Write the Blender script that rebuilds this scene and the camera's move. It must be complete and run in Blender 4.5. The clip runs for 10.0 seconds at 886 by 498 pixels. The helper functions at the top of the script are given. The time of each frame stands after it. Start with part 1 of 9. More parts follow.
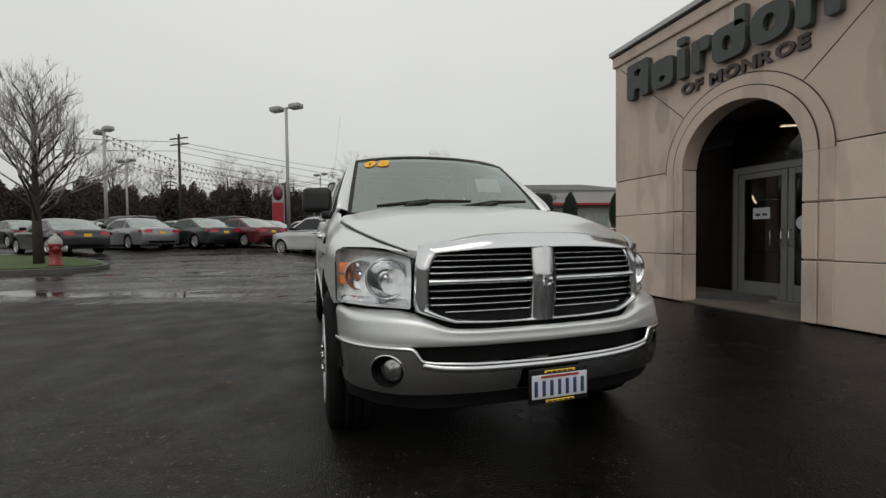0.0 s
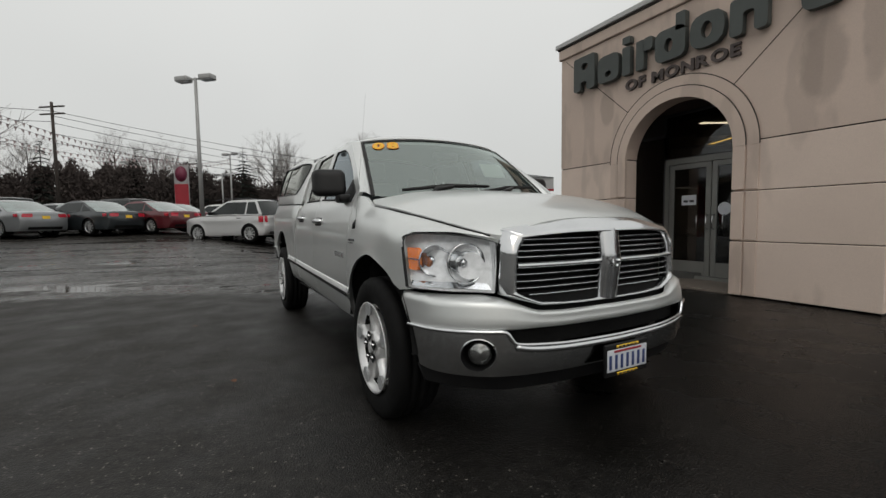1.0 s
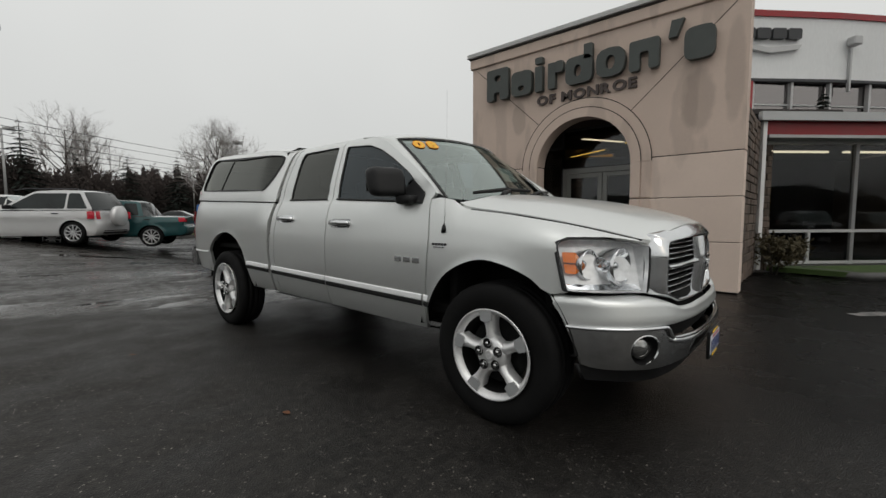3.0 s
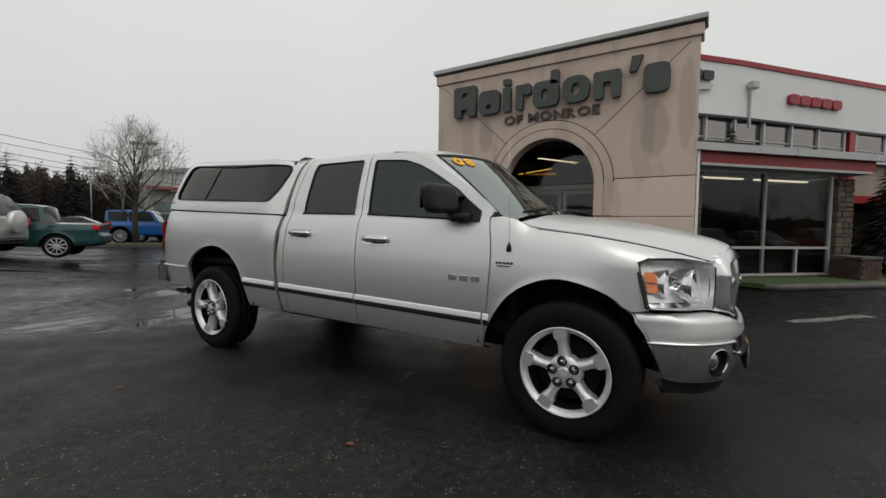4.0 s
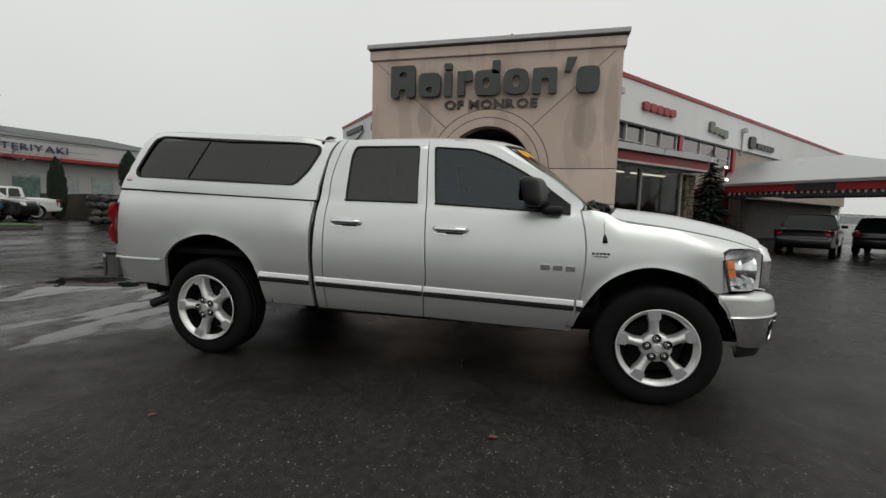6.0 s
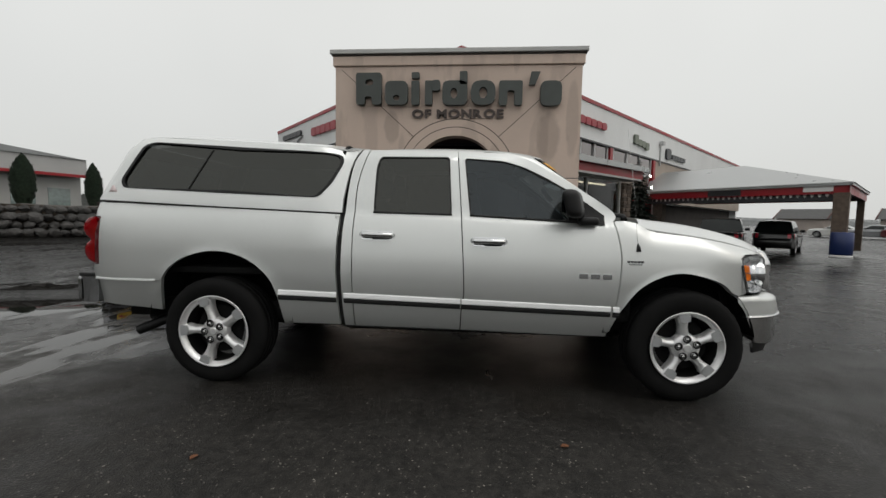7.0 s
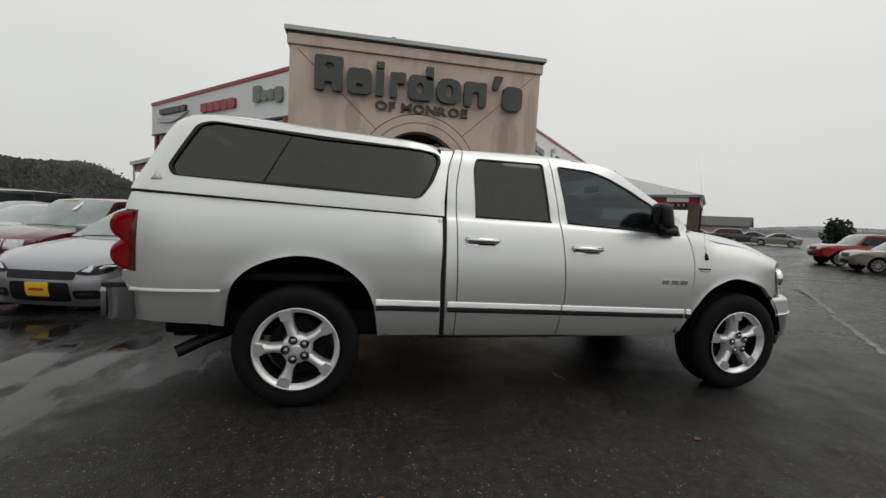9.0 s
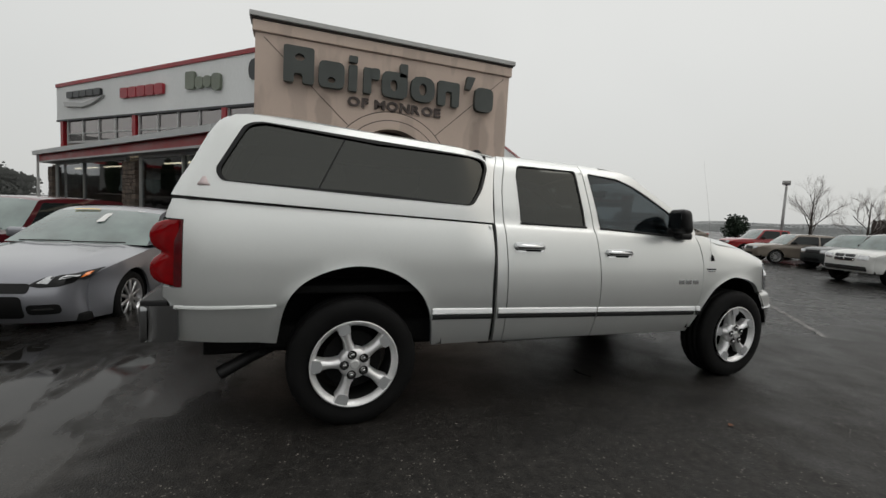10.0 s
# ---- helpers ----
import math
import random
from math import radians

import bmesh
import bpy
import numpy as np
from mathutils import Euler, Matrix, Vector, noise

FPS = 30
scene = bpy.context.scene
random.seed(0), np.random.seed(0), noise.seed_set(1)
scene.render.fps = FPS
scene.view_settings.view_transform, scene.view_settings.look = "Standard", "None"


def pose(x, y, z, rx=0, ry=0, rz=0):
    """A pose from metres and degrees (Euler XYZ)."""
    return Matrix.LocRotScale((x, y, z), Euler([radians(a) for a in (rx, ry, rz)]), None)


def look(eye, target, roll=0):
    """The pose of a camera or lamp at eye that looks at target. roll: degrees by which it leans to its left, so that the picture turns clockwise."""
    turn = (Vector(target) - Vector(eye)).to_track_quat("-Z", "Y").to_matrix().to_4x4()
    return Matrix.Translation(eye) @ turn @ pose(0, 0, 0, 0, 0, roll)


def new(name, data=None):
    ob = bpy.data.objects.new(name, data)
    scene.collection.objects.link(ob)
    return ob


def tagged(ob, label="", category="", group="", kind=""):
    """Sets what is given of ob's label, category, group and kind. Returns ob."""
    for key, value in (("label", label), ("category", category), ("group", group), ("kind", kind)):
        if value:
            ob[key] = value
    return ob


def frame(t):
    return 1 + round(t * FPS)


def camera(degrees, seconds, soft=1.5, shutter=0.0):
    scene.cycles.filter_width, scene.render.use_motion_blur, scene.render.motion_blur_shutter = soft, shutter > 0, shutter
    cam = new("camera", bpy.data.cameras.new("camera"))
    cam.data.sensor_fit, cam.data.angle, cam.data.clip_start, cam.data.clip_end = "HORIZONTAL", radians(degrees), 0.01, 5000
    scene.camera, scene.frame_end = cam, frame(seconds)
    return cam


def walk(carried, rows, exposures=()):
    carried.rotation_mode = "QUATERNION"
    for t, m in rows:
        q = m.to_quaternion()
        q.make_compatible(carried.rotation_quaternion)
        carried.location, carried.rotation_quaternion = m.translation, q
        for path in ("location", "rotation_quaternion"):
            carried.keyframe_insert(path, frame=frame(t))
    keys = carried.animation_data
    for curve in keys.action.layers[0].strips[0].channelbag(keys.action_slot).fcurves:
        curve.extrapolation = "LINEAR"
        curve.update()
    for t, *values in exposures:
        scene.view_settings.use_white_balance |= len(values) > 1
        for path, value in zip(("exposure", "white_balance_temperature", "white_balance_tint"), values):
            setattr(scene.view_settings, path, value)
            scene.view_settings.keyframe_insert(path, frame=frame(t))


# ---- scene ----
cam = camera(92.7, 10.0)
PATH = [
    (0, (0.091, 0.176, 1.139), (0.659, 2.093, 1.08), -0.7),
    (0.5, (-0.284, 0.266, 1.164), (0.489, 2.109, 1.096), -1.5),
    (1, (-0.631, 0.465, 1.148), (0.293, 2.234, 1.012), -0.8),
    (1.5, (-0.944, 0.678, 1.171), (0.125, 2.364, 1.043), -0.8),
    (2, (-1.276, 0.87, 1.189), (-0.044, 2.438, 1.036), -0.9),
    (2.5, (-1.553, 1.17, 1.185), (-0.188, 2.621, 1.015), -0.8),
    (3, (-1.828, 1.448, 1.197), (-0.34, 2.775, 1.046), -0.2),
    (3.2, (-1.981, 1.57, 1.196), (-0.441, 2.841, 1.077), -0.4),
    (4.3, (-2.445, 2.373, 1.255), (-0.691, 3.329, 1.156), 0.9),
    (4.5, (-2.553, 2.506, 1.262), (-0.761, 3.389, 1.165), 0.6),
    (5, (-2.752, 2.82, 1.275), (-0.898, 3.563, 1.157), 0.5),
    (5.5, (-2.848, 3.214, 1.29), (-0.948, 3.821, 1.142), 0.5),
    (6.8, (-3.018, 4.198, 1.294), (-1.038, 4.428, 1.127), 1.8),
    (7, (-3.027, 4.368, 1.316), (-1.038, 4.529, 1.173), 1.0),
    (7.5, (-3.042, 4.766, 1.321), (-1.045, 4.795, 1.218), 1.9),
    (8, (-3.042, 5.189, 1.337), (-1.05, 5.064, 1.21), 2.3),
    (8.5, (-2.926, 5.626, 1.339), (-0.95, 5.351, 1.203), 2.2),
    (9, (-2.836, 6.02, 1.346), (-0.882, 5.625, 1.193), 3.0),
    (9.5, (-2.762, 6.42, 1.382), (-0.844, 5.874, 1.227), 2.3),
    (10, (-2.592, 6.824, 1.385), (-0.723, 6.13, 1.227), 3.0),
]
walk(cam, [(t, look(eye, target, roll)) for t, eye, target, roll in PATH],
     [(0.0, 0.0), (5.0, 0.03), (7.0, 0.14), (8.5, 0.12), (10.0, 0.06)])

# ---- world and light: a flat winter overcast ----
world = bpy.data.worlds.new("overcast_sky")
scene.world = world
world.use_nodes = True
wn, wl = world.node_tree.nodes, world.node_tree.links
wn.clear()
w_out = wn.new("ShaderNodeOutputWorld")
w_bg = wn.new("ShaderNodeBackground")
sky = wn.new("ShaderNodeTexSky")
sky.sky_type, sky.sun_disc = "NISHITA", False
sky.sun_elevation, sky.sun_rotation = radians(38), radians(200)
sky.dust_density, sky.air_density = 6.0, 1.0
dim = wn.new("ShaderNodeMixRGB")
dim.blend_type = "MULTIPLY"
dim.inputs[0].default_value = 1.0
dim.inputs[2].default_value = (0.1, 0.1, 0.1, 1)
wl.new(sky.outputs[0], dim.inputs[1])
w_co = wn.new("ShaderNodeTexCoord")
w_sep = wn.new("ShaderNodeSeparateXYZ")
wl.new(w_co.outputs["Generated"], w_sep.inputs[0])
w_ramp = wn.new("ShaderNodeValToRGB")
w_ramp.color_ramp.elements[0].position, w_ramp.color_ramp.elements[0].color = 0.0, (0.62, 0.628, 0.612, 1)
w_ramp.color_ramp.elements[1].position, w_ramp.color_ramp.elements[1].color = 0.55, (0.80, 0.803, 0.778, 1)
wl.new(w_sep.outputs[2], w_ramp.inputs[0])
w_noise = wn.new("ShaderNodeTexNoise")
w_noise.inputs["Scale"].default_value, w_noise.inputs["Detail"].default_value = 1.6, 3.0
wl.new(w_co.outputs["Generated"], w_noise.inputs["Vector"])
w_nr = wn.new("ShaderNodeMapRange")
w_nr.inputs[3].default_value, w_nr.inputs[4].default_value = 0.90, 1.08
wl.new(w_noise.outputs[0], w_nr.inputs[0])
w_cloud = wn.new("ShaderNodeMixRGB")
w_cloud.blend_type = "MULTIPLY"
w_cloud.inputs[0].default_value = 1.0
wl.new(w_ramp.outputs[0], w_cloud.inputs[1])
wl.new(w_nr.outputs[0], w_cloud.inputs[2])
w_mix = wn.new("ShaderNodeMixRGB")
w_mix.inputs[0].default_value = 0.93
wl.new(dim.outputs[0], w_mix.inputs[1])
wl.new(w_cloud.outputs[0], w_mix.inputs[2])
wl.new(w_mix.outputs[0], w_bg.inputs[0])
w_bg.inputs[1].default_value = 1.0
wl.new(w_bg.outputs[0], w_out.inputs[0])

sun = new("sun", bpy.data.lights.new("sun", "SUN"))
sun.data.energy, sun.data.angle, sun.data.color = 0.6, radians(40), (1.0, 0.98, 0.95)
sun.matrix_world = look((0, 0, 30), (6, 14, 0))

# ---- materials ----


def _set(node, **values):
    for key, value in values.items():
        if key in node.inputs:
            node.inputs[key].default_value = value


def pmat(name, color, rough=0.5, metal=0.0, var=0.12, scale=2.0, grain=0.0, gscale=60.0, bump=0.0, coat=0.0, rvar=0.0, spec=0.5,
         object_random=0.0, stretch=None):
    """A surface with variation at two scales, in object space at real size."""
    m = bpy.data.materials.new(name)
    m.use_nodes = True
    n, l = m.node_tree.nodes, m.node_tree.links
    b = n["Principled BSDF"]
    b.inputs["Roughness"].default_value, b.inputs["Metallic"].default_value = rough, metal
    b.inputs["Coat Weight"].default_value, b.inputs["Coat Roughness"].default_value = coat, 0.04
    b.inputs["Specular IOR Level"].default_value = spec
    co = n.new("ShaderNodeTexCoord")
    source = co.outputs["Object"]
    if stretch:
        mp = n.new("ShaderNodeMapping")
        mp.inputs["Scale"].default_value = stretch
        l.new(source, mp.inputs[0])
        source = mp.outputs[0]
    big = n.new("ShaderNodeTexNoise")
    big.inputs["Scale"].default_value, big.inputs["Detail"].default_value = scale, 5.0
    l.new(source, big.inputs["Vector"])
    fine = n.new("ShaderNodeTexNoise")
    fine.inputs["Scale"].default_value, fine.inputs["Detail"].default_value = gscale, 4.0
    l.new(source, fine.inputs["Vector"])
    r1 = n.new("ShaderNodeMapRange")
    r1.inputs[1].default_value, r1.inputs[2].default_value = 0.3, 0.7
    r1.inputs[3].default_value, r1.inputs[4].default_value = 1 - var, 1 + var
    l.new(big.outputs[0], r1.inputs[0])
    r2 = n.new("ShaderNodeMapRange")
    r2.inputs[1].default_value, r2.inputs[2].default_value = 0.3, 0.7
    r2.inputs[3].default_value, r2.inputs[4].default_value = 1 - grain, 1 + grain
    l.new(fine.outputs[0], r2.inputs[0])
    mul = n.new("ShaderNodeMath")
    mul.operation = "MULTIPLY"
    l.new(r1.outputs[0], mul.inputs[0])
    l.new(r2.outputs[0], mul.inputs[1])
    last = mul.outputs[0]
    if object_random:
        oi = n.new("ShaderNodeObjectInfo")
        r3 = n.new("ShaderNodeMapRange")
        r3.inputs[3].default_value, r3.inputs[4].default_value = 1 - object_random, 1 + object_random
        l.new(oi.outputs["Random"], r3.inputs[0])
        m3 = n.new("ShaderNodeMath")
        m3.operation = "MULTIPLY"
        l.new(last, m3.inputs[0])
        l.new(r3.outputs[0], m3.inputs[1])
        last = m3.outputs[0]
    mix = n.new("ShaderNodeMixRGB")
    mix.blend_type = "MULTIPLY"
    mix.inputs[0].default_value = 1.0
    mix.inputs[1].default_value = (*color, 1)
    l.new(last, mix.inputs[2])
    l.new(mix.outputs[0], b.inputs["Base Color"])
    if rvar:
        rr = n.new("ShaderNodeMapRange")
        rr.inputs[1].default_value, rr.inputs[2].default_value = 0.3, 0.7
        rr.inputs[3].default_value, rr.inputs[4].default_value = max(0.02, rough - rvar), min(1.0, rough + rvar)
        l.new(big.outputs[0], rr.inputs[0])
        l.new(rr.outputs[0], b.inputs["Roughness"])
    if bump:
        bp = n.new("ShaderNodeBump")
        bp.inputs["Strength"].default_value, bp.inputs["Distance"].default_value = min(1.0, bump), 0.004
        l.new(fine.outputs[0], bp.inputs["Height"])
        l.new(bp.outputs[0], b.inputs["Normal"])
    return m


def glass(name, tint=(0.8, 0.85, 0.84), gloss=0.02, ior=1.5, sheen=(0.95, 0.97, 1.0)):
    """A thin pane: clear or tinted, with a mirror sheen."""
    m = bpy.data.materials.new(name)
    m.use_nodes = True
    n, l = m.node_tree.nodes, m.node_tree.links
    n.remove(n["Principled BSDF"])
    tr, gl, mx, lw = n.new("ShaderNodeBsdfTransparent"), n.new("ShaderNodeBsdfGlossy"), n.new("ShaderNodeMixShader"), n.new("ShaderNodeLayerWeight")
    lw.inputs["Blend"].default_value = 0.5
    f0 = ((ior - 1) / (ior + 1)) ** 2
    pw, ramp = n.new("ShaderNodeMath"), n.new("ShaderNodeMapRange")
    pw.operation = "POWER"
    pw.inputs[1].default_value = 5.0
    ramp.inputs[3].default_value, ramp.inputs[4].default_value = f0, 1.0
    l.new(lw.outputs["Facing"], pw.inputs[0])
    l.new(pw.outputs[0], ramp.inputs[0])
    tr.inputs[0].default_value = (*tint, 1)
    gl.inputs["Color"].default_value, gl.inputs["Roughness"].default_value = (*sheen, 1), gloss
    l.new(ramp.outputs[0], mx.inputs[0])
    l.new(tr.outputs[0], mx.inputs[1])
    l.new(gl.outputs[0], mx.inputs[2])
    l.new(mx.outputs[0], n["Material Output"].inputs[0])
    return m


def glow(name, color, strength):
    m = bpy.data.materials.new(name)
    m.use_nodes = True
    b = m.node_tree.nodes["Principled BSDF"]
    b.inputs["Base Color"].default_value = (*color, 1)
    b.inputs["Emission Color"].default_value, b.inputs["Emission Strength"].default_value = (*color, 1), strength
    return m


SILVER = pmat("silver_paint", (0.67, 0.685, 0.675), 0.41, 0.73, var=0.03, scale=1.2, grain=0.09, gscale=420, coat=0.6)
SHELL = pmat("topper_paint", (0.71, 0.725, 0.715), 0.38, 0.62, var=0.03, scale=1.2, grain=0.05, gscale=420, coat=0.8)
CHROME = pmat("chrome", (0.70, 0.71, 0.72), 0.13, 1.0, var=0.03, scale=6, rvar=0.03)
BRIGHT = pmat("bumper_metal", (0.52, 0.525, 0.525), 0.13, 1.0, var=0.05, scale=5, rvar=0.05)
ALLOY = pmat("alloy", (0.76, 0.76, 0.76), 0.34, 0.55, var=0.08, scale=9, grain=0.04, gscale=90)
RUBBER = pmat("tyre_rubber", (0.0055, 0.0055, 0.0056), 0.75, 0, spec=0.16, var=0.25, scale=7, grain=0.2, gscale=110, bump=0.3)
PLASTIC = pmat("black_plastic", (0.009, 0.009, 0.0095), 0.45, 0, spec=0.28, var=0.2, scale=8, grain=0.15, gscale=200, bump=0.15)
UNDER = pmat("underbody", (0.008, 0.008, 0.008), 0.85, 0, spec=0.15, var=0.3, scale=5, grain=0.2)
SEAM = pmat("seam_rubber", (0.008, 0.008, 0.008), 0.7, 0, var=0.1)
TINT = glass("tinted_glass", (0.05, 0.055, 0.055), ior=1.68, sheen=(0.98, 1.0, 0.94))
SMOKE = glass("smoke_glass", (0.12, 0.14, 0.165), ior=1.65, sheen=(0.86, 0.95, 1.0))
SCREEN = glass("windscreen_glass", (0.50, 0.57, 0.54), ior=3.4, sheen=(0.90, 1.0, 0.96))
CLEAR = glass("lens_glass", (0.93, 0.94, 0.95), ior=1.45)
SHOPGLASS = glass("shop_glass", (0.42, 0.43, 0.43), ior=1.42)
AMBER = pmat("amber_lens", (0.88, 0.20, 0.012), 0.15, 0, var=0.15, scale=40, coat=0.8)
AMBERCUP = pmat("amber_bulb_cover", (0.30, 0.075, 0.012), 0.12, 0, var=0.5, scale=60, coat=0.3)
REDLENS = pmat("red_lens", (0.22, 0.001, 0.003), 0.06, 0, var=0.15, scale=22, coat=0.0, spec=0.42)
REFLECTOR = pmat("lamp_reflector", (0.74, 0.75, 0.76), 0.07, 1.0, var=0.2, scale=20)
SEATS = pmat("seat_cloth", (0.10, 0.10, 0.105), 0.85, 0, var=0.15, scale=8, grain=0.15, gscale=200)
YELLOW = pmat("yellow_sticker", (0.85, 0.33, 0.02), 0.5, 0, var=0.08, scale=10)
YELLOW2 = pmat("yellow_card", (0.80, 0.50, 0.03), 0.5, 0, var=0.08, scale=10)
WHITE = pmat("white_paint", (0.74, 0.74, 0.73), 0.55, 0, var=0.06, scale=1.5, grain=0.03)
PLATEW = pmat("plate_white", (0.62, 0.64, 0.68), 0.4, 0, var=0.08, scale=12)
PLATEB = pmat("plate_blue", (0.03, 0.05, 0.16), 0.5, 0)
DARKBAR = pmat("dark_bar", (0.03, 0.03, 0.035), 0.5, 0)
REDTRIM = pmat("red_trim", (0.28, 0.008, 0.014), 0.4, 0, var=0.12, scale=1.5, rvar=0.1)

# ---- building tools ----


def mesh_of(bm, name, smooth=True):
    me = bpy.data.meshes.new(name)
    bm.to_mesh(me)
    bm.free()
    if smooth:
        me.polygons.foreach_set("use_smooth", [True] * len(me.polygons))
    return me


def part(name, bm, material, parent=None, label="", smooth=True):
    """One mesh object under a thing or a part."""
    me = bm if isinstance(bm, bpy.types.Mesh) else mesh_of(bm, name, smooth)
    if material and not me.materials:
        me.materials.append(material)
    ob = new(name, me)
    if parent:
        ob.parent = parent
    if label:
        tagged(ob, label)
    return ob


def thing(name, m, label, category, group="", kind=""):
    ob = new(name)
    ob.empty_display_size = 0.2
    ob.matrix_world = m
    return tagged(ob, label, category, group, kind)


def ip(*pairs):
    """A smooth, monotone curve through (x, y) pairs."""
    pairs = sorted(pairs)
    xs = [p[0] for p in pairs]
    ys = [p[1] for p in pairs]
    n = len(xs)
    d = [(ys[i + 1] - ys[i]) / (xs[i + 1] - xs[i]) for i in range(n - 1)]
    m = [d[0]] + [0 if d[i - 1] * d[i] <= 0 else 2 * d[i - 1] * d[i] / (d[i - 1] + d[i]) for i in range(1, n - 1)] + [d[-1]]

    def f(x):
        if x <= xs[0]:
            return ys[0]
        if x >= xs[-1]:
            return ys[-1]
        i = 0
        while x > xs[i + 1]:
            i += 1
        h = xs[i + 1] - xs[i]
        t = (x - xs[i]) / h
        return (ys[i] * (1 + 2 * t) * (1 - t) ** 2 + h * m[i] * t * (1 - t) ** 2 + ys[i + 1] * t * t * (3 - 2 * t) + h * m[i + 1] * t * t * (t - 1))
    return f


def round_poly(pts, r=0.03, n=4):
    """A closed outline with its corners rounded."""
    out = []
    k = len(pts)
    for i in range(k):
        a, b, c = Vector(pts[i - 1]), Vector(pts[i]), Vector(pts[(i + 1) % k])
        u, v = a - b, c - b
        q = min(r, 0.45 * u.length, 0.45 * v.length)
        p0, p1 = b + u.normalized() * q, b + v.normalized() * q
        for j in range(n + 1):
            t = j / n
            out.append(tuple((1 - t) ** 2 * p0 + 2 * t * (1 - t) * b + t * t * p1))
    return out


def spline(pts, n=5, closed=False):
    """Points of a Catmull-Rom curve through pts."""
    out = []
    k = len(pts)
    last = k if closed else k - 1
    for i in range(last):
        p = [Vector(pts[(i + j) % k] if closed else pts[min(max(i + j, 0), k - 1)]) for j in (-1, 0, 1, 2)]
        for j in range(n):
            t = j / n
            out.append(tuple(0.5 * (2 * p[1] + (p[2] - p[0]) * t + (2 * p[0] - 5 * p[1] + 4 * p[2] - p[3]) * t * t + (3 * p[1] - p[0] - 3 * p[2] + p[3]) * t ** 3)))
    if not closed:
        out.append(tuple(pts[-1]))
    return out


def inside(pts, poly):
    x, y = pts[:, 0], pts[:, 1]
    res = np.zeros(len(pts), bool)
    k = len(poly)
    for i in range(k):
        x0, y0 = poly[i - 1]
        x1, y1 = poly[i]
        if y0 == y1:
            continue
        hit = ((y0 > y) != (y1 > y)) & (x < (x1 - x0) * (y - y0) / (y1 - y0) + x0)
        res ^= hit
    return res


def dense(poly, step):
    out = []
    for i in range(len(poly)):
        a, b = Vector(poly[i]), Vector(poly[(i + 1) % len(poly)])
        k = max(1, int((b - a).length / step + 0.5))
        out += [tuple(a + (b - a) * j / k) for j in range(k)]
    return out


def panel(outline, fn, back, holes=(), step=0.05, flange=0.03, bm=None, extra=()):
    """A curved sheet: a flat outline with holes, laid into space by fn, its edges turned in along back."""
    from mathutils.geometry import delaunay_2d_cdt
    outline = dense([tuple(p)[:2] for p in outline], step)
    holes = [dense([tuple(p)[:2] for p in h], step) for h in holes]
    pts, edges, loops = [], [], []
    for ring in [outline] + holes:
        k = len(pts)
        pts += ring
        loops.append(list(range(k, k + len(ring))))
        edges += [(k + i, k + (i + 1) % len(ring)) for i in range(len(ring))]
    arr = np.array(outline)
    lo, hi = arr.min(0), arr.max(0)
    gx, gy = np.meshgrid(np.arange(lo[0] + step / 2, hi[0], step), np.arange(lo[1] + step / 2, hi[1], step))
    grid = np.stack([gx.ravel(), gy.ravel()], 1)
    if len(grid):
        ok = inside(grid, outline)
        for h in holes:
            ok &= ~inside(grid, h)
        grid = grid[ok]
        allb = np.array(pts)
        if len(grid):
            dist = np.sqrt(((grid[:, None, :] - allb[None, :, :]) ** 2).sum(2)).min(1)
            grid = grid[dist > 0.45 * step]
            pts = pts + [tuple(p) for p in grid.tolist()]
    pts = pts + [tuple(p) for p in extra]
    v2, _, f2, _, _, _ = delaunay_2d_cdt([Vector(p) for p in pts], edges, [], 0, 1e-6)
    v2 = np.array([tuple(p) for p in v2])
    tri = [tuple(f) for f in f2]
    cen = np.array([v2[list(f)].mean(0) for f in tri])
    ok = inside(cen, outline)
    for h in holes:
        ok &= ~inside(cen, h)
    bm = bm or bmesh.new()
    bk = Vector(back)
    verts = [bm.verts.new(fn(float(p[0]), float(p[1]))) for p in v2]
    for f, good in zip(tri, ok):
        if good:
            a, b, c = (verts[i] for i in f)
            nrm = (b.co - a.co).cross(c.co - a.co)
            try:
                bm.faces.new((a, c, b) if nrm.dot(bk) > 0 else (a, b, c))
            except ValueError:
                pass
    if flange:
        off = bk.normalized() * flange
        for ring in loops:
            src = outline if ring[0] == 0 else None
            top = [bm.verts.new(fn(*pts[i])) for i in ring]
            low = [bm.verts.new(v.co + off) for v in top]
            for i in range(len(ring)):
                j = (i + 1) % len(ring)
                try:
                    bm.faces.new((top[i], top[j], low[j], low[i]))
                except ValueError:
                    pass
    loose = [v for v in bm.verts if not v.link_faces]
    for v in loose:
        bm.verts.remove(v)
    return bm


def grid_bm(fn, us, vs, bm=None, close_u=False, close_v=False):
    """A sheet of quads: fn(u, v) over two lists."""
    bm = bm or bmesh.new()
    rows = [[bm.verts.new(fn(u, v)) for v in vs] for u in us]
    nu, nv = len(us), len(vs)
    for i in range(nu if close_u else nu - 1):
        for j in range(nv if close_v else nv - 1):
            try:
                bm.faces.new((rows[i][j], rows[(i + 1) % nu][j], rows[(i + 1) % nu][(j + 1) % nv], rows[i][(j + 1) % nv]))
            except ValueError:
                pass
    return bm


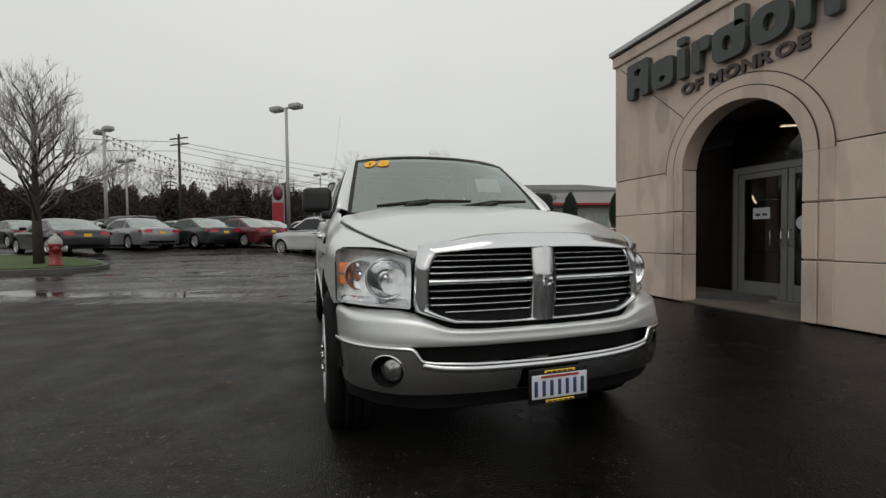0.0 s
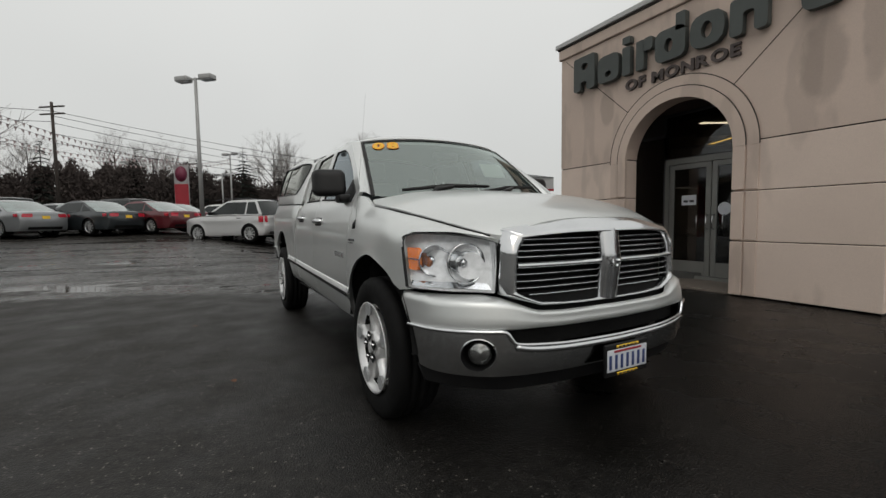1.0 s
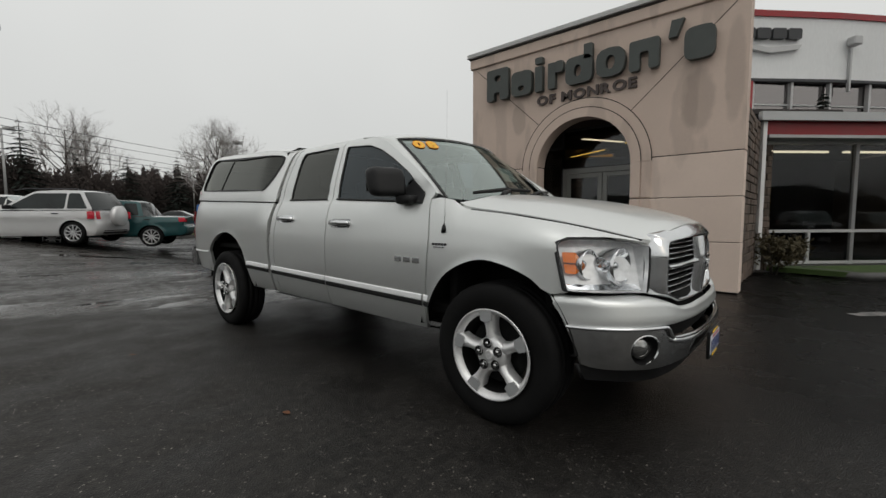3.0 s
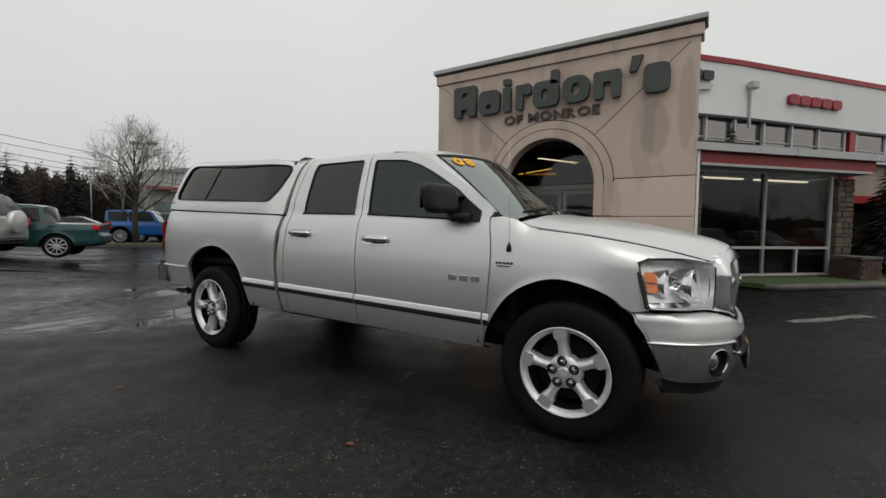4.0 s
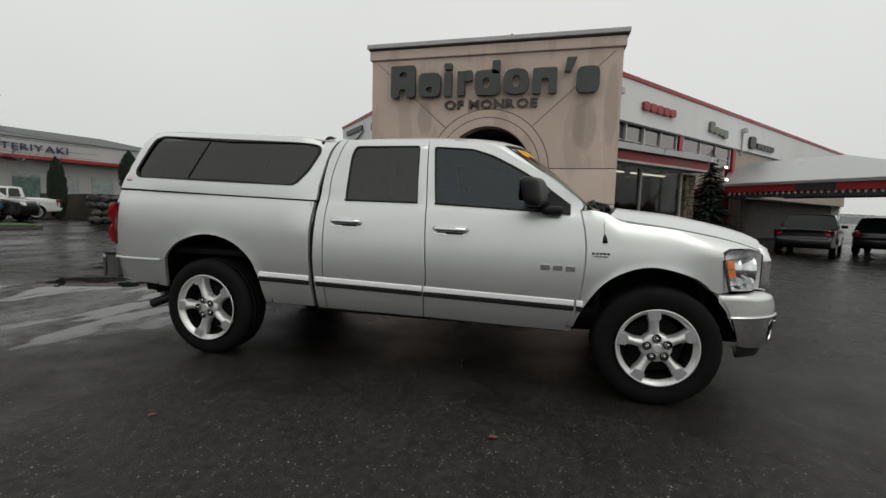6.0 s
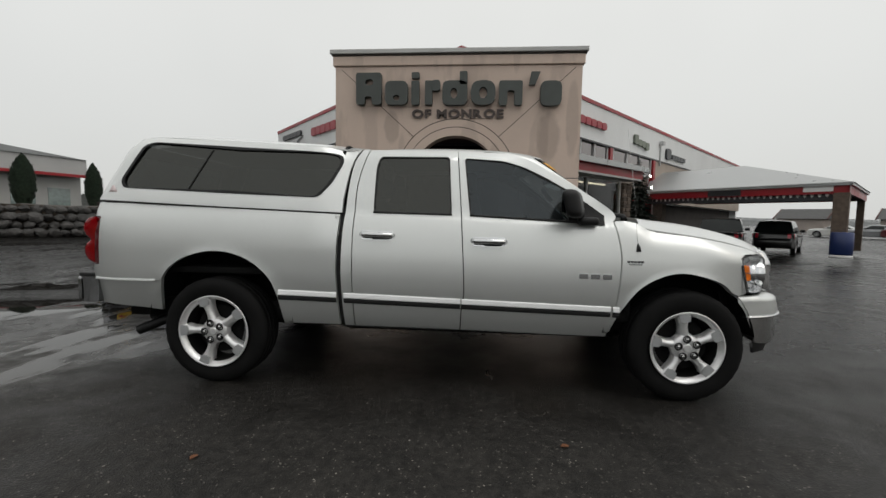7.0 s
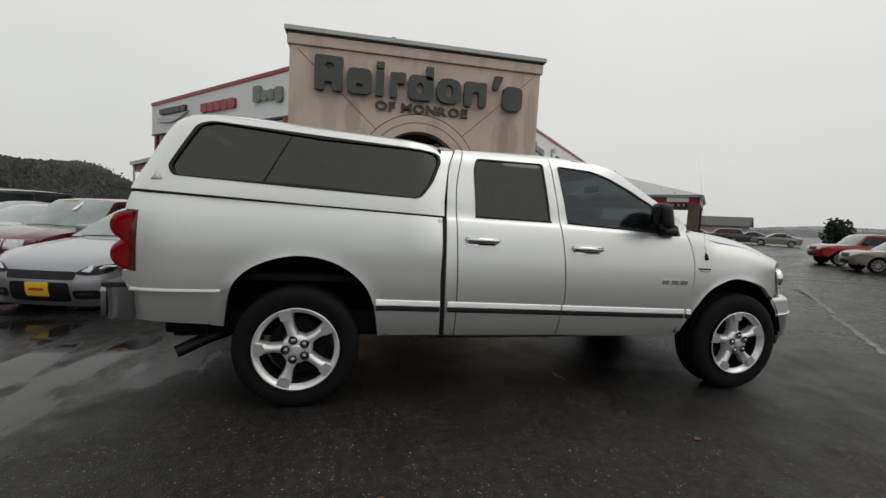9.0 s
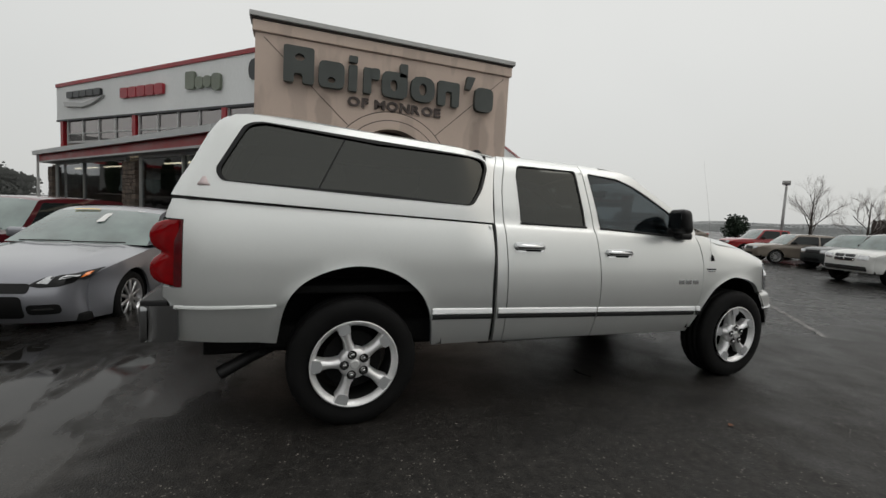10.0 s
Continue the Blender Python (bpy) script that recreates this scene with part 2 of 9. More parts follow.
def lathe(profile, n=40, axis="x", bm=None):
    """Turns (along, radius) pairs round an axis."""
    def at(i, k):
        a = 2 * math.pi * i / n
        s, r = profile[k]
        if axis == "x":
            return (s, r * math.cos(a), r * math.sin(a))
        return (r * math.cos(a), r * math.sin(a), s)
    bm = grid_bm(at, list(range(n)), list(range(len(profile))), bm, close_u=True)
    bmesh.ops.recalc_face_normals(bm, faces=bm.faces)
    return bm


def box(x0, x1, y0, y1, z0, z1, bevel=0.0, bm=None, seg=2, m=None):
    """A block with eased edges."""
    tmp = bmesh.new()
    bmesh.ops.create_cube(tmp, size=1)
    for v in tmp.verts:
        v.co = Vector(((x0 + x1) / 2 + v.co.x * (x1 - x0), (y0 + y1) / 2 + v.co.y * (y1 - y0), (z0 + z1) / 2 + v.co.z * (z1 - z0)))
    if bevel:
        bmesh.ops.bevel(tmp, geom=tmp.edges[:], offset=bevel, segments=seg, affect="EDGES", profile=0.6)
    if m:
        bmesh.ops.transform(tmp, matrix=m, verts=tmp.verts)
    if bm is None:
        return tmp
    join(bm, tmp)
    return bm


def join(bm, tmp):
    me = bpy.data.meshes.new("tmp")
    tmp.to_mesh(me)
    tmp.free()
    bm.from_mesh(me)
    bpy.data.meshes.remove(me)


def tube(points, radius, n=8, bm=None, caps=True):
    """A round bar along points; radius a number or one for each point."""
    bm = bm or bmesh.new()
    pts = [Vector(p) for p in points]
    rings = []
    for i, p in enumerate(pts):
        d = (pts[min(i + 1, len(pts) - 1)] - pts[max(i - 1, 0)]).normalized()
        a = d.orthogonal().normalized() if abs(d.z) > 0.95 else d.cross(Vector((0, 0, 1))).normalized()
        b = d.cross(a)
        r = radius[i] if isinstance(radius, (list, tuple)) else radius
        rings.append([bm.verts.new(p + r * (math.cos(2 * math.pi * k / n) * a + math.sin(2 * math.pi * k / n) * b)) for k in range(n)])
    for q, s in zip(rings, rings[1:]):
        for k in range(n):
            bm.faces.new((q[k], q[(k + 1) % n], s[(k + 1) % n], s[k]))
    if caps:
        bm.faces.new(rings[0][::-1])
        bm.faces.new(rings[-1])
    return bm


def extrude_outline(pts, depth, to3, bm=None, bevel=0.0):
    """A flat outline with thickness; to3(a, b, d) lays it into space."""
    tmp = bmesh.new()
    front = [tmp.verts.new(to3(a, b, 0)) for a, b in pts]
    rear = [tmp.verts.new(to3(a, b, depth)) for a, b in pts]
    tmp.faces.new(front)
    tmp.faces.new(rear[::-1])
    for i in range(len(pts)):
        j = (i + 1) % len(pts)
        tmp.faces.new((front[j], front[i], rear[i], rear[j]))
    bmesh.ops.recalc_face_normals(tmp, faces=tmp.faces)
    if bevel:
        bmesh.ops.bevel(tmp, geom=tmp.edges[:], offset=bevel, segments=1, affect="EDGES")
    if bm is None:
        return tmp
    join(bm, tmp)
    return bm


def mirrored(me, name):
    """The same mesh on the other side."""
    out = me.copy()
    out.name = name
    bm = bmesh.new()
    bm.from_mesh(out)
    for v in bm.verts:
        v.co.x = -v.co.x
    bmesh.ops.reverse_faces(bm, faces=bm.faces)
    bm.to_mesh(out)
    bm.free()
    return out


def lettering(name, words, size, depth, material, m, parent=None, align="CENTER", label="", offset=0.0):
    """Raised letters as a mesh."""
    cu = bpy.data.curves.new(name, "FONT")
    cu.body, cu.size, cu.extrude, cu.align_x, cu.resolution_u, cu.offset = words, size, depth, align, 3, offset
    tmp = bpy.data.objects.new(name, cu)
    scene.collection.objects.link(tmp)
    me = bpy.data.meshes.new_from_object(tmp.evaluated_get(bpy.context.evaluated_depsgraph_get()))
    bpy.data.objects.remove(tmp)
    bpy.data.curves.remove(cu)
    ob = part(name, me, material, parent, label)
    ob.matrix_local = m
    return ob


def words(name, text, size, depth, material, m, parent, gap=0.06, offset=0.0):
    """A line of raised letters, each an object, centred on m."""
    made, x = [], 0.0
    for ch in text:
        if ch == " ":
            x += size * 0.30
            continue
        ob = lettering(name, ch, size, depth, material, Matrix.Identity(4), parent, "LEFT", "", offset)
        xs_ = [v.co.x for v in ob.data.vertices]
        made.append((ob, x - min(xs_)))
        x += max(xs_) - min(xs_) + gap * size
    for ob, dx in made:
        ob.matrix_local = m @ Matrix.Translation((dx - x / 2, 0, 0))
    return [ob for ob, _ in made]

# ---- the pickup: x across (the kerb side at -x), y back from the front axle, z up ----
truck = thing("pickup_truck", pose(1.117, 2.845, 0, 0, 0, 0.82), "silver crew cab pickup with matching topper parked on wet asphalt", "pickup truck")

cab_w = ip((0.40, 0.885), (0.46, 0.918), (0.56, 0.956), (0.66, 0.976), (0.76, 0.990), (0.88, 0.996), (1.0, 0.990), (1.1, 0.975), (1.2, 0.952), (1.28, 0.925), (1.345, 0.893),
           (1.5, 0.842), (1.7, 0.770), (1.80, 0.728), (1.86, 0.672), (1.90, 0.60))
bed_w = ip((0.40, 0.89), (0.46, 0.922), (0.56, 0.958), (0.66, 0.978), (0.76, 0.992), (0.88, 1.000), (1.02, 0.999), (1.15, 0.990), (1.26, 0.972), (1.33, 0.952), (1.38, 0.930), (1.45, 0.90))
shell_w = ip((1.33, 0.955), (1.42, 0.945), (1.5, 0.925), (1.7, 0.870), (1.84, 0.826), (1.90, 0.792), (1.945, 0.735), (1.99, 0.62))
hood_line = ip((-0.735, 1.066), (-0.62, 1.100), (-0.47, 1.140), (-0.255, 1.183), (-0.03, 1.218), (0.17, 1.240), (0.25, 1.252), (0.36, 1.31), (0.55, 1.34))
hood_we = ip((-0.86, 0.50), (-0.735, 0.600), (-0.65, 0.668), (-0.5, 0.752), (-0.25, 0.828), (0.0, 0.862), (0.25, 0.872), (0.42, 0.87))
plan_w = ip((-0.735, 0.622), (-0.655, 0.716), (-0.575, 0.80), (-0.48, 0.880), (-0.405, 0.932), (-0.33, 0.960), (-0.2, 0.982), (-0.05, 0.996))
lamp_top = ip((0.62, 1.042), (0.66, 1.056), (0.72, 1.068), (0.80, 1.081), (0.89, 1.083), (0.915, 1.074), (0.935, 1.055))
belt = ip((0.48, 1.272), (1.6, 1.318), (2.5, 1.335))


def lip(u, z, cu, cz, r):
    d = math.hypot(u - cu, z - cz) - r
    return 0.011 * math.exp(-(d / 0.028) ** 2)


def side(u, z):
    """The kerb-side skin of cab and fender."""
    w = cab_w(z)
    w += lip(u, z, 0.03, 0.42, 0.50) if z < 1.05 else 0
    if u < 0.5:
        d = hood_line(u) - z
        if d < 0.13:
            k = min(1.0, (0.5 - u) / 0.26)
            w -= 0.048 * (1 - max(d, 0) / 0.13) ** 2 * k * k * (3 - 2 * k)
        w -= 0.018 * max(0.0, (0.5 - u)) * max(0.0, min(1.0, (z - 0.8) / 0.3))
    if u < 0.0:
        # the fender turns in round the lamp and rolls over to the bonnet
        pw = plan_w(u) * (1 - 0.03 * max(0.0, (0.75 - z)))
        hw, zh = hood_we(u) + 0.007, hood_line(u)
        zl = min(lamp_top(pw) - 0.02, zh - 0.03) if u < -0.36 else zh - 0.13
        t = min(1.0, max(0.0, (z - zl) / (zh - zl)))
        nw = hw + (pw - hw) * max(0.0, 1 - t ** 2.0) ** 0.75
        k = min(1.0, -u / 0.36)
        k = k * k * (3 - 2 * k)
        w += (nw - w) * k
    elif u > 0.48 and 1.2 < z < 1.42:
        w -= 0.005 * min(1.0, max(0.0, (z - belt(u) + 0.007) / 0.014))
    return (-w, u, z)


def bed(u, z):
    w = bed_w(z) + (lip(u, z, 3.56, 0.46, 0.55) if z < 1.12 else 0)
    if u < 2.86 and z > 1.1:
        k = (2.86 - u) / 0.28
        w += (min(w, cab_w(z) + 0.012) - w) * min(1.0, k * k * (3 - 2 * min(1.0, k))) * min(1.0, (z - 1.1) / 0.15)
    if u > 4.3:
        w -= 0.6 * (u - 4.3) ** 2 + 5 * max(0.0, u - 4.56) ** 2
    if u > 3.95 and z < 0.790:
        # set in below the pressed ledge that runs on from the bumper
        w -= min(1.0, (u - 3.95) / 0.05) * (0.010 + 0.06 * (0.790 - z))
    return (-w, u, z)


shell_end = ip((1.40, 4.595), (1.424, 4.592), (1.52, 4.560), (1.65, 4.500), (1.80, 4.430), (1.88, 4.382), (1.925, 4.325), (1.945, 4.24))


def shell(u, z):
    w = shell_w(z)
    if u < 2.86:
        k = (2.86 - u) / 0.36
        w += (min(w, cab_w(z) + 0.012) - w) * min(1.0, k * k * (3 - 2 * min(1.0, k)))
    if u > 4.1:
        w -= 0.18 * (u - 4.1) ** 2
    e = shell_end(z) - u
    if e < 0.07 and z < 1.93:
        w -= 0.045 * (1 - max(e, 0) / 0.07) ** 2
    return (-w, u, z)


arch_f = spline([(-0.395, 0.50), (-0.385, 0.66), (-0.302, 0.82), (-0.173, 0.905), (0.044, 0.952), (0.215, 0.915), (0.365, 0.82), (0.487, 0.645), (0.548, 0.493)], 4)
arch_r = spline([(3.031, 0.480), (3.070, 0.713), (3.159, 0.875), (3.352, 1.003), (3.597, 1.038), (3.842, 0.965), (3.985, 0.82), (4.040, 0.551)], 4)
door_front = spline([(0.556, 0.452), (0.512, 0.708), (0.488, 0.98), (0.495, 1.141), (0.53, 1.318)], 4)
door_mid = spline([(1.655, 0.462), (1.645, 0.664), (1.630, 0.806), (1.660, 1.33), (1.703, 1.862)], 4)
door_rear = spline([(2.471, 0.472), (2.481, 0.895), (2.487, 1.334), (2.478, 1.60), (2.415, 1.866)], 4)
glass_front = round_poly([(1.596, 1.340), (1.648, 1.797), (1.34, 1.776), (1.18, 1.725), (1.02, 1.645), (0.80, 1.515), (0.605, 1.350), (0.60, 1.292)], 0.03)
glass_rear = round_poly([(2.342, 1.352), (2.345, 1.72), (2.318, 1.806), (1.764, 1.806), (1.733, 1.343)], 0.03)
roof_edge_f = spline([(1.703, 1.862), (1.34, 1.842), (1.14, 1.780), (1.00, 1.700), (0.76, 1.553), (0.53, 1.385), (0.53, 1.318)], 4)

IN = (1, 0, 0)
panels = {}


def both(name, me, material, parent, label=""):
    """The kerb-side part and its twin on the road side."""
    a = part(name, me, material, parent, label)
    b = part(name, mirrored(me, name), material, parent, label)
    return a, b


# fenders, doors, pillars, bed sides
front_us = np.linspace(-0.728, 0.45, 26).tolist()
lamp_edge = [(-0.374, 1.035), (-0.374, 1.062), (-0.385, 1.078), (-0.415, 1.092)] + [(u, lamp_top(plan_w(u)) + 0.010) for u in (-0.46, -0.50, -0.54, -0.58, -0.62, -0.66, -0.69, -0.715, -0.728)]
fender_outline = door_front[::-1][1:-1] + [p for p in arch_f[::-1] if p[0] > 0 or p[1] > 0.79] + [(-0.350, 0.795), (-0.432, 0.806)] + lamp_edge + [(u, hood_line(u) - 0.004) for u in front_us if u > -0.715] + [(0.522, 1.315)]
fender_outline = [(p[0] - 0.006, p[1]) if p in door_front else p for p in fender_outline]
fenders = both("fender", mesh_of(panel(fender_outline, side, (0.8, 0.6, 0), step=0.026), "fender"), SILVER, truck)
crease = lambda a, b: [(a + (b - a) * i / 24, belt(a + (b - a) * i / 24) + dz) for i in range(25) for dz in (-0.016, -0.007, 0.0, 0.007)]
door_f_outline = [(u + 0.006, z) for u, z in door_front] + roof_edge_f[::-1][1:-1] + [(u - 0.004, z) for u, z in door_mid[::-1]]
doors_f = both("front_door", mesh_of(panel(door_f_outline, side, IN, [glass_front], step=0.045, extra=crease(0.54, 1.63)), "front_door"), SILVER, truck)
door_r_outline = [(u + 0.004, z) for u, z in door_mid] + [(2.05, 1.866)] + [(u - 0.004, z) for u, z in door_rear[::-1]]
doors_r = both("rear_door", mesh_of(panel(door_r_outline, side, IN, [glass_rear], step=0.045, extra=crease(1.68, 2.46)), "rear_door"), SILVER, truck)
pillar_outline = [(u + 0.004, z) for u, z in door_rear] + spline([(2.47, 1.868), (2.535, 1.70), (2.560, 1.345), (2.567, 0.9), (2.548, 0.478)], 4)
both("cab_corner", mesh_of(panel(pillar_outline, side, IN, step=0.03, extra=crease(2.50, 2.55)), "cab_corner"), SILVER, truck)
bed_outline = [(2.585, 0.482)] + arch_r + [(4.10, 0.562), (4.560, 0.592), (4.580, 0.63), (4.584, 0.74), (4.604, 0.82), (4.640, 0.850), (4.642, 0.906), (4.534, 0.908), (4.534, 1.290), (4.634, 1.293), (4.630, 1.325), (4.603, 1.405),
                                          (3.5, 1.368), (2.597, 1.336), (2.607, 0.9)]
ledge = [(4.05 + 0.045 * i, z) for i in range(11) for z in (0.770, 0.784, 0.789, 0.792, 0.806)]
bed_sides = both("bed_side", mesh_of(panel(bed_outline, bed, IN, step=0.045, extra=ledge), "bed_side"), SILVER, truck)
ledge_rows = ((0.808, -0.002), (0.800, 0.010), (0.789, 0.012), (0.784, -0.012))
ledge_from, ledge_to = 4.043, 4.578
both("bed_ledge", mesh_of(grid_bm(lambda u, k: (bed(u, 0.80)[0] - ledge_rows[k][1] * min(1.0, (u - 4.03) / 0.04), u, ledge_rows[k][0]), np.linspace(ledge_from, ledge_to, 14).tolist(), [0, 1, 2, 3]), "bed_ledge", False), SILVER, truck)
sill_step = lambda u, z: (-cab_w(0.46) + 0.02 + (0.455 - z) * 3.0, u, z)
both("sill", mesh_of(panel([(0.60, 0.458), (2.56, 0.476), (2.56, 0.40), (0.62, 0.385)], sill_step, IN, step=0.1), "sill"), UNDER, truck)

# side glass, seated in the doors
for name, outline, parents, mat in (("side_window", glass_front, doors_f, SMOKE), ("side_window", glass_rear, doors_r, TINT)):
    me = mesh_of(panel(outline, lambda u, z: (side(u, z)[0] + 0.012, u, z), IN, step=0.06, flange=0), "side_window")
    part(name, me, mat, parents[0], "dark tinted side window")
    part(name, mirrored(me, "side_window"), mat, parents[1], "dark tinted side window")
    ring = []
    for grow in (0.0, 0.016):
        c = Vector((sum(p[0] for p in outline) / len(outline), sum(p[1] for p in outline) / len(outline)))
        ring.append([tuple(Vector(p) - (Vector(p) - c).normalized() * (grow - 0.002)) for p in outline])
    me = mesh_of(panel(ring[0], lambda u, z: (side(u, z)[0] + 0.004, u, z), IN, [ring[1]], step=0.08, flange=0.012), "window_seal")
    part("window_seal", me, SEAM, parents[0])
    part("window_seal", mirrored(me, "window_seal"), SEAM, parents[1])

for outline_pts, own in (([(0.62, 1.300), (1.596, 1.346)], doors_f), ([(1.733, 1.349), (2.342, 1.358)], doors_r)):
    (ua, za), (ub_, zb) = outline_pts
    me = mesh_of(tube([(side(ua + (ub_ - ua) * i / 8, za + (zb - za) * i / 8)[0] - 0.002, ua + (ub_ - ua) * i / 8, za + (zb - za) * i / 8) for i in range(9)], 0.009, 6), "belt_moulding")
    part("belt_moulding", me, SEAM, own[0], "black belt moulding below the window")
    part("belt_moulding", mirrored(me, "belt_moulding"), SEAM, own[1])

# added near-black sheet behind the shut lines: shade of the gaps in its colour
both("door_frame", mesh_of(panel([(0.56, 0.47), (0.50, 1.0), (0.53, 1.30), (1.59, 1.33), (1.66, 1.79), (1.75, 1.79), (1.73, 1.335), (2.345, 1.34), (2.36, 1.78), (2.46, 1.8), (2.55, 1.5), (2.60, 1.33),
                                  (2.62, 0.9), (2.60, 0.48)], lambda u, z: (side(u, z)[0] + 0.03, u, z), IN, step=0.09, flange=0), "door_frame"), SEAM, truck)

# roof and windscreen
roof_z = ip((0.95, 1.845), (1.15, 1.898), (1.4, 1.925), (1.8, 1.937), (2.2, 1.933), (2.47, 1.915))


def roof(w, u):
    q = abs(w) / 0.69
    return (w, u, roof_z(u) - (0.055 * q ** 2 + 0.03 * q ** 6))


front_edge = [(w, 0.945 + 0.155 * (abs(w) / 0.675) ** 2.2) for w in np.linspace(-0.675, 0.675, 13).tolist()]
roof_out = front_edge + [(0.675, 1.4), (0.675, 1.9), (0.66, 2.44), (0.3, 2.465), (-0.3, 2.465), (-0.66, 2.44), (-0.675, 1.9), (-0.675, 1.4)]
part("roof", panel(roof_out, roof, (0, 0, -1), step=0.07, flange=0.05), SILVER, truck)


def screen(a, b):
    """Windscreen: a from -1 to 1 across, b from 0 at the cowl to 1 at the roof."""
    half = 0.80 - 0.125 * b
    bulge = 1 - abs(a) ** 2.2
    u = 0.50 + 0.60 * b - bulge * (0.185 - 0.030 * b)
    z = 1.325 + 0.480 * b + bulge * 0.032 * b - 0.03 * (1 - b) * bulge + 0.072 * b * (1 - b)
    return (a * half, u, z)


part("windscreen", panel([(-1, 0), (1, 0), (1, 1), (-1, 1)], screen, (0, 1, -0.6), step=0.09, flange=0), SCREEN, truck, "clear windscreen with a yellow year sticker")
door_top = ip((0.50, 1.352), (0.53, 1.385), (0.76, 1.553), (1.00, 1.700), (1.14, 1.780), (1.34, 1.842), (1.5, 1.855))


def pillar(u, k):
    """The skin between the door's upper edge (k 0) and the edge of screen and roof (k 1)."""
    a = Vector(side(u, door_top(u) - 0.006)) + Vector((0.003, 0, 0))
    if u < 1.10:
        c = Vector(screen(-1, (u - 0.50) / 0.60))
    else:
        c = Vector(roof(-0.675, u))
    p = a.lerp(c, min(1.0, max(0.0, k)))
    return tuple(p + Vector((-0.55, -0.35, 0.75)) * 0.012 * math.sin(math.pi * min(1.0, max(0.0, k))) + Vector((0.012, 0, -0.012)) * (1 if k > 1 else 0))


both("windscreen_pillar", mesh_of(grid_bm(pillar, np.linspace(0.505, 1.5, 30).tolist(), [0, 0.12, 0.3, 0.5, 0.7, 0.9, 1.0, 1.1]), "windscreen_pillar"), SILVER, truck)
for s in (-1, 1):
    bm = grid_bm(lambda b, k: tuple(Vector(screen(s, b)) + Vector((-s * 0.022 * k, -0.008, 0.004))), np.linspace(0, 1, 12).tolist(), [-0.3, 1])
    part("windscreen_seal", bm, SEAM, truck)
bm = grid_bm(lambda a, k: tuple(Vector(screen(a, 1.0 - 0.035 * k)) + Vector((0, -0.006, 0.004))), np.linspace(-1, 1, 20).tolist(), [0, 1])
part("windscreen_seal", bm, SEAM, truck)

# the year sticker, figures laid on the glass
for ch, a0 in (("0", -0.90), ("8", -0.745)):
    pa, pb, pc = Vector(screen(a0, 0.80)), Vector(screen(a0 + 0.1, 0.80)), Vector(screen(a0, 0.95))
    ex = (pb - pa).normalized()
    ez = ex.cross((pc - pa).normalized()).normalized()
    ey = ez.cross(ex)
    back_m = Matrix(((ex.x, ey.x, ez.x, pa.x), (ex.y, ey.y, ez.y, pa.y), (ex.z, ey.z, ez.z, pa.z), (0, 0, 0, 1)))
    for mat, grow, lift in ((YELLOW, 0.010, 0.006), (YELLOW2, 0.001, 0.0075)):
        f = lettering("sticker_figure", ch, 0.135, 0.0006, mat, back_m @ Matrix.Translation((0.048, 0.0, lift)) @ Matrix.Diagonal((1.25, 1, 1, 1)), truck, label="orange year figure on the windscreen", offset=grow)

# bonnet
hood_ze = ip((-0.86, 1.05), (-0.735, 1.070), (-0.62, 1.104), (-0.47, 1.144), (-0.255, 1.188), (-0.03, 1.224), (0.25, 1.262), (0.42, 1.31))
hood_zc = ip((-0.90, 1.09), (-0.825, 1.152), (-0.77, 1.183), (-0.705, 1.203), (-0.52, 1.250), (-0.2, 1.312), (0.1, 1.345), (0.3, 1.365), (0.42, 1.365))


def hood(w, u):
    q = min(1.0, abs(w) / hood_we(u))
    z = hood_ze(u) + (hood_zc(u) - hood_ze(u)) * (1 - q ** 3.2)
    ridge = math.exp(-((abs(w) - 0.62 * hood_we(u) - 0.06) / 0.07) ** 2)
    return (w, u, z + 0.004 * ridge * min(1.0, max(0.0, (u + 0.75) * 3)))


hood_rear = [(w, 0.33 - 0.155 * (1 - (abs(w) / 0.85) ** 2)) for w in np.linspace(0.85, -0.85, 13).tolist()]
front_edge_u = ip((0.0, -0.825), (0.25, -0.815), (0.45, -0.785), (0.53, -0.757), (0.567, -0.738), (0.600, -0.733))
hood_front = [(-hood_we(u), u) for u in (0.25, 0.0, -0.25, -0.4, -0.5, -0.6, -0.68)] + [(w, front_edge_u(abs(w))) for w in np.linspace(-0.598, 0.598, 25).tolist()] + \
    [(hood_we(u), u) for u in (-0.68, -0.6, -0.5, -0.4, -0.25, 0.0, 0.25)]
part("bonnet", panel(hood_rear + hood_front, hood, (0, 0, -1), step=0.055, flange=0.035), SILVER, truck)
# near-black strip laid in the bonnet gap; stands for the gap's shade
for s in (-1, 1):
    part("bonnet_seam", tube([(s * (hood_we(u) + 0.0045), u, hood_line(u) - 0.004) for u in np.linspace(-0.70, 0.22, 30).tolist()], 0.0055, 6), SEAM, truck)
part("cowl", panel([(-0.80, 0.36), (-0.4, 0.26), (0, 0.215), (0.4, 0.26), (0.80, 0.36), (0.81, 0.52), (0.4, 0.40), (0, 0.34), (-0.4, 0.40), (-0.81, 0.52)],
                   lambda w, u: (w, u, 1.288 + 0.018 * (1 - abs(w) / 0.8)), (0, 0, -1), step=0.1, flange=0.05), PLASTIC, truck, "black cowl panel below the windscreen")
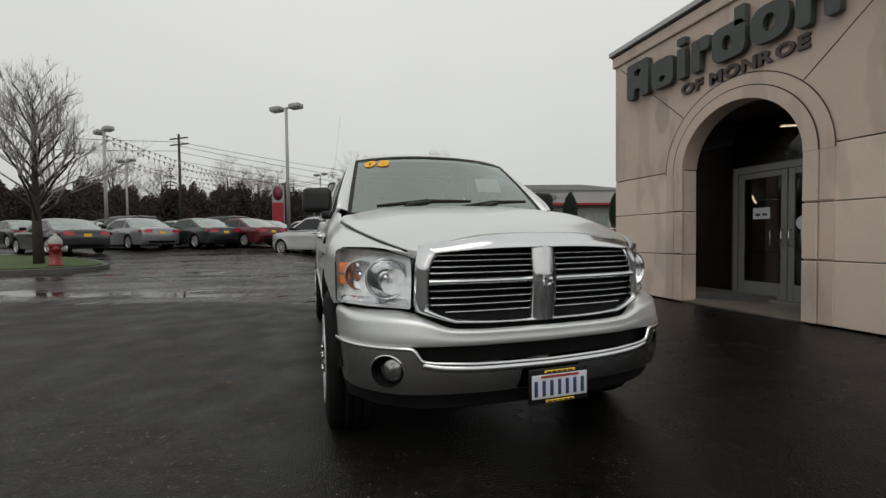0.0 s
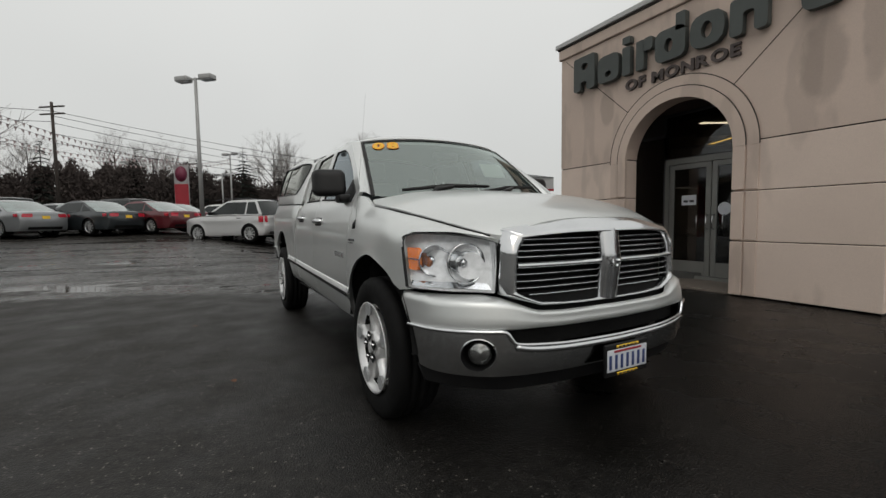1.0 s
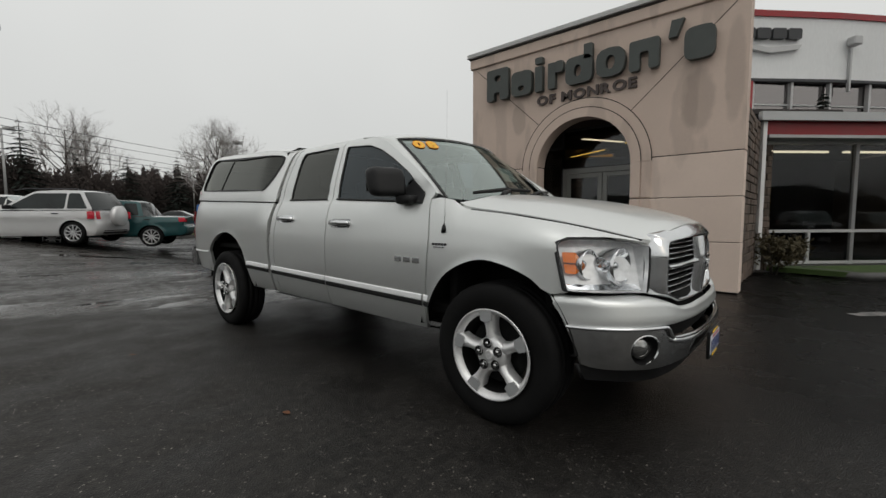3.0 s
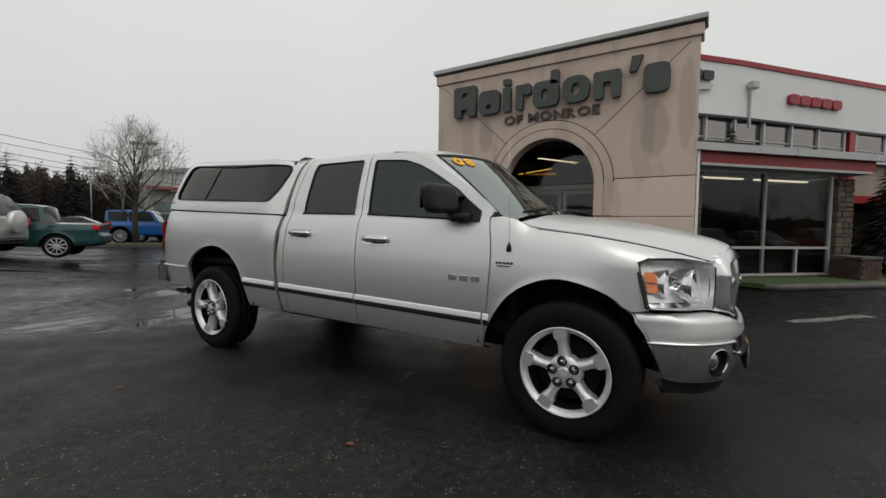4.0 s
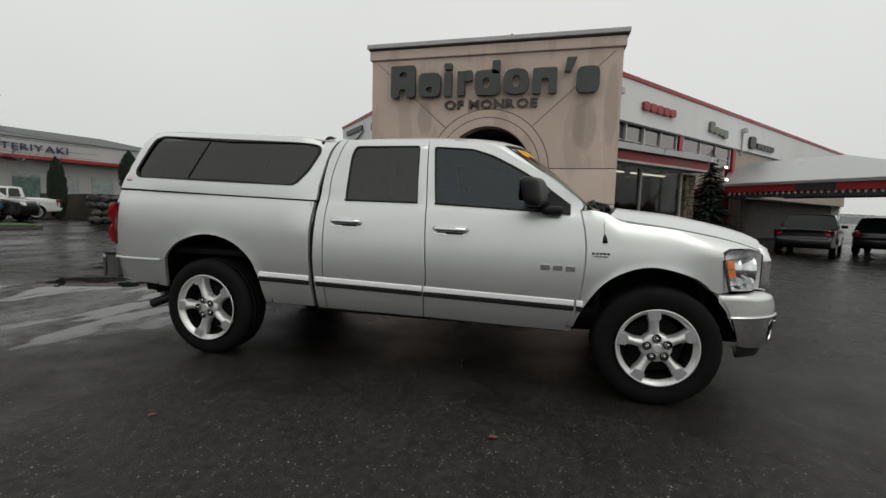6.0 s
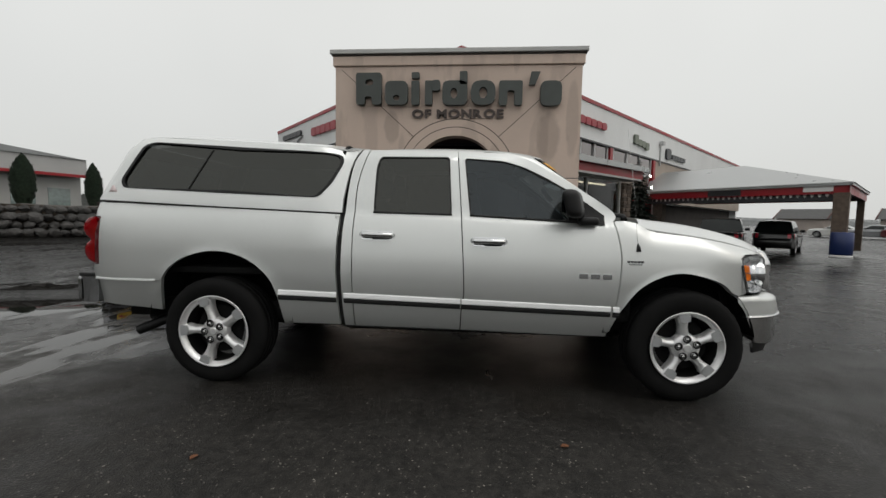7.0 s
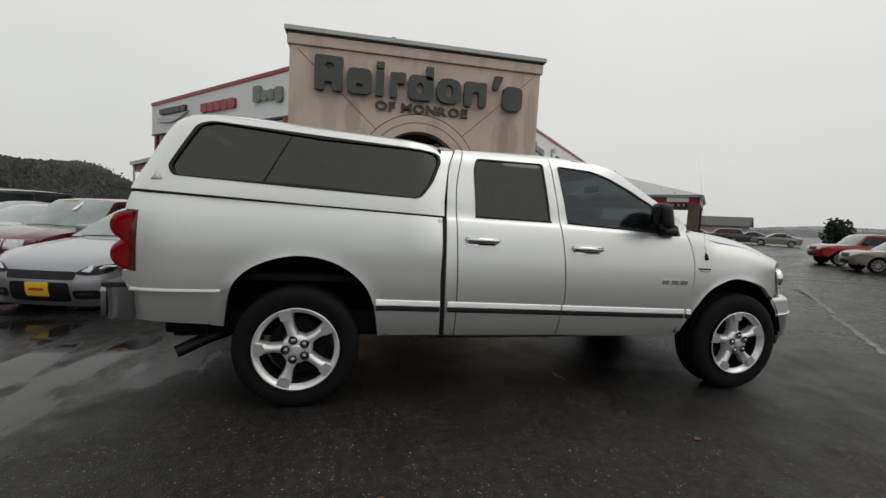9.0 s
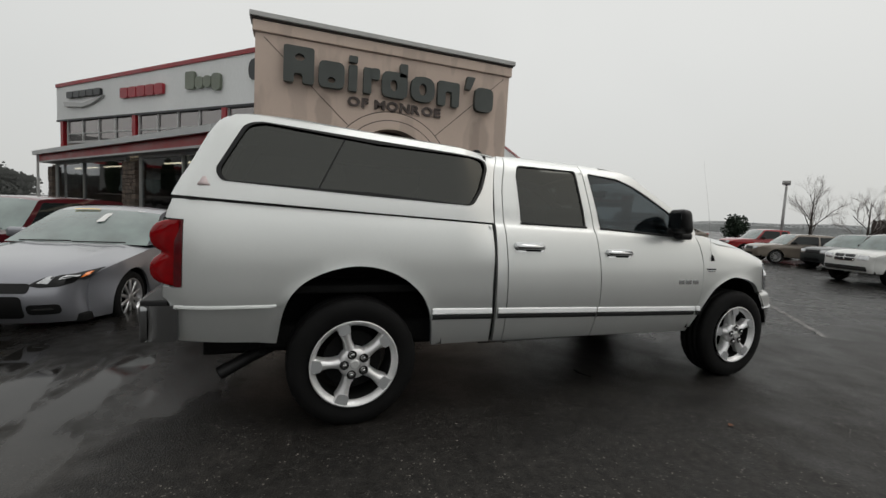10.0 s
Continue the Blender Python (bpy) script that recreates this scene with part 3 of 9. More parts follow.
for a0, a1, lift in ((-0.58, 0.13, 0.0), (0.12, 0.80, 0.0)):
    base = Vector(screen(a0 + 0.06, 0.0)) + Vector((0, -0.07, 0.03))
    mid = Vector(screen(a0 + 0.30, 0.10)) + Vector((0, -0.03, 0.035))
    tip0, tip1 = Vector(screen(a0 - 0.18, 0.035)) + Vector((0, -0.02, 0.02)), Vector(screen(a1, 0.13)) + Vector((0, -0.02, 0.02))
    w_arm = part("wiper", tube([base, base + Vector((0.02, 0, 0.03)), mid], [0.030, 0.022, 0.013], 8), PLASTIC, truck)
    part("wiper_blade", tube([tip0 + Vector((0, -0.01, 0.012)), (tip0 + tip1) / 2 + Vector((0, -0.022, 0.028)), tip1 + Vector((0, -0.006, 0.010))], [0.012, 0.017, 0.012], 6), SEAM, w_arm)

# inner structure: engine bay, floor, wheel houses, frame, chassis
part("underbody", box(-0.78, 0.78, -0.55, 4.45, 0.46, 0.62, 0.03), UNDER, truck)
part("engine_bay", box(-0.50, 0.50, -0.60, 0.36, 0.60, 1.05, 0.04), UNDER, truck)
for s in (-1, 1):
    part("frame_rail", box(s * 0.45 - 0.05, s * 0.45 + 0.05, -0.7, 4.5, 0.36, 0.50, 0.015), UNDER, truck)
    for cu, cz, r in ((0.05, 0.42, 0.555), (3.55, 0.45, 0.60)):
        bm = grid_bm(lambda a, k: (s * (0.975 - 0.40 * k), cu + r * 0.98 * math.cos(a), max(cz + r * math.sin(a), 0.49)), np.linspace(-0.35, math.pi + 0.35, 26).tolist(), [0.06, 0.5, 1.0])
        grid_bm(lambda a, k: (s * 0.575, cu + r * k * math.cos(a), max(cz + r * k * math.sin(a), 0.49)), np.linspace(-0.35, math.pi + 0.35, 26).tolist(), [0.01, 0.5, 1.0], bm)
        part("wheel_house", bm, UNDER, truck)
part("rear_axle", tube([(-0.8, 3.569, 0.40), (-0.2, 3.569, 0.40), (0, 3.569, 0.40), (0.2, 3.569, 0.40), (0.8, 3.569, 0.40)], [0.05, 0.06, 0.15, 0.06, 0.05], 14), UNDER, truck)
part("front_axle", tube([(-0.8, 0, 0.40), (-0.1, 0, 0.38), (0.25, 0, 0.38), (0.8, 0, 0.40)], [0.045, 0.045, 0.12, 0.045], 12), UNDER, truck)
part("exhaust_pipe", tube([(-0.50, 3.75, 0.46), (-0.62, 4.05, 0.45), (-0.72, 4.20, 0.41), (-0.79, 4.37, 0.335)], 0.042, 14, caps=False), PLASTIC, truck, "sooty downturned exhaust tail pipe")
part("transmission", box(-0.16, 0.16, 0.5, 2.2, 0.30, 0.50, 0.06), UNDER, truck)
part("front_floor", box(-0.86, 0.86, 0.38, 2.56, 0.55, 0.63, 0.02), UNDER, truck)
part("firewall", box(-0.86, 0.86, 0.36, 0.42, 0.55, 1.24, 0.02), UNDER, truck)

# cabin
part("dashboard", box(-0.80, 0.80, 0.44, 0.86, 1.02, 1.255, 0.06), PLASTIC, truck)
for x in (-0.42, 0.42):
    for y, h in ((1.35, 1.52), (2.10, 1.46)):
        seat = part("seat", box(x - 0.27, x + 0.27, y - 0.42, y + 0.12, 0.72, 0.95, 0.06), SEATS, truck)
        part("seat_back", box(-0.26, 0.26, -0.06, 0.07, 0, h - 0.93, 0.05, m=pose(x, y + 0.12, 0.93, -12)), SEATS, seat)
        part("headrest", box(x - 0.13, x + 0.13, y + 0.19, y + 0.29, h + 0.03, h + 0.19, 0.04), SEATS, seat)
wheel_m = pose(0.42, 0.93, 1.20, 68)
bm = grid_bm(lambda a, b: tuple(wheel_m @ Vector(((0.185 + 0.016 * math.cos(b)) * math.cos(a), (0.185 + 0.016 * math.cos(b)) * math.sin(a), 0.016 * math.sin(b)))),
             np.linspace(0, 2 * math.pi, 28, endpoint=False).tolist(), np.linspace(0, 2 * math.pi, 7, endpoint=False).tolist(), close_u=True, close_v=True)
box(-0.17, 0.17, -0.04, 0.05, -0.03, 0.02, 0.02, bm, m=wheel_m)
part("steering_wheel", bm, PLASTIC, truck)
part("inner_mirror", box(-0.12, 0.12, 0.86, 0.90, 1.66, 1.73, 0.02), PLASTIC, truck)
part("window_paper", box(0.30, 0.52, 0, 0.004, 0, 0.16, 0.001, m=pose(0.02, 0.74, 1.52, -38)), WHITE, truck, "white paper sheet behind the windscreen")
part("cab_back", box(-0.80, 0.80, 2.49, 2.53, 0.6, 1.36, 0.02), UNDER, truck)
part("cab_liner", panel([(-0.62, 1.15), (0.62, 1.15), (0.62, 2.44), (-0.62, 2.44)], lambda w, u: (w, u, roof(w, u)[2] - 0.035), (0, 0, 1), step=0.12, flange=0), SEATS, truck)

# topper on the bed
shell_top = ip((2.49, 1.935), (3.0, 1.968), (3.6, 2.000), (4.0, 2.024), (4.20, 2.018), (4.315, 1.978), (4.39, 1.905))
win_shell = round_poly([(2.765, 1.462), (2.67, 1.583), (2.602, 1.745), (2.612, 1.80), (2.67, 1.818), (3.398, 1.855), (4.160, 1.898), (4.240, 1.870), (4.388, 1.582), (4.358, 1.520), (3.536, 1.486)], 0.045, 5)
shell_outline = [(2.582, 1.350), (3.5, 1.380), (4.612, 1.424)] + spline([(4.570, 1.52), (4.500, 1.650), (4.430, 1.800), (4.382, 1.88), (4.325, 1.925), (4.19, 1.943)], 4) + [(3.6, 1.912), (2.957, 1.878), (2.50, 1.850)] + \
    spline([(2.497, 1.845), (2.548, 1.70), (2.582, 1.45)], 4)
topper = part("topper", panel(shell_outline, shell, IN, [win_shell], step=0.05), SHELL, truck, "silver fibreglass topper with dark windows")
part("topper_side", mirrored(topper.data, "topper_side"), SHELL, topper)


shell_edge = ip((2.5, 1.850), (2.957, 1.878), (3.6, 1.912), (4.19, 1.943), (4.325, 1.925), (4.37, 1.895))


def shell_roof(w, u):
    e = shell_edge(u)
    q = min(1.0, abs(w) / (-shell(u, e)[0]))
    return (w, u, e + (shell_top(u) - e) * (1 - q ** 2.6) + 0.001)


edge_us = [2.50, 2.7, 2.957, 3.3, 3.6, 3.9, 4.15, 4.25, 4.31, 4.355]
roof_ring = [(shell(u, shell_edge(u))[0], u) for u in edge_us]
part("topper_roof", panel(roof_ring + [(-w, u) for w, u in roof_ring[::-1]], shell_roof, (0, 0, -1), step=0.07, flange=0.008), SHELL, topper)


def shell_back(w, z):
    return (w, shell_end(z) + 0.035 * (1 - (abs(w) / 0.86) ** 2), z)


hatch = round_poly([(-0.66, 1.50), (0.66, 1.50), (0.58, 1.80), (-0.58, 1.80)], 0.05)
part("topper_hatch", panel([(-0.862, 1.424), (0.862, 1.424), (0.810, 1.65), (0.768, 1.80), (0.735, 1.890), (-0.735, 1.890), (-0.768, 1.80), (-0.810, 1.65)], shell_back, (0, -1, 0), [hatch], step=0.07), SHELL, topper)
part("hatch_window", panel(hatch, lambda w, z: (w, shell_back(w, z)[1] - 0.01, z), (0, -1, 0), step=0.1, flange=0), TINT, topper)
part("topper_front", extrude_outline([(-0.84, 1.36), (0.84, 1.36), (0.80, 1.70), (0.74, 1.84), (0.62, 1.905), (-0.62, 1.905), (-0.74, 1.84), (-0.80, 1.70)], 0.03, lambda a, b, d: (a, 2.60 + d, b)), UNDER, topper)
me = mesh_of(panel(win_shell, lambda u, z: (shell(u, z)[0] + 0.010, u, z), IN, step=0.08, flange=0), "topper_window")
both("topper_window", me, TINT, topper, "dark tinted sliding topper window")
c = Vector((3.47, 1.66))
ring_in = [tuple(Vector(p) - (Vector(p) - c).normalized() * 0.024) for p in win_shell]
both("window_frame", mesh_of(panel(win_shell, lambda u, z: (shell(u, z)[0] - 0.005, u, z), IN, [ring_in], step=0.08, flange=0.02), "window_frame"), PLASTIC, topper)
both("window_slider", mesh_of(panel([(3.660, 1.835), (3.651, 1.835), (3.808, 1.512), (3.819, 1.512)], lambda u, z: (shell(u, z)[0] + 0.003, u, z), IN, step=0.08, flange=0.008), "window_slider"), PLASTIC, topper)
both("topper_seal", mesh_of(panel([(2.59, 1.333), (3.5, 1.362), (4.602, 1.402), (4.602, 1.426), (3.5, 1.383), (2.585, 1.353)], lambda u, z: (bed(u, min(z, 1.37))[0] + 0.012, u, z), IN, step=0.09, flange=0.02), "topper_seal"), SEAM, topper)
part("topper_badge", extrude_outline([(0, 0), (0.07, 0), (0.055, 0.02), (0.045, 0.05), (0.03, 0.05), (0.012, 0.02)], 0.003, lambda a, b, d: (shell(4.38, 1.51)[0] - 0.004 + d, 4.475 - a, 1.486 + b)),
     pmat("badge_red_white", (0.66, 0.55, 0.55), 0.4), topper, "small red and white maker's badge")
# added dark sheet, stops a streak of sky showing through the topper windows
part("topper_liner", box(-0.69, 0.69, 2.64, 4.20, 1.858, 1.870, 0.004), UNDER, topper)
part("bed_floor", box(-0.9, 0.9, 2.60, 4.5, 0.85, 0.90, 0.01), UNDER, truck)
part("bed_front", box(-0.93, 0.93, 2.60, 2.63, 0.50, 1.33, 0.01), SILVER, truck)

# tailgate, tail lamps, rear bumper
part("tailgate", panel(round_poly([(-0.80, 0.84), (0.80, 0.84), (0.80, 1.40), (-0.80, 1.40)], 0.03), lambda w, z: (w, 4.612 - 0.02 * abs(w) + 0.02 * math.sin((z - 0.84) / 0.56 * math.pi), z), (0, -1, 0), step=0.1), SILVER, truck)
both("bed_corner", mesh_of(panel([(-0.868, 0.62), (-0.80, 0.62), (-0.80, 1.405), (-0.855, 1.405)], lambda w, z: (w, 4.603, z), (0, -1, 0), step=0.07, flange=0.03), "bed_corner"), SILVER, truck)


def tail(a, b):
    """a: 0 on the flank to 1 on the back; b: 0 low to 1 high. Two swollen lobes."""
    z = 0.918 + 0.366 * b
    q = (b / 0.5) % 1.0 if b < 0.999 else 0.0
    lobe = max(0.0, 1 - (2 * q - 1) ** 2) ** 0.55
    ang = a * math.pi / 2
    round_x, round_u = math.cos(ang) ** 0.6, max(0.0, math.sin(ang)) ** 0.6
    swell = 0.082 * lobe * math.sin(math.pi * min(1.0, 0.10 + 0.62 * a)) ** 1.2 * (1 if a > 0.02 else 0)
    return (-(0.825 + 0.118 * round_x) - 0.05 * swell, 4.555 + 0.072 * round_u + swell, z)


both("tail_lamp", mesh_of(grid_bm(tail, np.linspace(0, 1, 12).tolist(), np.linspace(0, 1, 28).tolist()), "tail_lamp"), REDLENS, truck, "red two-lobed tail lamp")
DARKRED = pmat("tail_lamp_red", (0.085, 0.001, 0.004), 0.15, 0, var=0.3, scale=20, coat=0.2)
both("tail_lamp_flank", mesh_of(panel(round_poly([(4.537, 0.911), (4.578, 0.911), (4.578, 1.287), (4.537, 1.287)], 0.012), lambda u, z: (bed(u, z)[0] - 0.003, u, z), IN, step=0.04, flange=0.03), "tail_lamp_flank"), DARKRED, truck, "dark red flank of the tail lamp")
both("tail_lamp_base", mesh_of(box(-0.908, -0.82, 4.50, 4.612, 0.908, 1.291, 0.004), "tail_lamp_base"), PLASTIC, truck)
rb = lambda w, z: (w, 4.785 - 0.050 * (abs(w) / 0.95) ** 6 - 0.6 * max(0, 0.66 - z) ** 2, z)
REARB = pmat("rear_bumper_metal", (0.30, 0.305, 0.31), 0.17, 1.0, var=0.05, scale=5)
rear_bumper = part("rear_bumper", panel(round_poly([(-0.95, 0.60), (-0.80, 0.57), (0.80, 0.57), (0.95, 0.60), (0.95, 0.805), (0.7, 0.815), (-0.7, 0.815), (-0.95, 0.805)], 0.03), rb, (0, -1, 0), step=0.06, flange=0.03), REARB, truck, "bright metal rear step bumper")
both("bumper_end", mesh_of(panel(round_poly([(4.556, 0.598), (4.745, 0.605), (4.757, 0.805), (4.556, 0.805)], 0.03), lambda u, z: (-0.955 + 0.05 * max(0, (u - 4.66) / 0.095) ** 3, u, z), IN, step=0.05, flange=0.05), "bumper_end"), REARB, rear_bumper)
part("bumper_step", box(-0.93, 0.93, 4.61, 4.745, 0.790, 0.832, 0.010), PLASTIC, rear_bumper, "black ribbed step pad")
both("bumper_gap", mesh_of(box(-0.90, -0.80, 4.58, 4.62, 0.61, 0.785, 0.01), "bumper_gap"), SEAM, rear_bumper)

# chrome trim along the flanks, badges, handles
TRIMC = pmat("trim_bright", (0.86, 0.87, 0.87), 0.30, 0.15, var=0.03, scale=6)
for u0, u1, fn, own in ((2.60, 3.055, bed, bed_sides), (1.655, 2.545, side, doors_r), (0.55, 1.645, side, doors_f), (0.490, 0.535, side, fenders)):
    za, zb = 0.682 + 0.0236 * (u0 - 0.5), 0.682 + 0.0236 * (u1 - 0.5)
    for name, lo, hi, mat, outp in (("trim_strip", -0.034, 0.010, TRIMC, 0.016), ("trim_strip", -0.072, -0.034, SEAM, 0.011)):
        def strip(u, k, fn=fn, lo=lo, hi=hi, outp=outp):
            z = 0.682 + 0.0236 * (u - 0.5) + lo + (hi - lo) * k
            p = fn(u, z)
            return (p[0] - (outp * (1.05 - 0.75 * k) if lo > -0.05 else outp * math.sin(math.pi * k) ** 0.4) if 0 < k < 1 else p[0] + 0.004, u, z)
        me = mesh_of(grid_bm(strip, np.linspace(u0, u1, max(3, int((u1 - u0) / 0.08))).tolist(), [0, 0.06, 0.25, 0.5, 0.75, 0.94, 1]), name)
        part(name, me, mat, own[0], "chrome side trim strip" if mat is TRIMC else "black side trim strip")
        part(name, mirrored(me, name), mat, own[1])


def bars(u0, u1, z0, z1, count, fn, own, mat, lean=0.0):
    """Raised bars for a badge."""
    w = (u1 - u0) / count
    for i in range(count):
        a, b = u0 + i * w + 0.12 * w, u0 + (i + 1) * w - 0.12 * w
        for o, flip in zip(own, (1, -1)):
            x = fn((a + b) / 2, (z0 + z1) / 2)[0]
            bm = box(x - 0.006, x + 0.004, a, b, z0 + lean * i, z1 + lean * i, 0.002)
            me = mesh_of(bm, "badge_bar", False)
            part("badge_bar", me if flip > 0 else mirrored(me, "badge_bar"), mat, o)


bars(0.545, 0.80, 0.895, 0.932, 3, side, doors_f, CHROME, 0.001)
bars(0.33, 0.452, 1.020, 1.034, 5, side, fenders, DARKBAR)
bars(0.33, 0.452, 1.004, 1.015, 1, side, fenders, CHROME)
for uc, zc, own in ((1.45, 1.155, doors_f), (2.295, 1.188, doors_r)):
    x = side(uc, zc)[0]
    grip = tube([(x + 0.004, uc - 0.125, zc - 0.004), (x - 0.026, uc - 0.105, zc - 0.002), (x - 0.036, uc, zc), (x - 0.028, uc + 0.10, zc), (x + 0.004, uc + 0.125, zc + 0.002)],
                [0.016, 0.021, 0.020, 0.022, 0.018], 10)
    for v in grip.verts:
        v.co.x = x + (v.co.x - x) * 0.9
    me = mesh_of(grip, "door_handle")
    cup = mesh_of(panel(round_poly([(uc - 0.128, zc - 0.040), (uc + 0.128, zc - 0.040), (uc + 0.128, zc + 0.030), (uc - 0.128, zc + 0.030)], 0.032), lambda u, z: (side(u, z)[0] - 0.003, u, z), IN, step=0.03, flange=0.01), "handle_cup")
    # flat black patch on the cup: the shade under the grip as colour
    hollow = mesh_of(panel(round_poly([(uc - 0.095, zc - 0.036), (uc + 0.035, zc - 0.036), (uc + 0.05, zc - 0.012), (uc - 0.10, zc - 0.012)], 0.012), lambda u, z: (side(u, z)[0] - 0.005, u, z), IN, step=0.03, flange=0), "handle_recess")
    for o, flip in zip(own, (1, -1)):
        h = part("door_handle", me if flip > 0 else mirrored(me, "door_handle"), CHROME, o, "chrome door handle")
        part("handle_cup", cup if flip > 0 else mirrored(cup, "handle_cup"), CHROME, h)
        part("handle_recess", hollow if flip > 0 else mirrored(hollow, "handle_recess"), SEAM, h)

# mirrors
# the mirror's dark reflection is put into its near-black colour
MIRRORG = pmat("mirror_silver", (0.05, 0.052, 0.055), 0.06, 1.0)
mirror_shape = box(-1.125, -0.900, 0.765, 0.890, 1.335, 1.540, 0.060, seg=5)
for v in mirror_shape.verts:
    v.co.y += 0.04 * (v.co.z - 1.355) / 0.18 + 0.36 * (abs(v.co.x) - 1.0)
m_house = mesh_of(mirror_shape, "mirror_housing")
arm = mesh_of(box(-0.985, -0.880, 0.655, 0.80, 1.285, 1.345, 0.025, seg=3), "mirror_arm")
sail = mesh_of(panel([(0.60, 1.285), (0.86, 1.31), (0.86, 1.345), (0.73, 1.455), (0.60, 1.36)], lambda u, z: (side(u, z)[0] - 0.010, u, z), IN, step=0.05, flange=0.02), "mirror_foot")
mirror_pane = box(-1.10, -0.925, 0.916, 0.924, 1.375, 1.51, 0.003)
for v in mirror_pane.verts:
    v.co.y += 0.36 * (abs(v.co.x) - 1.0)
mglass = mesh_of(mirror_pane, "mirror_glass")
for o, flip in zip(doors_f, (1, -1)):
    h = part("door_mirror", m_house if flip > 0 else mirrored(m_house, "door_mirror"), PLASTIC, o, "black plastic door mirror")
    part("mirror_arm", arm if flip > 0 else mirrored(arm, "mirror_arm"), PLASTIC, o)
    part("mirror_foot", sail if flip > 0 else mirrored(sail, "mirror_foot"), PLASTIC, o)
    part("mirror_glass", mglass if flip > 0 else mirrored(mglass, "mirror_glass"), MIRRORG, h)

# aerial
ax = side(0.375, 1.13)[0]
aerial = part("aerial", tube([(ax - 0.004, 0.366, 1.10), (ax + 0.0, 0.368, 1.135), (ax + 0.012, 0.372, 1.17)], [0.018, 0.014, 0.004], 10), PLASTIC, truck, "whip aerial on a black base")
part("aerial_rod", tube([(ax + 0.008, 0.371, 1.15), (ax + 0.06, 0.395, 1.55), (ax + 0.12, 0.44, 2.0)], [0.0014, 0.0010, 0.0007], 5), BRIGHT, aerial)

# ---- the front ----
nose = ip((0.0, -0.845), (0.30, -0.835), (0.50, -0.812), (0.56, -0.79), (0.622, -0.735), (0.716, -0.655), (0.80, -0.575), (0.88, -0.480), (0.932, -0.405), (0.950, -0.35))


def face(w, z):
    """The front skin above the bumper."""
    k = min(1.0, max(0.0, (abs(w) - 0.70) / 0.22))
    return (w, nose(abs(w)) - 0.26 * (1.06 - z) * k, z)


lamp_outline = round_poly([(-0.945, 0.818), (-0.80, 0.806), (-0.628, 0.800), (-0.622, 0.93), (-0.624, 1.040), (-0.66, 1.054), (-0.72, 1.067), (-0.80, 1.079), (-0.885, 1.082), (-0.920, 1.080), (-0.938, 1.070), (-0.944, 1.045)], 0.008)
LAMPSILVER = pmat("lamp_silver", (0.90, 0.90, 0.90), 0.22, 0.40, var=0.14, scale=30)
ring = dense([tuple(p)[:2] for p in lamp_outline], 0.04)
DEEP = Vector((0.03, 0.10, 0))
sloped = lambda z: 0.35 + 0.65 * min(1.0, max(0.0, (z - 0.80) / 0.28))
lens_me = mesh_of(panel(lamp_outline, face, (0.3, 1, 0), step=0.04, flange=0.0), "head_lamp")
back_me = mesh_of(panel(lamp_outline, lambda w, z: tuple(Vector(face(w, z)) + DEEP * sloped(z)), (0.3, 1, 0), step=0.05, flange=0.0), "lamp_back")
rim_me = mesh_of(grid_bm(lambda i, k: tuple(Vector(face(*ring[i])) + DEEP * k * sloped(ring[i][1])), list(range(len(ring))), [0.0, 0.5, 1.0], close_u=True), "lamp_rim")
seal_me = mesh_of(grid_bm(lambda i, k: tuple(Vector(face(*ring[i])) + Vector((0, -0.002 + 0.012 * k, 0)) + Vector((ring[i][0] + 0.78, 0, (ring[i][1] - 0.94))).normalized() * 0.005 * k + Vector((0.001, 0.004 * k, 0))), list(range(len(ring))), [-0.35, 0.6, 1.1], close_u=True), "lamp_seal")


def bowl(wc, zc, r, u0, depth, lean):
    """A deep reflector: a bright barrel with a hollow mouth and a bulb holder."""
    n = Vector((-lean, -1, 0)).normalized()
    t1 = n.cross(Vector((0, 0, 1))).normalized()
    base = Vector((wc, u0, zc))
    prof = [(depth, r * 0.80), (depth * 0.6, r * 0.92), (0.015, r), (0.0, r * 1.03), (-0.004, r), (0.0, r * 0.95), (0.02, r * 0.86), (0.045, r * 0.66), (0.06, r * 0.40), (0.062, 0.024), (0.035, 0.022), (0.022, 0.014), (0.020, 0.001)]
    return grid_bm(lambda i, k: tuple(base - n * prof[k][0] + prof[k][1] * (math.cos(i * math.pi / 16) * t1 + math.sin(i * math.pi / 16) * Vector((0, 0, 1)))), list(range(32)), list(range(len(prof))), close_u=True)


bowls = [mesh_of(bowl(-0.722, 0.938, 0.098, -0.632, 0.11, 0.12), "lamp_bowl"), mesh_of(bowl(-0.832, 0.948, 0.078, -0.505, 0.08, 0.15), "lamp_bowl")]
cup_n = Vector((-0.15, -1, 0)).normalized()
cup_t = cup_n.cross(Vector((0, 0, 1))).normalized()
cup_rows = ((0.004, 0.001), (0.008, 0.014), (0.020, 0.026), (0.050, 0.032))
bulb_me = mesh_of(grid_bm(lambda i, k: tuple(Vector((-0.842, -0.490, 0.940)) - cup_n * cup_rows[k][0] + cup_rows[k][1] * (0.8 * math.cos(i * math.pi / 10) * cup_t + math.sin(i * math.pi / 10) * Vector((0, 0, 1)))), list(range(20)), [0, 1, 2, 3], close_u=True), "signal_bulb")
amber_me = mesh_of(panel(round_poly([(-0.470, 0.902), (-0.420, 0.906), (-0.398, 1.016), (-0.455, 1.012)], 0.012), lambda u, z: (-plan_w(u + 0.22 * (1.06 - z)) + 0.010, u, z), IN, step=0.03, flange=0.02), "turn_signal")
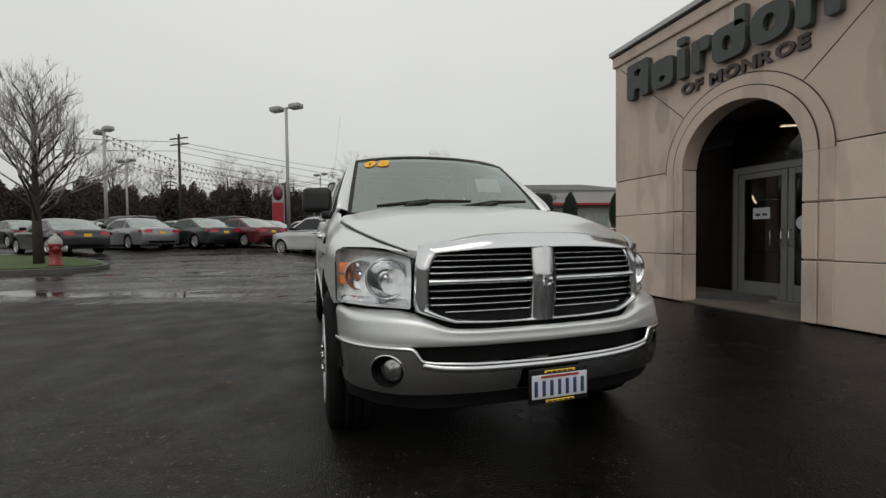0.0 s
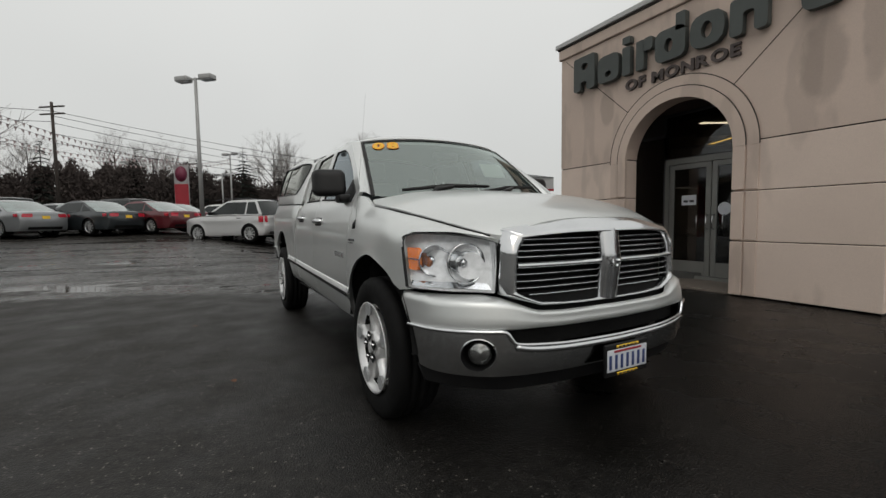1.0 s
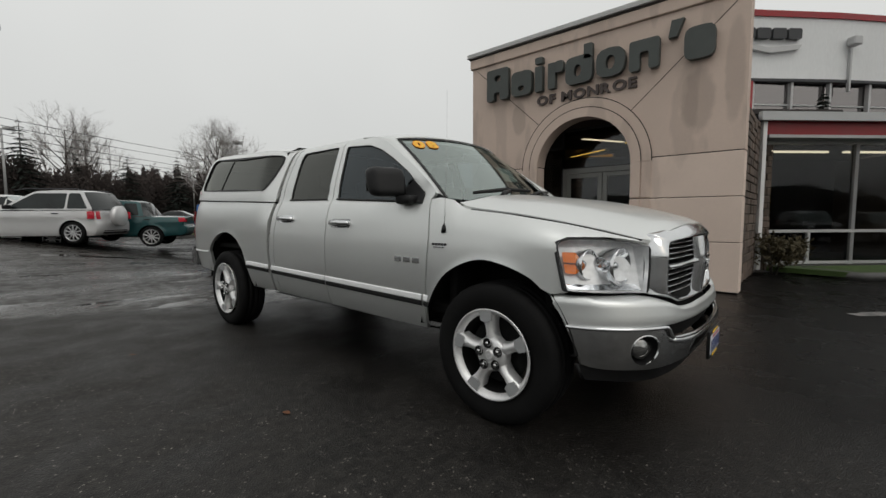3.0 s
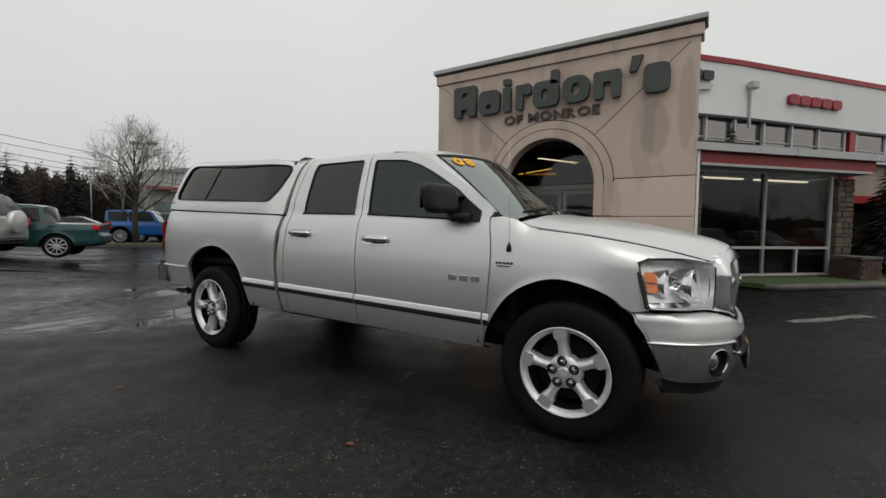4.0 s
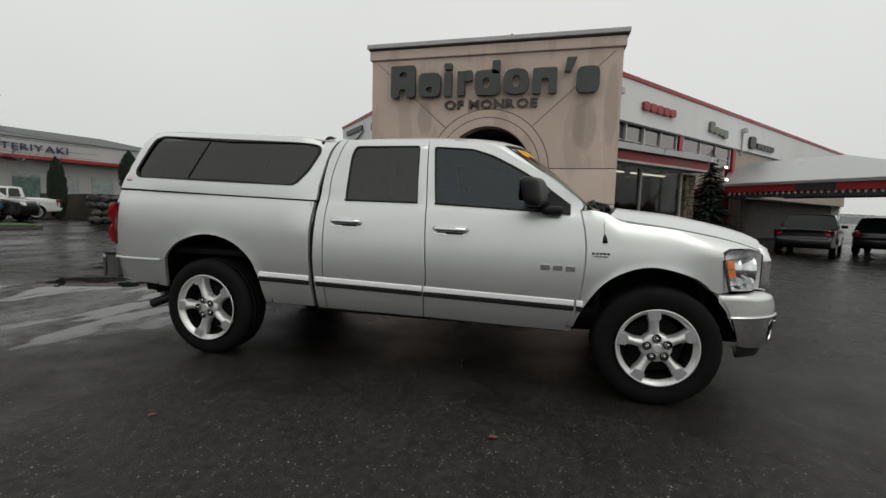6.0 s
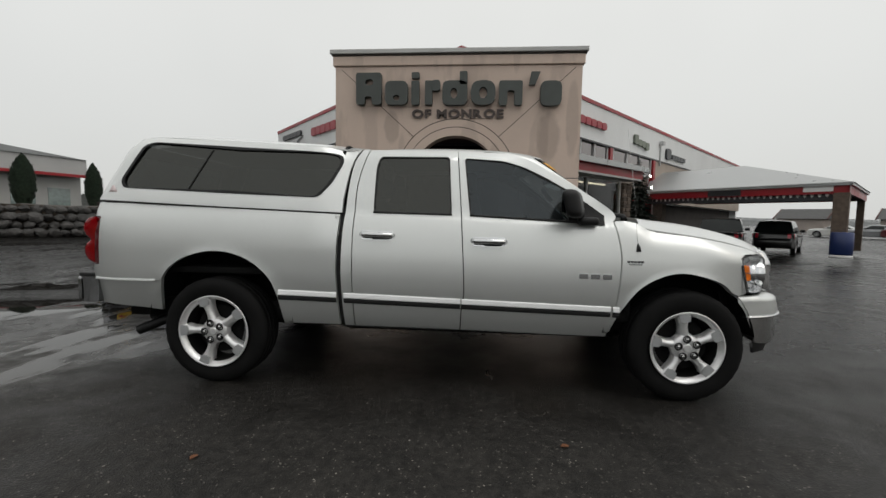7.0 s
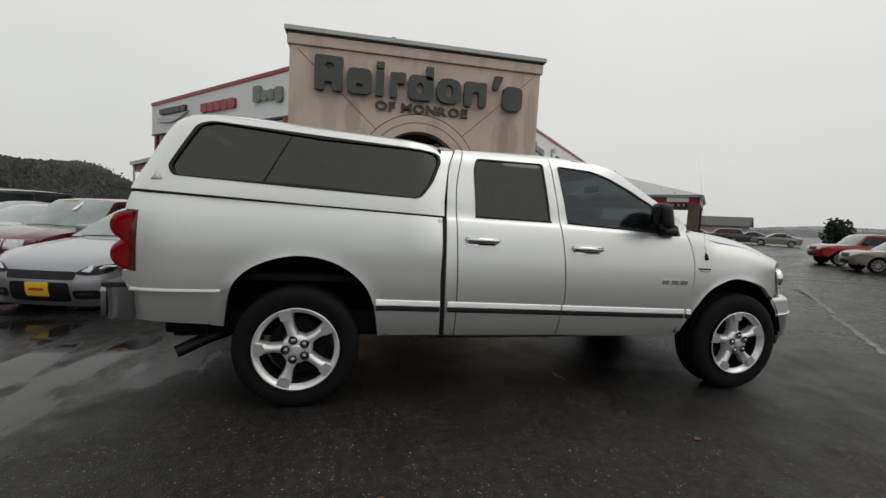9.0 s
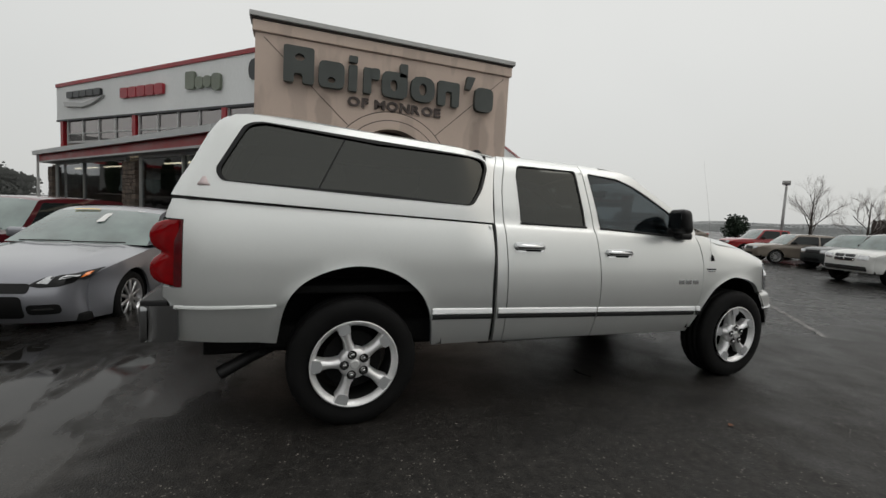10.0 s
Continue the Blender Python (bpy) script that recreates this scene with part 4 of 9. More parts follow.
strip_me = mesh_of(panel(round_poly([(-0.468, 0.952), (-0.408, 0.957), (-0.407, 0.963), (-0.467, 0.958)], 0.002), lambda u, z: (-plan_w(u + 0.22 * (1.06 - z)) + 0.007, u, z), IN, step=0.03, flange=0.005), "signal_band")
shelf_me = mesh_of(panel([(-0.93, 0.826), (-0.64, 0.812), (-0.64, 0.840), (-0.93, 0.852)], lambda w, z: tuple(Vector(face(w, z)) + Vector((0.008, 0.02 + 1.2 * (z - 0.82), 0))), (0.3, 1, 0), step=0.04, flange=0), "lamp_shelf")
for s in (1, -1):
    fix = (lambda me, nm: me) if s > 0 else mirrored
    hl = part("head_lamp", fix(lens_me, "head_lamp"), CLEAR, truck, "clear twin-bowl head lamp")
    hl.visible_shadow = False
    part("lamp_back", fix(back_me, "lamp_back"), LAMPSILVER, hl)
    part("lamp_rim", fix(rim_me, "lamp_rim"), LAMPSILVER, hl)
    part("lamp_shelf", fix(shelf_me, "lamp_shelf"), CHROME, hl)
    for b in bowls:
        part("lamp_bowl", fix(b, "lamp_bowl"), REFLECTOR, hl)
    part("turn_signal", fix(amber_me, "turn_signal"), AMBER, hl, "amber turn signal")
    part("signal_bulb", fix(bulb_me, "signal_bulb"), AMBERCUP, hl, "amber bulb cover in the outer bowl")
    part("signal_band", fix(strip_me, "signal_band"), DARKBAR, hl)
    part("lamp_seal", fix(seal_me, "lamp_seal"), SEAM, hl)

part("nose_backing", panel([(-0.93, 0.70), (0.93, 0.70), (0.93, 1.0), (0.6, 1.05), (-0.6, 1.05), (-0.93, 1.0)], lambda w, z: (w * 0.93, face(w, z)[1] + 0.21, z), (0, 1, 0), step=0.1, flange=0), UNDER, truck)

# grille
g_in = [(-0.522, -0.803, 1.046), (-0.478, -0.813, 1.066), (-0.25, -0.836, 1.080), (0, -0.845, 1.083), (0.25, -0.836, 1.080), (0.478, -0.813, 1.066), (0.522, -0.803, 1.046), (0.546, -0.800, 0.995), (0.554, -0.798, 0.93), (0.556, -0.800, 0.825),
        (0.545, -0.808, 0.803), (0.455, -0.825, 0.765), (0.40, -0.832, 0.757), (0.2, -0.845, 0.748), (-0.2, -0.845, 0.748), (-0.40, -0.832, 0.757), (-0.455, -0.825, 0.765), (-0.545, -0.808, 0.803), (-0.556, -0.800, 0.825), (-0.554, -0.798, 0.93), (-0.546, -0.800, 1.00)]
g_out = [(-0.585, -0.738, 1.085), (-0.545, -0.748, 1.110), (-0.25, -0.814, 1.146), (0, -0.824, 1.151), (0.25, -0.814, 1.146), (0.545, -0.748, 1.110), (0.585, -0.738, 1.085), (0.612, -0.735, 1.02), (0.616, -0.735, 0.93), (0.617, -0.737, 0.815),
         (0.59, -0.76, 0.782), (0.470, -0.80, 0.741), (0.41, -0.815, 0.733), (0.2, -0.83, 0.727), (-0.2, -0.83, 0.727), (-0.41, -0.815, 0.733), (-0.470, -0.80, 0.741), (-0.59, -0.76, 0.782), (-0.617, -0.737, 0.815), (-0.616, -0.735, 0.93), (-0.612, -0.735, 1.02)]
g_in, g_out = spline(g_in, 6, True), spline(g_out, 6, True)


def shell_ring(i, k):
    a, b = Vector(g_in[i]), Vector(g_out[i])
    q = min(1.0, max(0.0, k))
    top = min(1.0, max(0.0, (a.z - 0.99) / 0.08))
    curve = (1 - math.sqrt(1 - min(0.999, q) ** 2.2)) * (1 - top) + q ** 1.3 * top
    u = a.y - 0.030 * top * (1 - (abs(a.x) / 0.56) ** 2) * (1 - q) + (b.y - a.y) * curve - (0.024 - 0.014 * top) * math.sin(math.pi * min(1, 0.05 + q * 0.95)) ** 0.7
    if k < 0:
        u += 0.05
    if k > 1:
        u += 0.03
    return (a.x + (b.x - a.x) * q, u, a.z + (b.z - a.z) * q)


grille = part("grille", grid_bm(shell_ring, list(range(len(g_in))), [-0.1, 0, 0.06, 0.15, 0.3, 0.5, 0.7, 0.85, 0.95, 1.0, 1.1], close_u=True), CHROME, truck, "chrome crosshair grille with dark slats")
gu = lambda w, z: nose(min(abs(w), 0.54)) - 0.004
bm = grid_bm(lambda z, k: (0.062 * (k / 1.0) * (1.0 if z > 0.93 else 1.0), gu(0, z) - 0.018 * (1 - abs(k) ** 2) - 0.010 - 0.022 * max(0.0, 1 - abs(z - 0.93) / 0.17) + (0.04 if abs(k) >= 1 else 0), z), np.linspace(0.735, 1.095, 10).tolist(), [-1, -0.98, -0.8, -0.4, 0, 0.4, 0.8, 0.98, 1])
part("grille_post", bm, CHROME, grille)
bm = grid_bm(lambda w, k: (w, gu(w, 0.932) - 0.016 * (1 - abs(k) ** 2) - 0.004 + (0.04 if abs(k) >= 1 else 0), 0.932 + 0.0145 * k), np.linspace(-0.56, 0.56, 24).tolist(), [-1, -0.97, -0.5, 0, 0.5, 0.97, 1])
part("grille_bar", bm, CHROME, grille)
DARKSLAT = pmat("slat_black", (0.006, 0.006, 0.007), 0.65, 0.0, spec=0.25)
for zc in (0.790, 0.823, 0.855, 0.888, 0.970, 0.998, 1.026, 1.052):
    lim = 0.545 if 0.81 < zc < 1.04 else (0.48 if zc < 0.81 else 0.525)
    for a, b in ((-lim, -0.062), (0.062, lim)):
        bm = grid_bm(lambda w, k: (w, gu(w, zc) + 0.014 + 0.03 * abs(k), zc + 0.009 * k - 0.004 * abs(k)), np.linspace(a, b, 10).tolist(), [-1, -0.3, 0.3, 1])
        sl = part("grille_slat", bm, DARKSLAT, grille)
        bm = grid_bm(lambda w, k: (w, gu(w, zc) + 0.011 + 0.004 * abs(k), zc + 0.0024 * k), np.linspace(a, b, 10).tolist(), [-1, 0, 1])
        part("slat_edge", bm, CHROME, sl)
part("grille_back", panel([(-0.58, 0.74), (0.58, 0.74), (0.58, 1.09), (-0.58, 1.09)], lambda w, z: (w, gu(w, z) + 0.07, z), (0, 1, 0), step=0.12, flange=0), UNDER, grille)
# emblem: a plain shield with two bosses
bm = extrude_outline([(-0.034, 0.030), (0.034, 0.030), (0.036, 0.0), (0.020, -0.03), (0, -0.046), (-0.020, -0.03), (-0.036, 0.0)], 0.014, lambda a, b, d: (a, gu(0, 0.92) - 0.040 + d, 0.922 + b), bevel=0.003)
emb = part("emblem", bm, DARKBAR, grille, "dark shield emblem with chrome bosses")
for s in (-1, 1):
    part("emblem_boss", tube([(s * 0.014, gu(0, 0.92) - 0.05, 0.936), (s * 0.026, gu(0, 0.92) - 0.05, 0.924), (s * 0.020, gu(0, 0.92) - 0.048, 0.908), (0, gu(0, 0.92) - 0.052, 0.902)], [0.010, 0.009, 0.007, 0.006], 8), CHROME, emb)

# front bumper
bump_u = ip((0.0, -0.915), (0.3, -0.905), (0.5, -0.875), (0.62, -0.842), (0.74, -0.780), (0.84, -0.690), (0.90, -0.595), (0.93, -0.505), (0.945, -0.42), (0.950, -0.355))
_ws = [0.95 * math.sin(i / 60 * math.pi / 2) for i in range(61)]
_acc = [0.0]
for _a, _b in zip(_ws, _ws[1:]):
    _acc.append(_acc[-1] + math.hypot(_b - _a, bump_u(_b) - bump_u(_a)))
w_of, s_of = ip(*zip(_acc, _ws)), ip(*zip(_ws, _acc))
S_END = _acc[-1]


def bump(w, z):
    return (w, bump_u(abs(w)) + 0.035 - 0.035 * math.sin(math.pi * min(1, max(0, (z - 0.36) / 0.46))) + 0.12 * max(0, 0.46 - z), z)


def along(s, z):
    """A point of the bumper's face at the distance s round its curve; its end follows the wheel arch."""
    over = max(0.0, abs(s) - 0.7 * S_END) / (0.3 * S_END)
    s = math.copysign(abs(s) - over ** 2 * (0.075 * min(1.0, max(0.0, (0.79 - z) / 0.15)) + 0.10 * max(0.0, min(0.19, 0.638 - z)) / 0.19), s)
    return bump(math.copysign(w_of(min(S_END, abs(s))), s), z)


def unroll(pts):
    return [(math.copysign(s_of(min(0.95, abs(w))), w), z) for w, z in pts]


b_top = ip((0.0, 0.715), (0.3, 0.716), (0.46, 0.722), (0.54, 0.750), (0.62, 0.782), (0.70, 0.792), (0.95, 0.793))
b_mid = ip((0.0, 0.640), (0.5, 0.642), (0.64, 0.640), (0.80, 0.638), (0.95, 0.634))


def cap(s, k):
    """The painted cap: an upright face that rolls back towards the lamps."""
    w = math.copysign(w_of(abs(s)), s)
    aw = abs(w)
    z0, z1 = b_mid(aw) + 0.006, b_top(aw)
    deep = 0.022 + (min(0.12, max(0.05, nose(aw) - bump_u(aw) + 0.012)) - 0.022) * min(1.0, max(0.0, (aw - 0.45) / 0.16)) if aw < 0.9 else 0.05
    if k <= 0:
        p = along(s, z0)
        return (p[0], p[1] + 0.04 * -k, z0)
    if k <= 1:
        z = z0 + (z1 - z0) * 0.68 * k
        return (along(s, z)[0], along(s, z)[1] - 0.008 * math.sin(math.pi * min(1, k * 0.8 + 0.1)), z)
    a = (k - 1) * math.pi / 2
    zf = z0 + (z1 - z0) * 0.68
    inward = 0.03 * max(0.0, aw - 0.8) / 0.15
    return (w * (1 - inward * (1 - math.cos(a))), along(s, zf)[1] - 0.006 * math.cos(a) + deep * (1 - math.cos(a)), zf + (z1 - zf) * math.sin(a))


ss = np.linspace(-S_END, S_END, 75).tolist()
bumper = part("front_bumper", grid_bm(cap, ss, [-1, 0, 0.1, 0.3, 0.6, 1, 1.2, 1.4, 1.6, 1.8, 2.0]), SILVER, truck, "front bumper with painted cap and bright lower face")
ub = [(-0.949, 0.640), (-0.80, 0.640), (-0.64, 0.636), (-0.615, 0.600), (-0.585, 0.578), (-0.3, 0.562), (0, 0.558), (0.3, 0.562), (0.585, 0.578), (0.615, 0.600), (0.64, 0.636), (0.80, 0.640), (0.949, 0.640)]
lb = [(0.949, 0.45), (0.90, 0.435), (0.70, 0.425), (0.3, 0.425), (-0.3, 0.425), (-0.70, 0.425), (-0.90, 0.435), (-0.949, 0.45)]
fog_hole = lambda s: [(s * s_of(0.750) + 0.084 * math.cos(a), 0.530 + 0.076 * math.sin(a)) for a in np.linspace(0, 2 * math.pi, 24, endpoint=False).tolist()]
part("bumper_face", panel(unroll(ub + lb), along, (0, 1, 0), [fog_hole(-1), fog_hole(1)], step=0.035, flange=0.008), BRIGHT, bumper, "bright metal lower bumper face")
rim_pts = [(-0.9499, 0.637), (-0.945, 0.638), (-0.93, 0.639), (-0.90, 0.640), (-0.84, 0.641), (-0.77, 0.641), (-0.70, 0.640), (-0.64, 0.636), (-0.615, 0.602), (-0.585, 0.580), (-0.45, 0.570), (-0.3, 0.564), (0, 0.560)]
rim_pts = rim_pts + [(-a, b) for a, b in rim_pts[::-1][1:]]
part("bumper_moulding", tube([tuple(Vector(along(math.copysign(s_of(min(0.95, abs(w))), w), z)) + Vector((0.006 * w, -0.008, 0))) for w, z in spline(rim_pts, 3)], 0.0105, 8), CHROME, bumper, "chrome moulding line")
lip_pts = [(-0.60, 0.568), (-0.45, 0.548), (0, 0.540), (0.45, 0.548), (0.60, 0.568)]
part("bumper_lip", tube([tuple(Vector(bump(w, z)) + Vector((0, -0.006, 0))) for w, z in spline(lip_pts, 5)], 0.017, 8), CHROME, bumper)
part("air_intake", panel([(-0.62, 0.56), (0.62, 0.56), (0.64, 0.66), (-0.64, 0.66)], lambda w, z: (w, bump(w, z)[1] + 0.05, z), (0, 1, 0), step=0.09, flange=0), UNDER, bumper, "black air intake")
part("valance", panel([(-0.90, 0.365), (-0.6, 0.34), (0.6, 0.34), (0.90, 0.365), (0.92, 0.445), (-0.92, 0.445)], lambda w, z: (w, bump(w, 0.45)[1] + 0.03 + 0.35 * (0.445 - z), z), (0, 1, 0), step=0.09, flange=0.02), PLASTIC, bumper, "black lower air dam")
part("bumper_gap", panel([(-0.60, 0.66), (0.60, 0.66), (0.60, 0.80), (-0.60, 0.80)], lambda w, z: (w, bump(w, z)[1] + 0.065, z), (0, 1, 0), step=0.12, flange=0), UNDER, bumper)
FOGLENS = pmat("fog_lamp_lens", (0.34, 0.345, 0.34), 0.10, 0.9, var=0.45, scale=34, rvar=0.06)
for s in (-1, 1):
    cpos = Vector(along(s * s_of(0.750), 0.530))
    n = (Vector(along(s * (s_of(0.750) + 0.04), 0.53)) - Vector(along(s * (s_of(0.750) - 0.04), 0.53))).cross(Vector((0, 0, s))).normalized()
    n = n if n.y < 0 else -n
    t1 = n.cross(Vector((0, 0, 1))).normalized()
    rim_at = [Vector(along(s * s_of(0.750) + 0.084 * math.cos(i * math.pi / 12), 0.530 + 0.076 * math.sin(i * math.pi / 12))) for i in range(24)]
    prof = [(0.0, 1.0), (0.035, 0.93), (0.085, 0.80), (0.09, 0.01)]
    cup = grid_bm(lambda i, k: tuple(cpos + (rim_at[i] - cpos) * prof[k][1] - n * prof[k][0]), list(range(24)), [0, 1, 2, 3], close_u=True)
    fog = part("fog_lamp", cup, PLASTIC, bumper, "round fog lamp in a dark cup")
    prof2 = [(0.016, 0.001), (0.020, 0.026), (0.030, 0.048), (0.036, 0.058), (0.075, 0.062)]
    lens = grid_bm(lambda i, k: tuple(cpos + Vector((-s * 0.008, 0, 0)) - n * prof2[k][0] + prof2[k][1] * (math.cos(i * math.pi / 12) * t1 + math.sin(i * math.pi / 12) * Vector((0, 0, 1)))), list(range(24)), [0, 1, 2, 3, 4], close_u=True)
    part("fog_lens", lens, FOGLENS, fog)
    ring2 = grid_bm(lambda i, k: tuple(cpos + n * 0.002 * (1 - k) + (rim_at[i] - cpos) * (0.985 + 0.06 * k)), list(range(24)), [0, 1], close_u=True)
    part("fog_ring", ring2, CHROME, fog)

# registration plate in a dealer frame: bars for its writing
py = bump(0, 0.43)[1] - 0.05
plate = part("number_plate", box(-0.126, 0.186, py - 0.006, py + 0.012, 0.360, 0.523, 0.006), PLASTIC, bumper, "plate in a black and yellow dealer frame")
part("plate_face", box(-0.116, 0.176, py - 0.010, py - 0.0055, 0.386, 0.497, 0.003), PLATEW, plate)
part("plate_frame", box(-0.05, 0.11, py - 0.012, py - 0.0055, 0.503, 0.516, 0.003), YELLOW2, plate)
part("plate_frame", box(-0.045, 0.105, py - 0.012, py - 0.0055, 0.366, 0.379, 0.003), YELLOW2, plate)
part("plate_bar", box(-0.07, 0.13, py - 0.0125, py - 0.009, 0.482, 0.492, 0.001), pmat("plate_red", (0.35, 0.03, 0.04), 0.5), plate)
for i in range(7):
    part("plate_bar", box(-0.104 + i * 0.041, -0.104 + i * 0.041 + 0.017, py - 0.0125, py - 0.009, 0.398, 0.470, 0.001), PLATEB, plate)
for i in range(5):
    part("plate_bar", box(-0.039 + i * 0.028, -0.039 + i * 0.028 + 0.020, py - 0.0145, py - 0.0115, 0.506, 0.513, 0.001), DARKBAR, plate)
    part("plate_bar", box(-0.036 + i * 0.028, -0.036 + i * 0.028 + 0.020, py - 0.0145, py - 0.0115, 0.369, 0.376, 0.001), DARKBAR, plate)

# ---- wheels ----


POLISHED = pmat("polished_alloy", (0.46, 0.47, 0.48), 0.45, 0.5, var=0.05, scale=12)


def wheel_parts(parent, m, r_tyre=0.412, r_rim=0.274, width=0.275, dish=0.02):
    """Five-spoke alloy wheel; its outer face looks to -x."""
    h = width / 2
    tyre_prof = [(h * 0.75, r_rim - 0.02), (h * 0.93, r_rim + 0.01), (h, r_rim + 0.06), (h * 0.97, r_tyre - 0.045), (h * 0.88, r_tyre - 0.014), (h * 0.72, r_tyre - 0.002),
                 (h * 0.42, r_tyre), (h * 0.40, r_tyre - 0.012), (h * 0.34, r_tyre - 0.012), (h * 0.32, r_tyre), (0.012, r_tyre), (0.010, r_tyre - 0.012)]
    full = [(-a, b) for a, b in tyre_prof] + tyre_prof[::-1]

    def tread(i, k):
        a = 2 * math.pi * i / 96
        s, r = full[k]
        if r > r_tyre - 0.016 and abs(s) > h * 0.5 and i % 3 == 0:
            r -= 0.004
        if r_tyre - 0.05 < r < r_tyre - 0.03 and i % 3 == 0:
            s *= 0.985
        return (s, r * math.cos(a), r * math.sin(a))
    bm = grid_bm(tread, list(range(96)), list(range(len(full))), close_u=True)
    bmesh.ops.recalc_face_normals(bm, faces=bm.faces)
    wheel = part("wheel", bm, RUBBER, parent, "black tyre on a five-spoke alloy rim")
    wheel.matrix_local = m
    rim_prof = [(-h + 0.004, r_rim - 0.012), (-h - 0.004, r_rim - 0.002), (-h - 0.006, r_rim - 0.010), (-h + 0.006, r_rim - 0.020), (-h + 0.020, r_rim - 0.034), (-h + 0.034, r_rim - 0.040)]
    rim = part("rim", lathe(rim_prof, 56), ALLOY, wheel, "silver alloy rim")
    part("rim_barrel", lathe([(-h + 0.034, r_rim - 0.040), (0.0, r_rim - 0.050), (h * 0.7, r_rim - 0.035), (h - 0.01, r_rim - 0.004)], 48), UNDER, wheel, "dark brake-dusted rim barrel")
    x0 = -h + dish
    # spokes: broad, crowned, with a polished tip
    for k in range(5):
        a0 = 2 * math.pi * k / 5 + math.pi / 2

        def spoke(t, s, a0=a0):
            r = 0.045 + t * (r_rim - 0.016 - 0.045)
            half = 0.047 - 0.020 * math.sin(math.pi * min(1, t * 1.05)) ** 1.5 + 0.002 * t
            yy = s * half
            crown = 0.026 * (1 - max(0.0, (abs(s) - 0.30) / 0.70) ** 1.2)
            x = x0 + 0.006 + 0.012 * (1 - t) - crown - 0.014 * max(0, t - 0.5) ** 2 + (0.055 if abs(s) >= 1 else 0)
            return (x, r * math.cos(a0) - yy * math.sin(a0), r * math.sin(a0) + yy * math.cos(a0))
        bm = grid_bm(spoke, np.linspace(0, 1, 9).tolist(), [-1, -0.97, -0.75, -0.4, 0, 0.4, 0.75, 0.97, 1])
        bmesh.ops.recalc_face_normals(bm, faces=bm.faces)
        part("spoke", bm, ALLOY, wheel)
        rt = r_rim - 0.050
        tip = extrude_outline([(-0.036, -0.022), (0.0, -0.034), (0.036, -0.022), (0.041, 0.028), (0.0, 0.033), (-0.041, 0.028)], 0.012,
                              lambda p, q, d, a0=a0: (x0 - 0.0245 + d, (rt + q) * math.cos(a0) - p * math.sin(a0), (rt + q) * math.sin(a0) + p * math.cos(a0)))
        part("spoke_tip", tip, POLISHED, wheel, "flat grey spoke tip", smooth=False)
        al = a0
        nut = lathe([(x0 - 0.040, 0.001), (x0 - 0.040, 0.009), (x0 - 0.034, 0.0125), (x0 + 0.01, 0.0125)], 8)
        bmesh.ops.translate(nut, verts=nut.verts, vec=(0, 0.068 * math.cos(al), 0.068 * math.sin(al)))
        part("lug_nut", nut, BRIGHT, wheel)
        pit = lathe([(x0 - 0.0285, 0.030), (x0 - 0.0295, 0.026), (x0 - 0.012, 0.012)], 16)
        bmesh.ops.translate(pit, verts=pit.verts, vec=(0, 0.068 * math.cos(al), 0.068 * math.sin(al)))
        part("nut_pocket", pit, PLASTIC, wheel)
    part("hub", lathe([(x0 + 0.05, 0.104), (x0 + 0.004, 0.100), (x0 - 0.010, 0.090), (x0 - 0.020, 0.060), (x0 - 0.016, 0.032)], 40), ALLOY, wheel)
    part("hub_cap", lathe([(x0 - 0.014, 0.033), (x0 - 0.028, 0.030), (x0 - 0.031, 0.024), (x0 - 0.028, 0.016), (x0 - 0.031, 0.001)], 28), ALLOY, wheel, "round hub cap")
    part("brake_disc", lathe([(x0 + 0.09, 0.19), (x0 + 0.085, 0.17), (x0 + 0.09, 0.06)], 32), UNDER, wheel)
    return wheel


wheel_parts(truck, pose(-0.862, 0, 0.408, 0, 0, 0) @ pose(0, 0, 0, -7), 0.412, 0.269)
wheel_parts(truck, pose(-0.875, 3.569, 0.410, 0, 0, 0) @ pose(0, 0, 0, -18), 0.416, 0.285)
wheel_parts(truck, pose(0.862, 0, 0.408, 0, 0, 180))
wheel_parts(truck, pose(0.875, 3.569, 0.410, 0, 0, 180), 0.416, 0.285)

# ---- ground: flat round the pickup, falling to a gutter, then rising to the lot behind ----


def gz(x, y):
    s = max(0.0, y - 9.0)
    s = s * s / (s + 1.2) if s else 0.0
    k = min(1.0, max(0.0, (4.5 - x) / 5.5))
    k = 0.30 + 0.70 * k * k * (3 - 2 * k)

    def ease(v):
        v = min(1.0, max(0.0, v))
        return v * v * (3 - 2 * v)
    # the lot falls away behind the tower, in front of the left wing
    dip = 0.42 * ease(((x - 2.2) * 0.8 + (y - 8.6) * 0.35) / 5) * ease((y - 8.2) / 1.5) * ease((y - x + 1.0) / 2.5) * (1 - ease((y - 17) / 9))
    # and a little towards the road
    dip += 0.27 * ease((-y - 3.0) / 5.5) * ease((x - 1.0) / 4) * (1 - ease((math.hypot(x, y) - 26) / 16))
    return -dip + k * (0.052 * s if s < 15 else 0.78 + 0.012 * min(s - 15, 300))


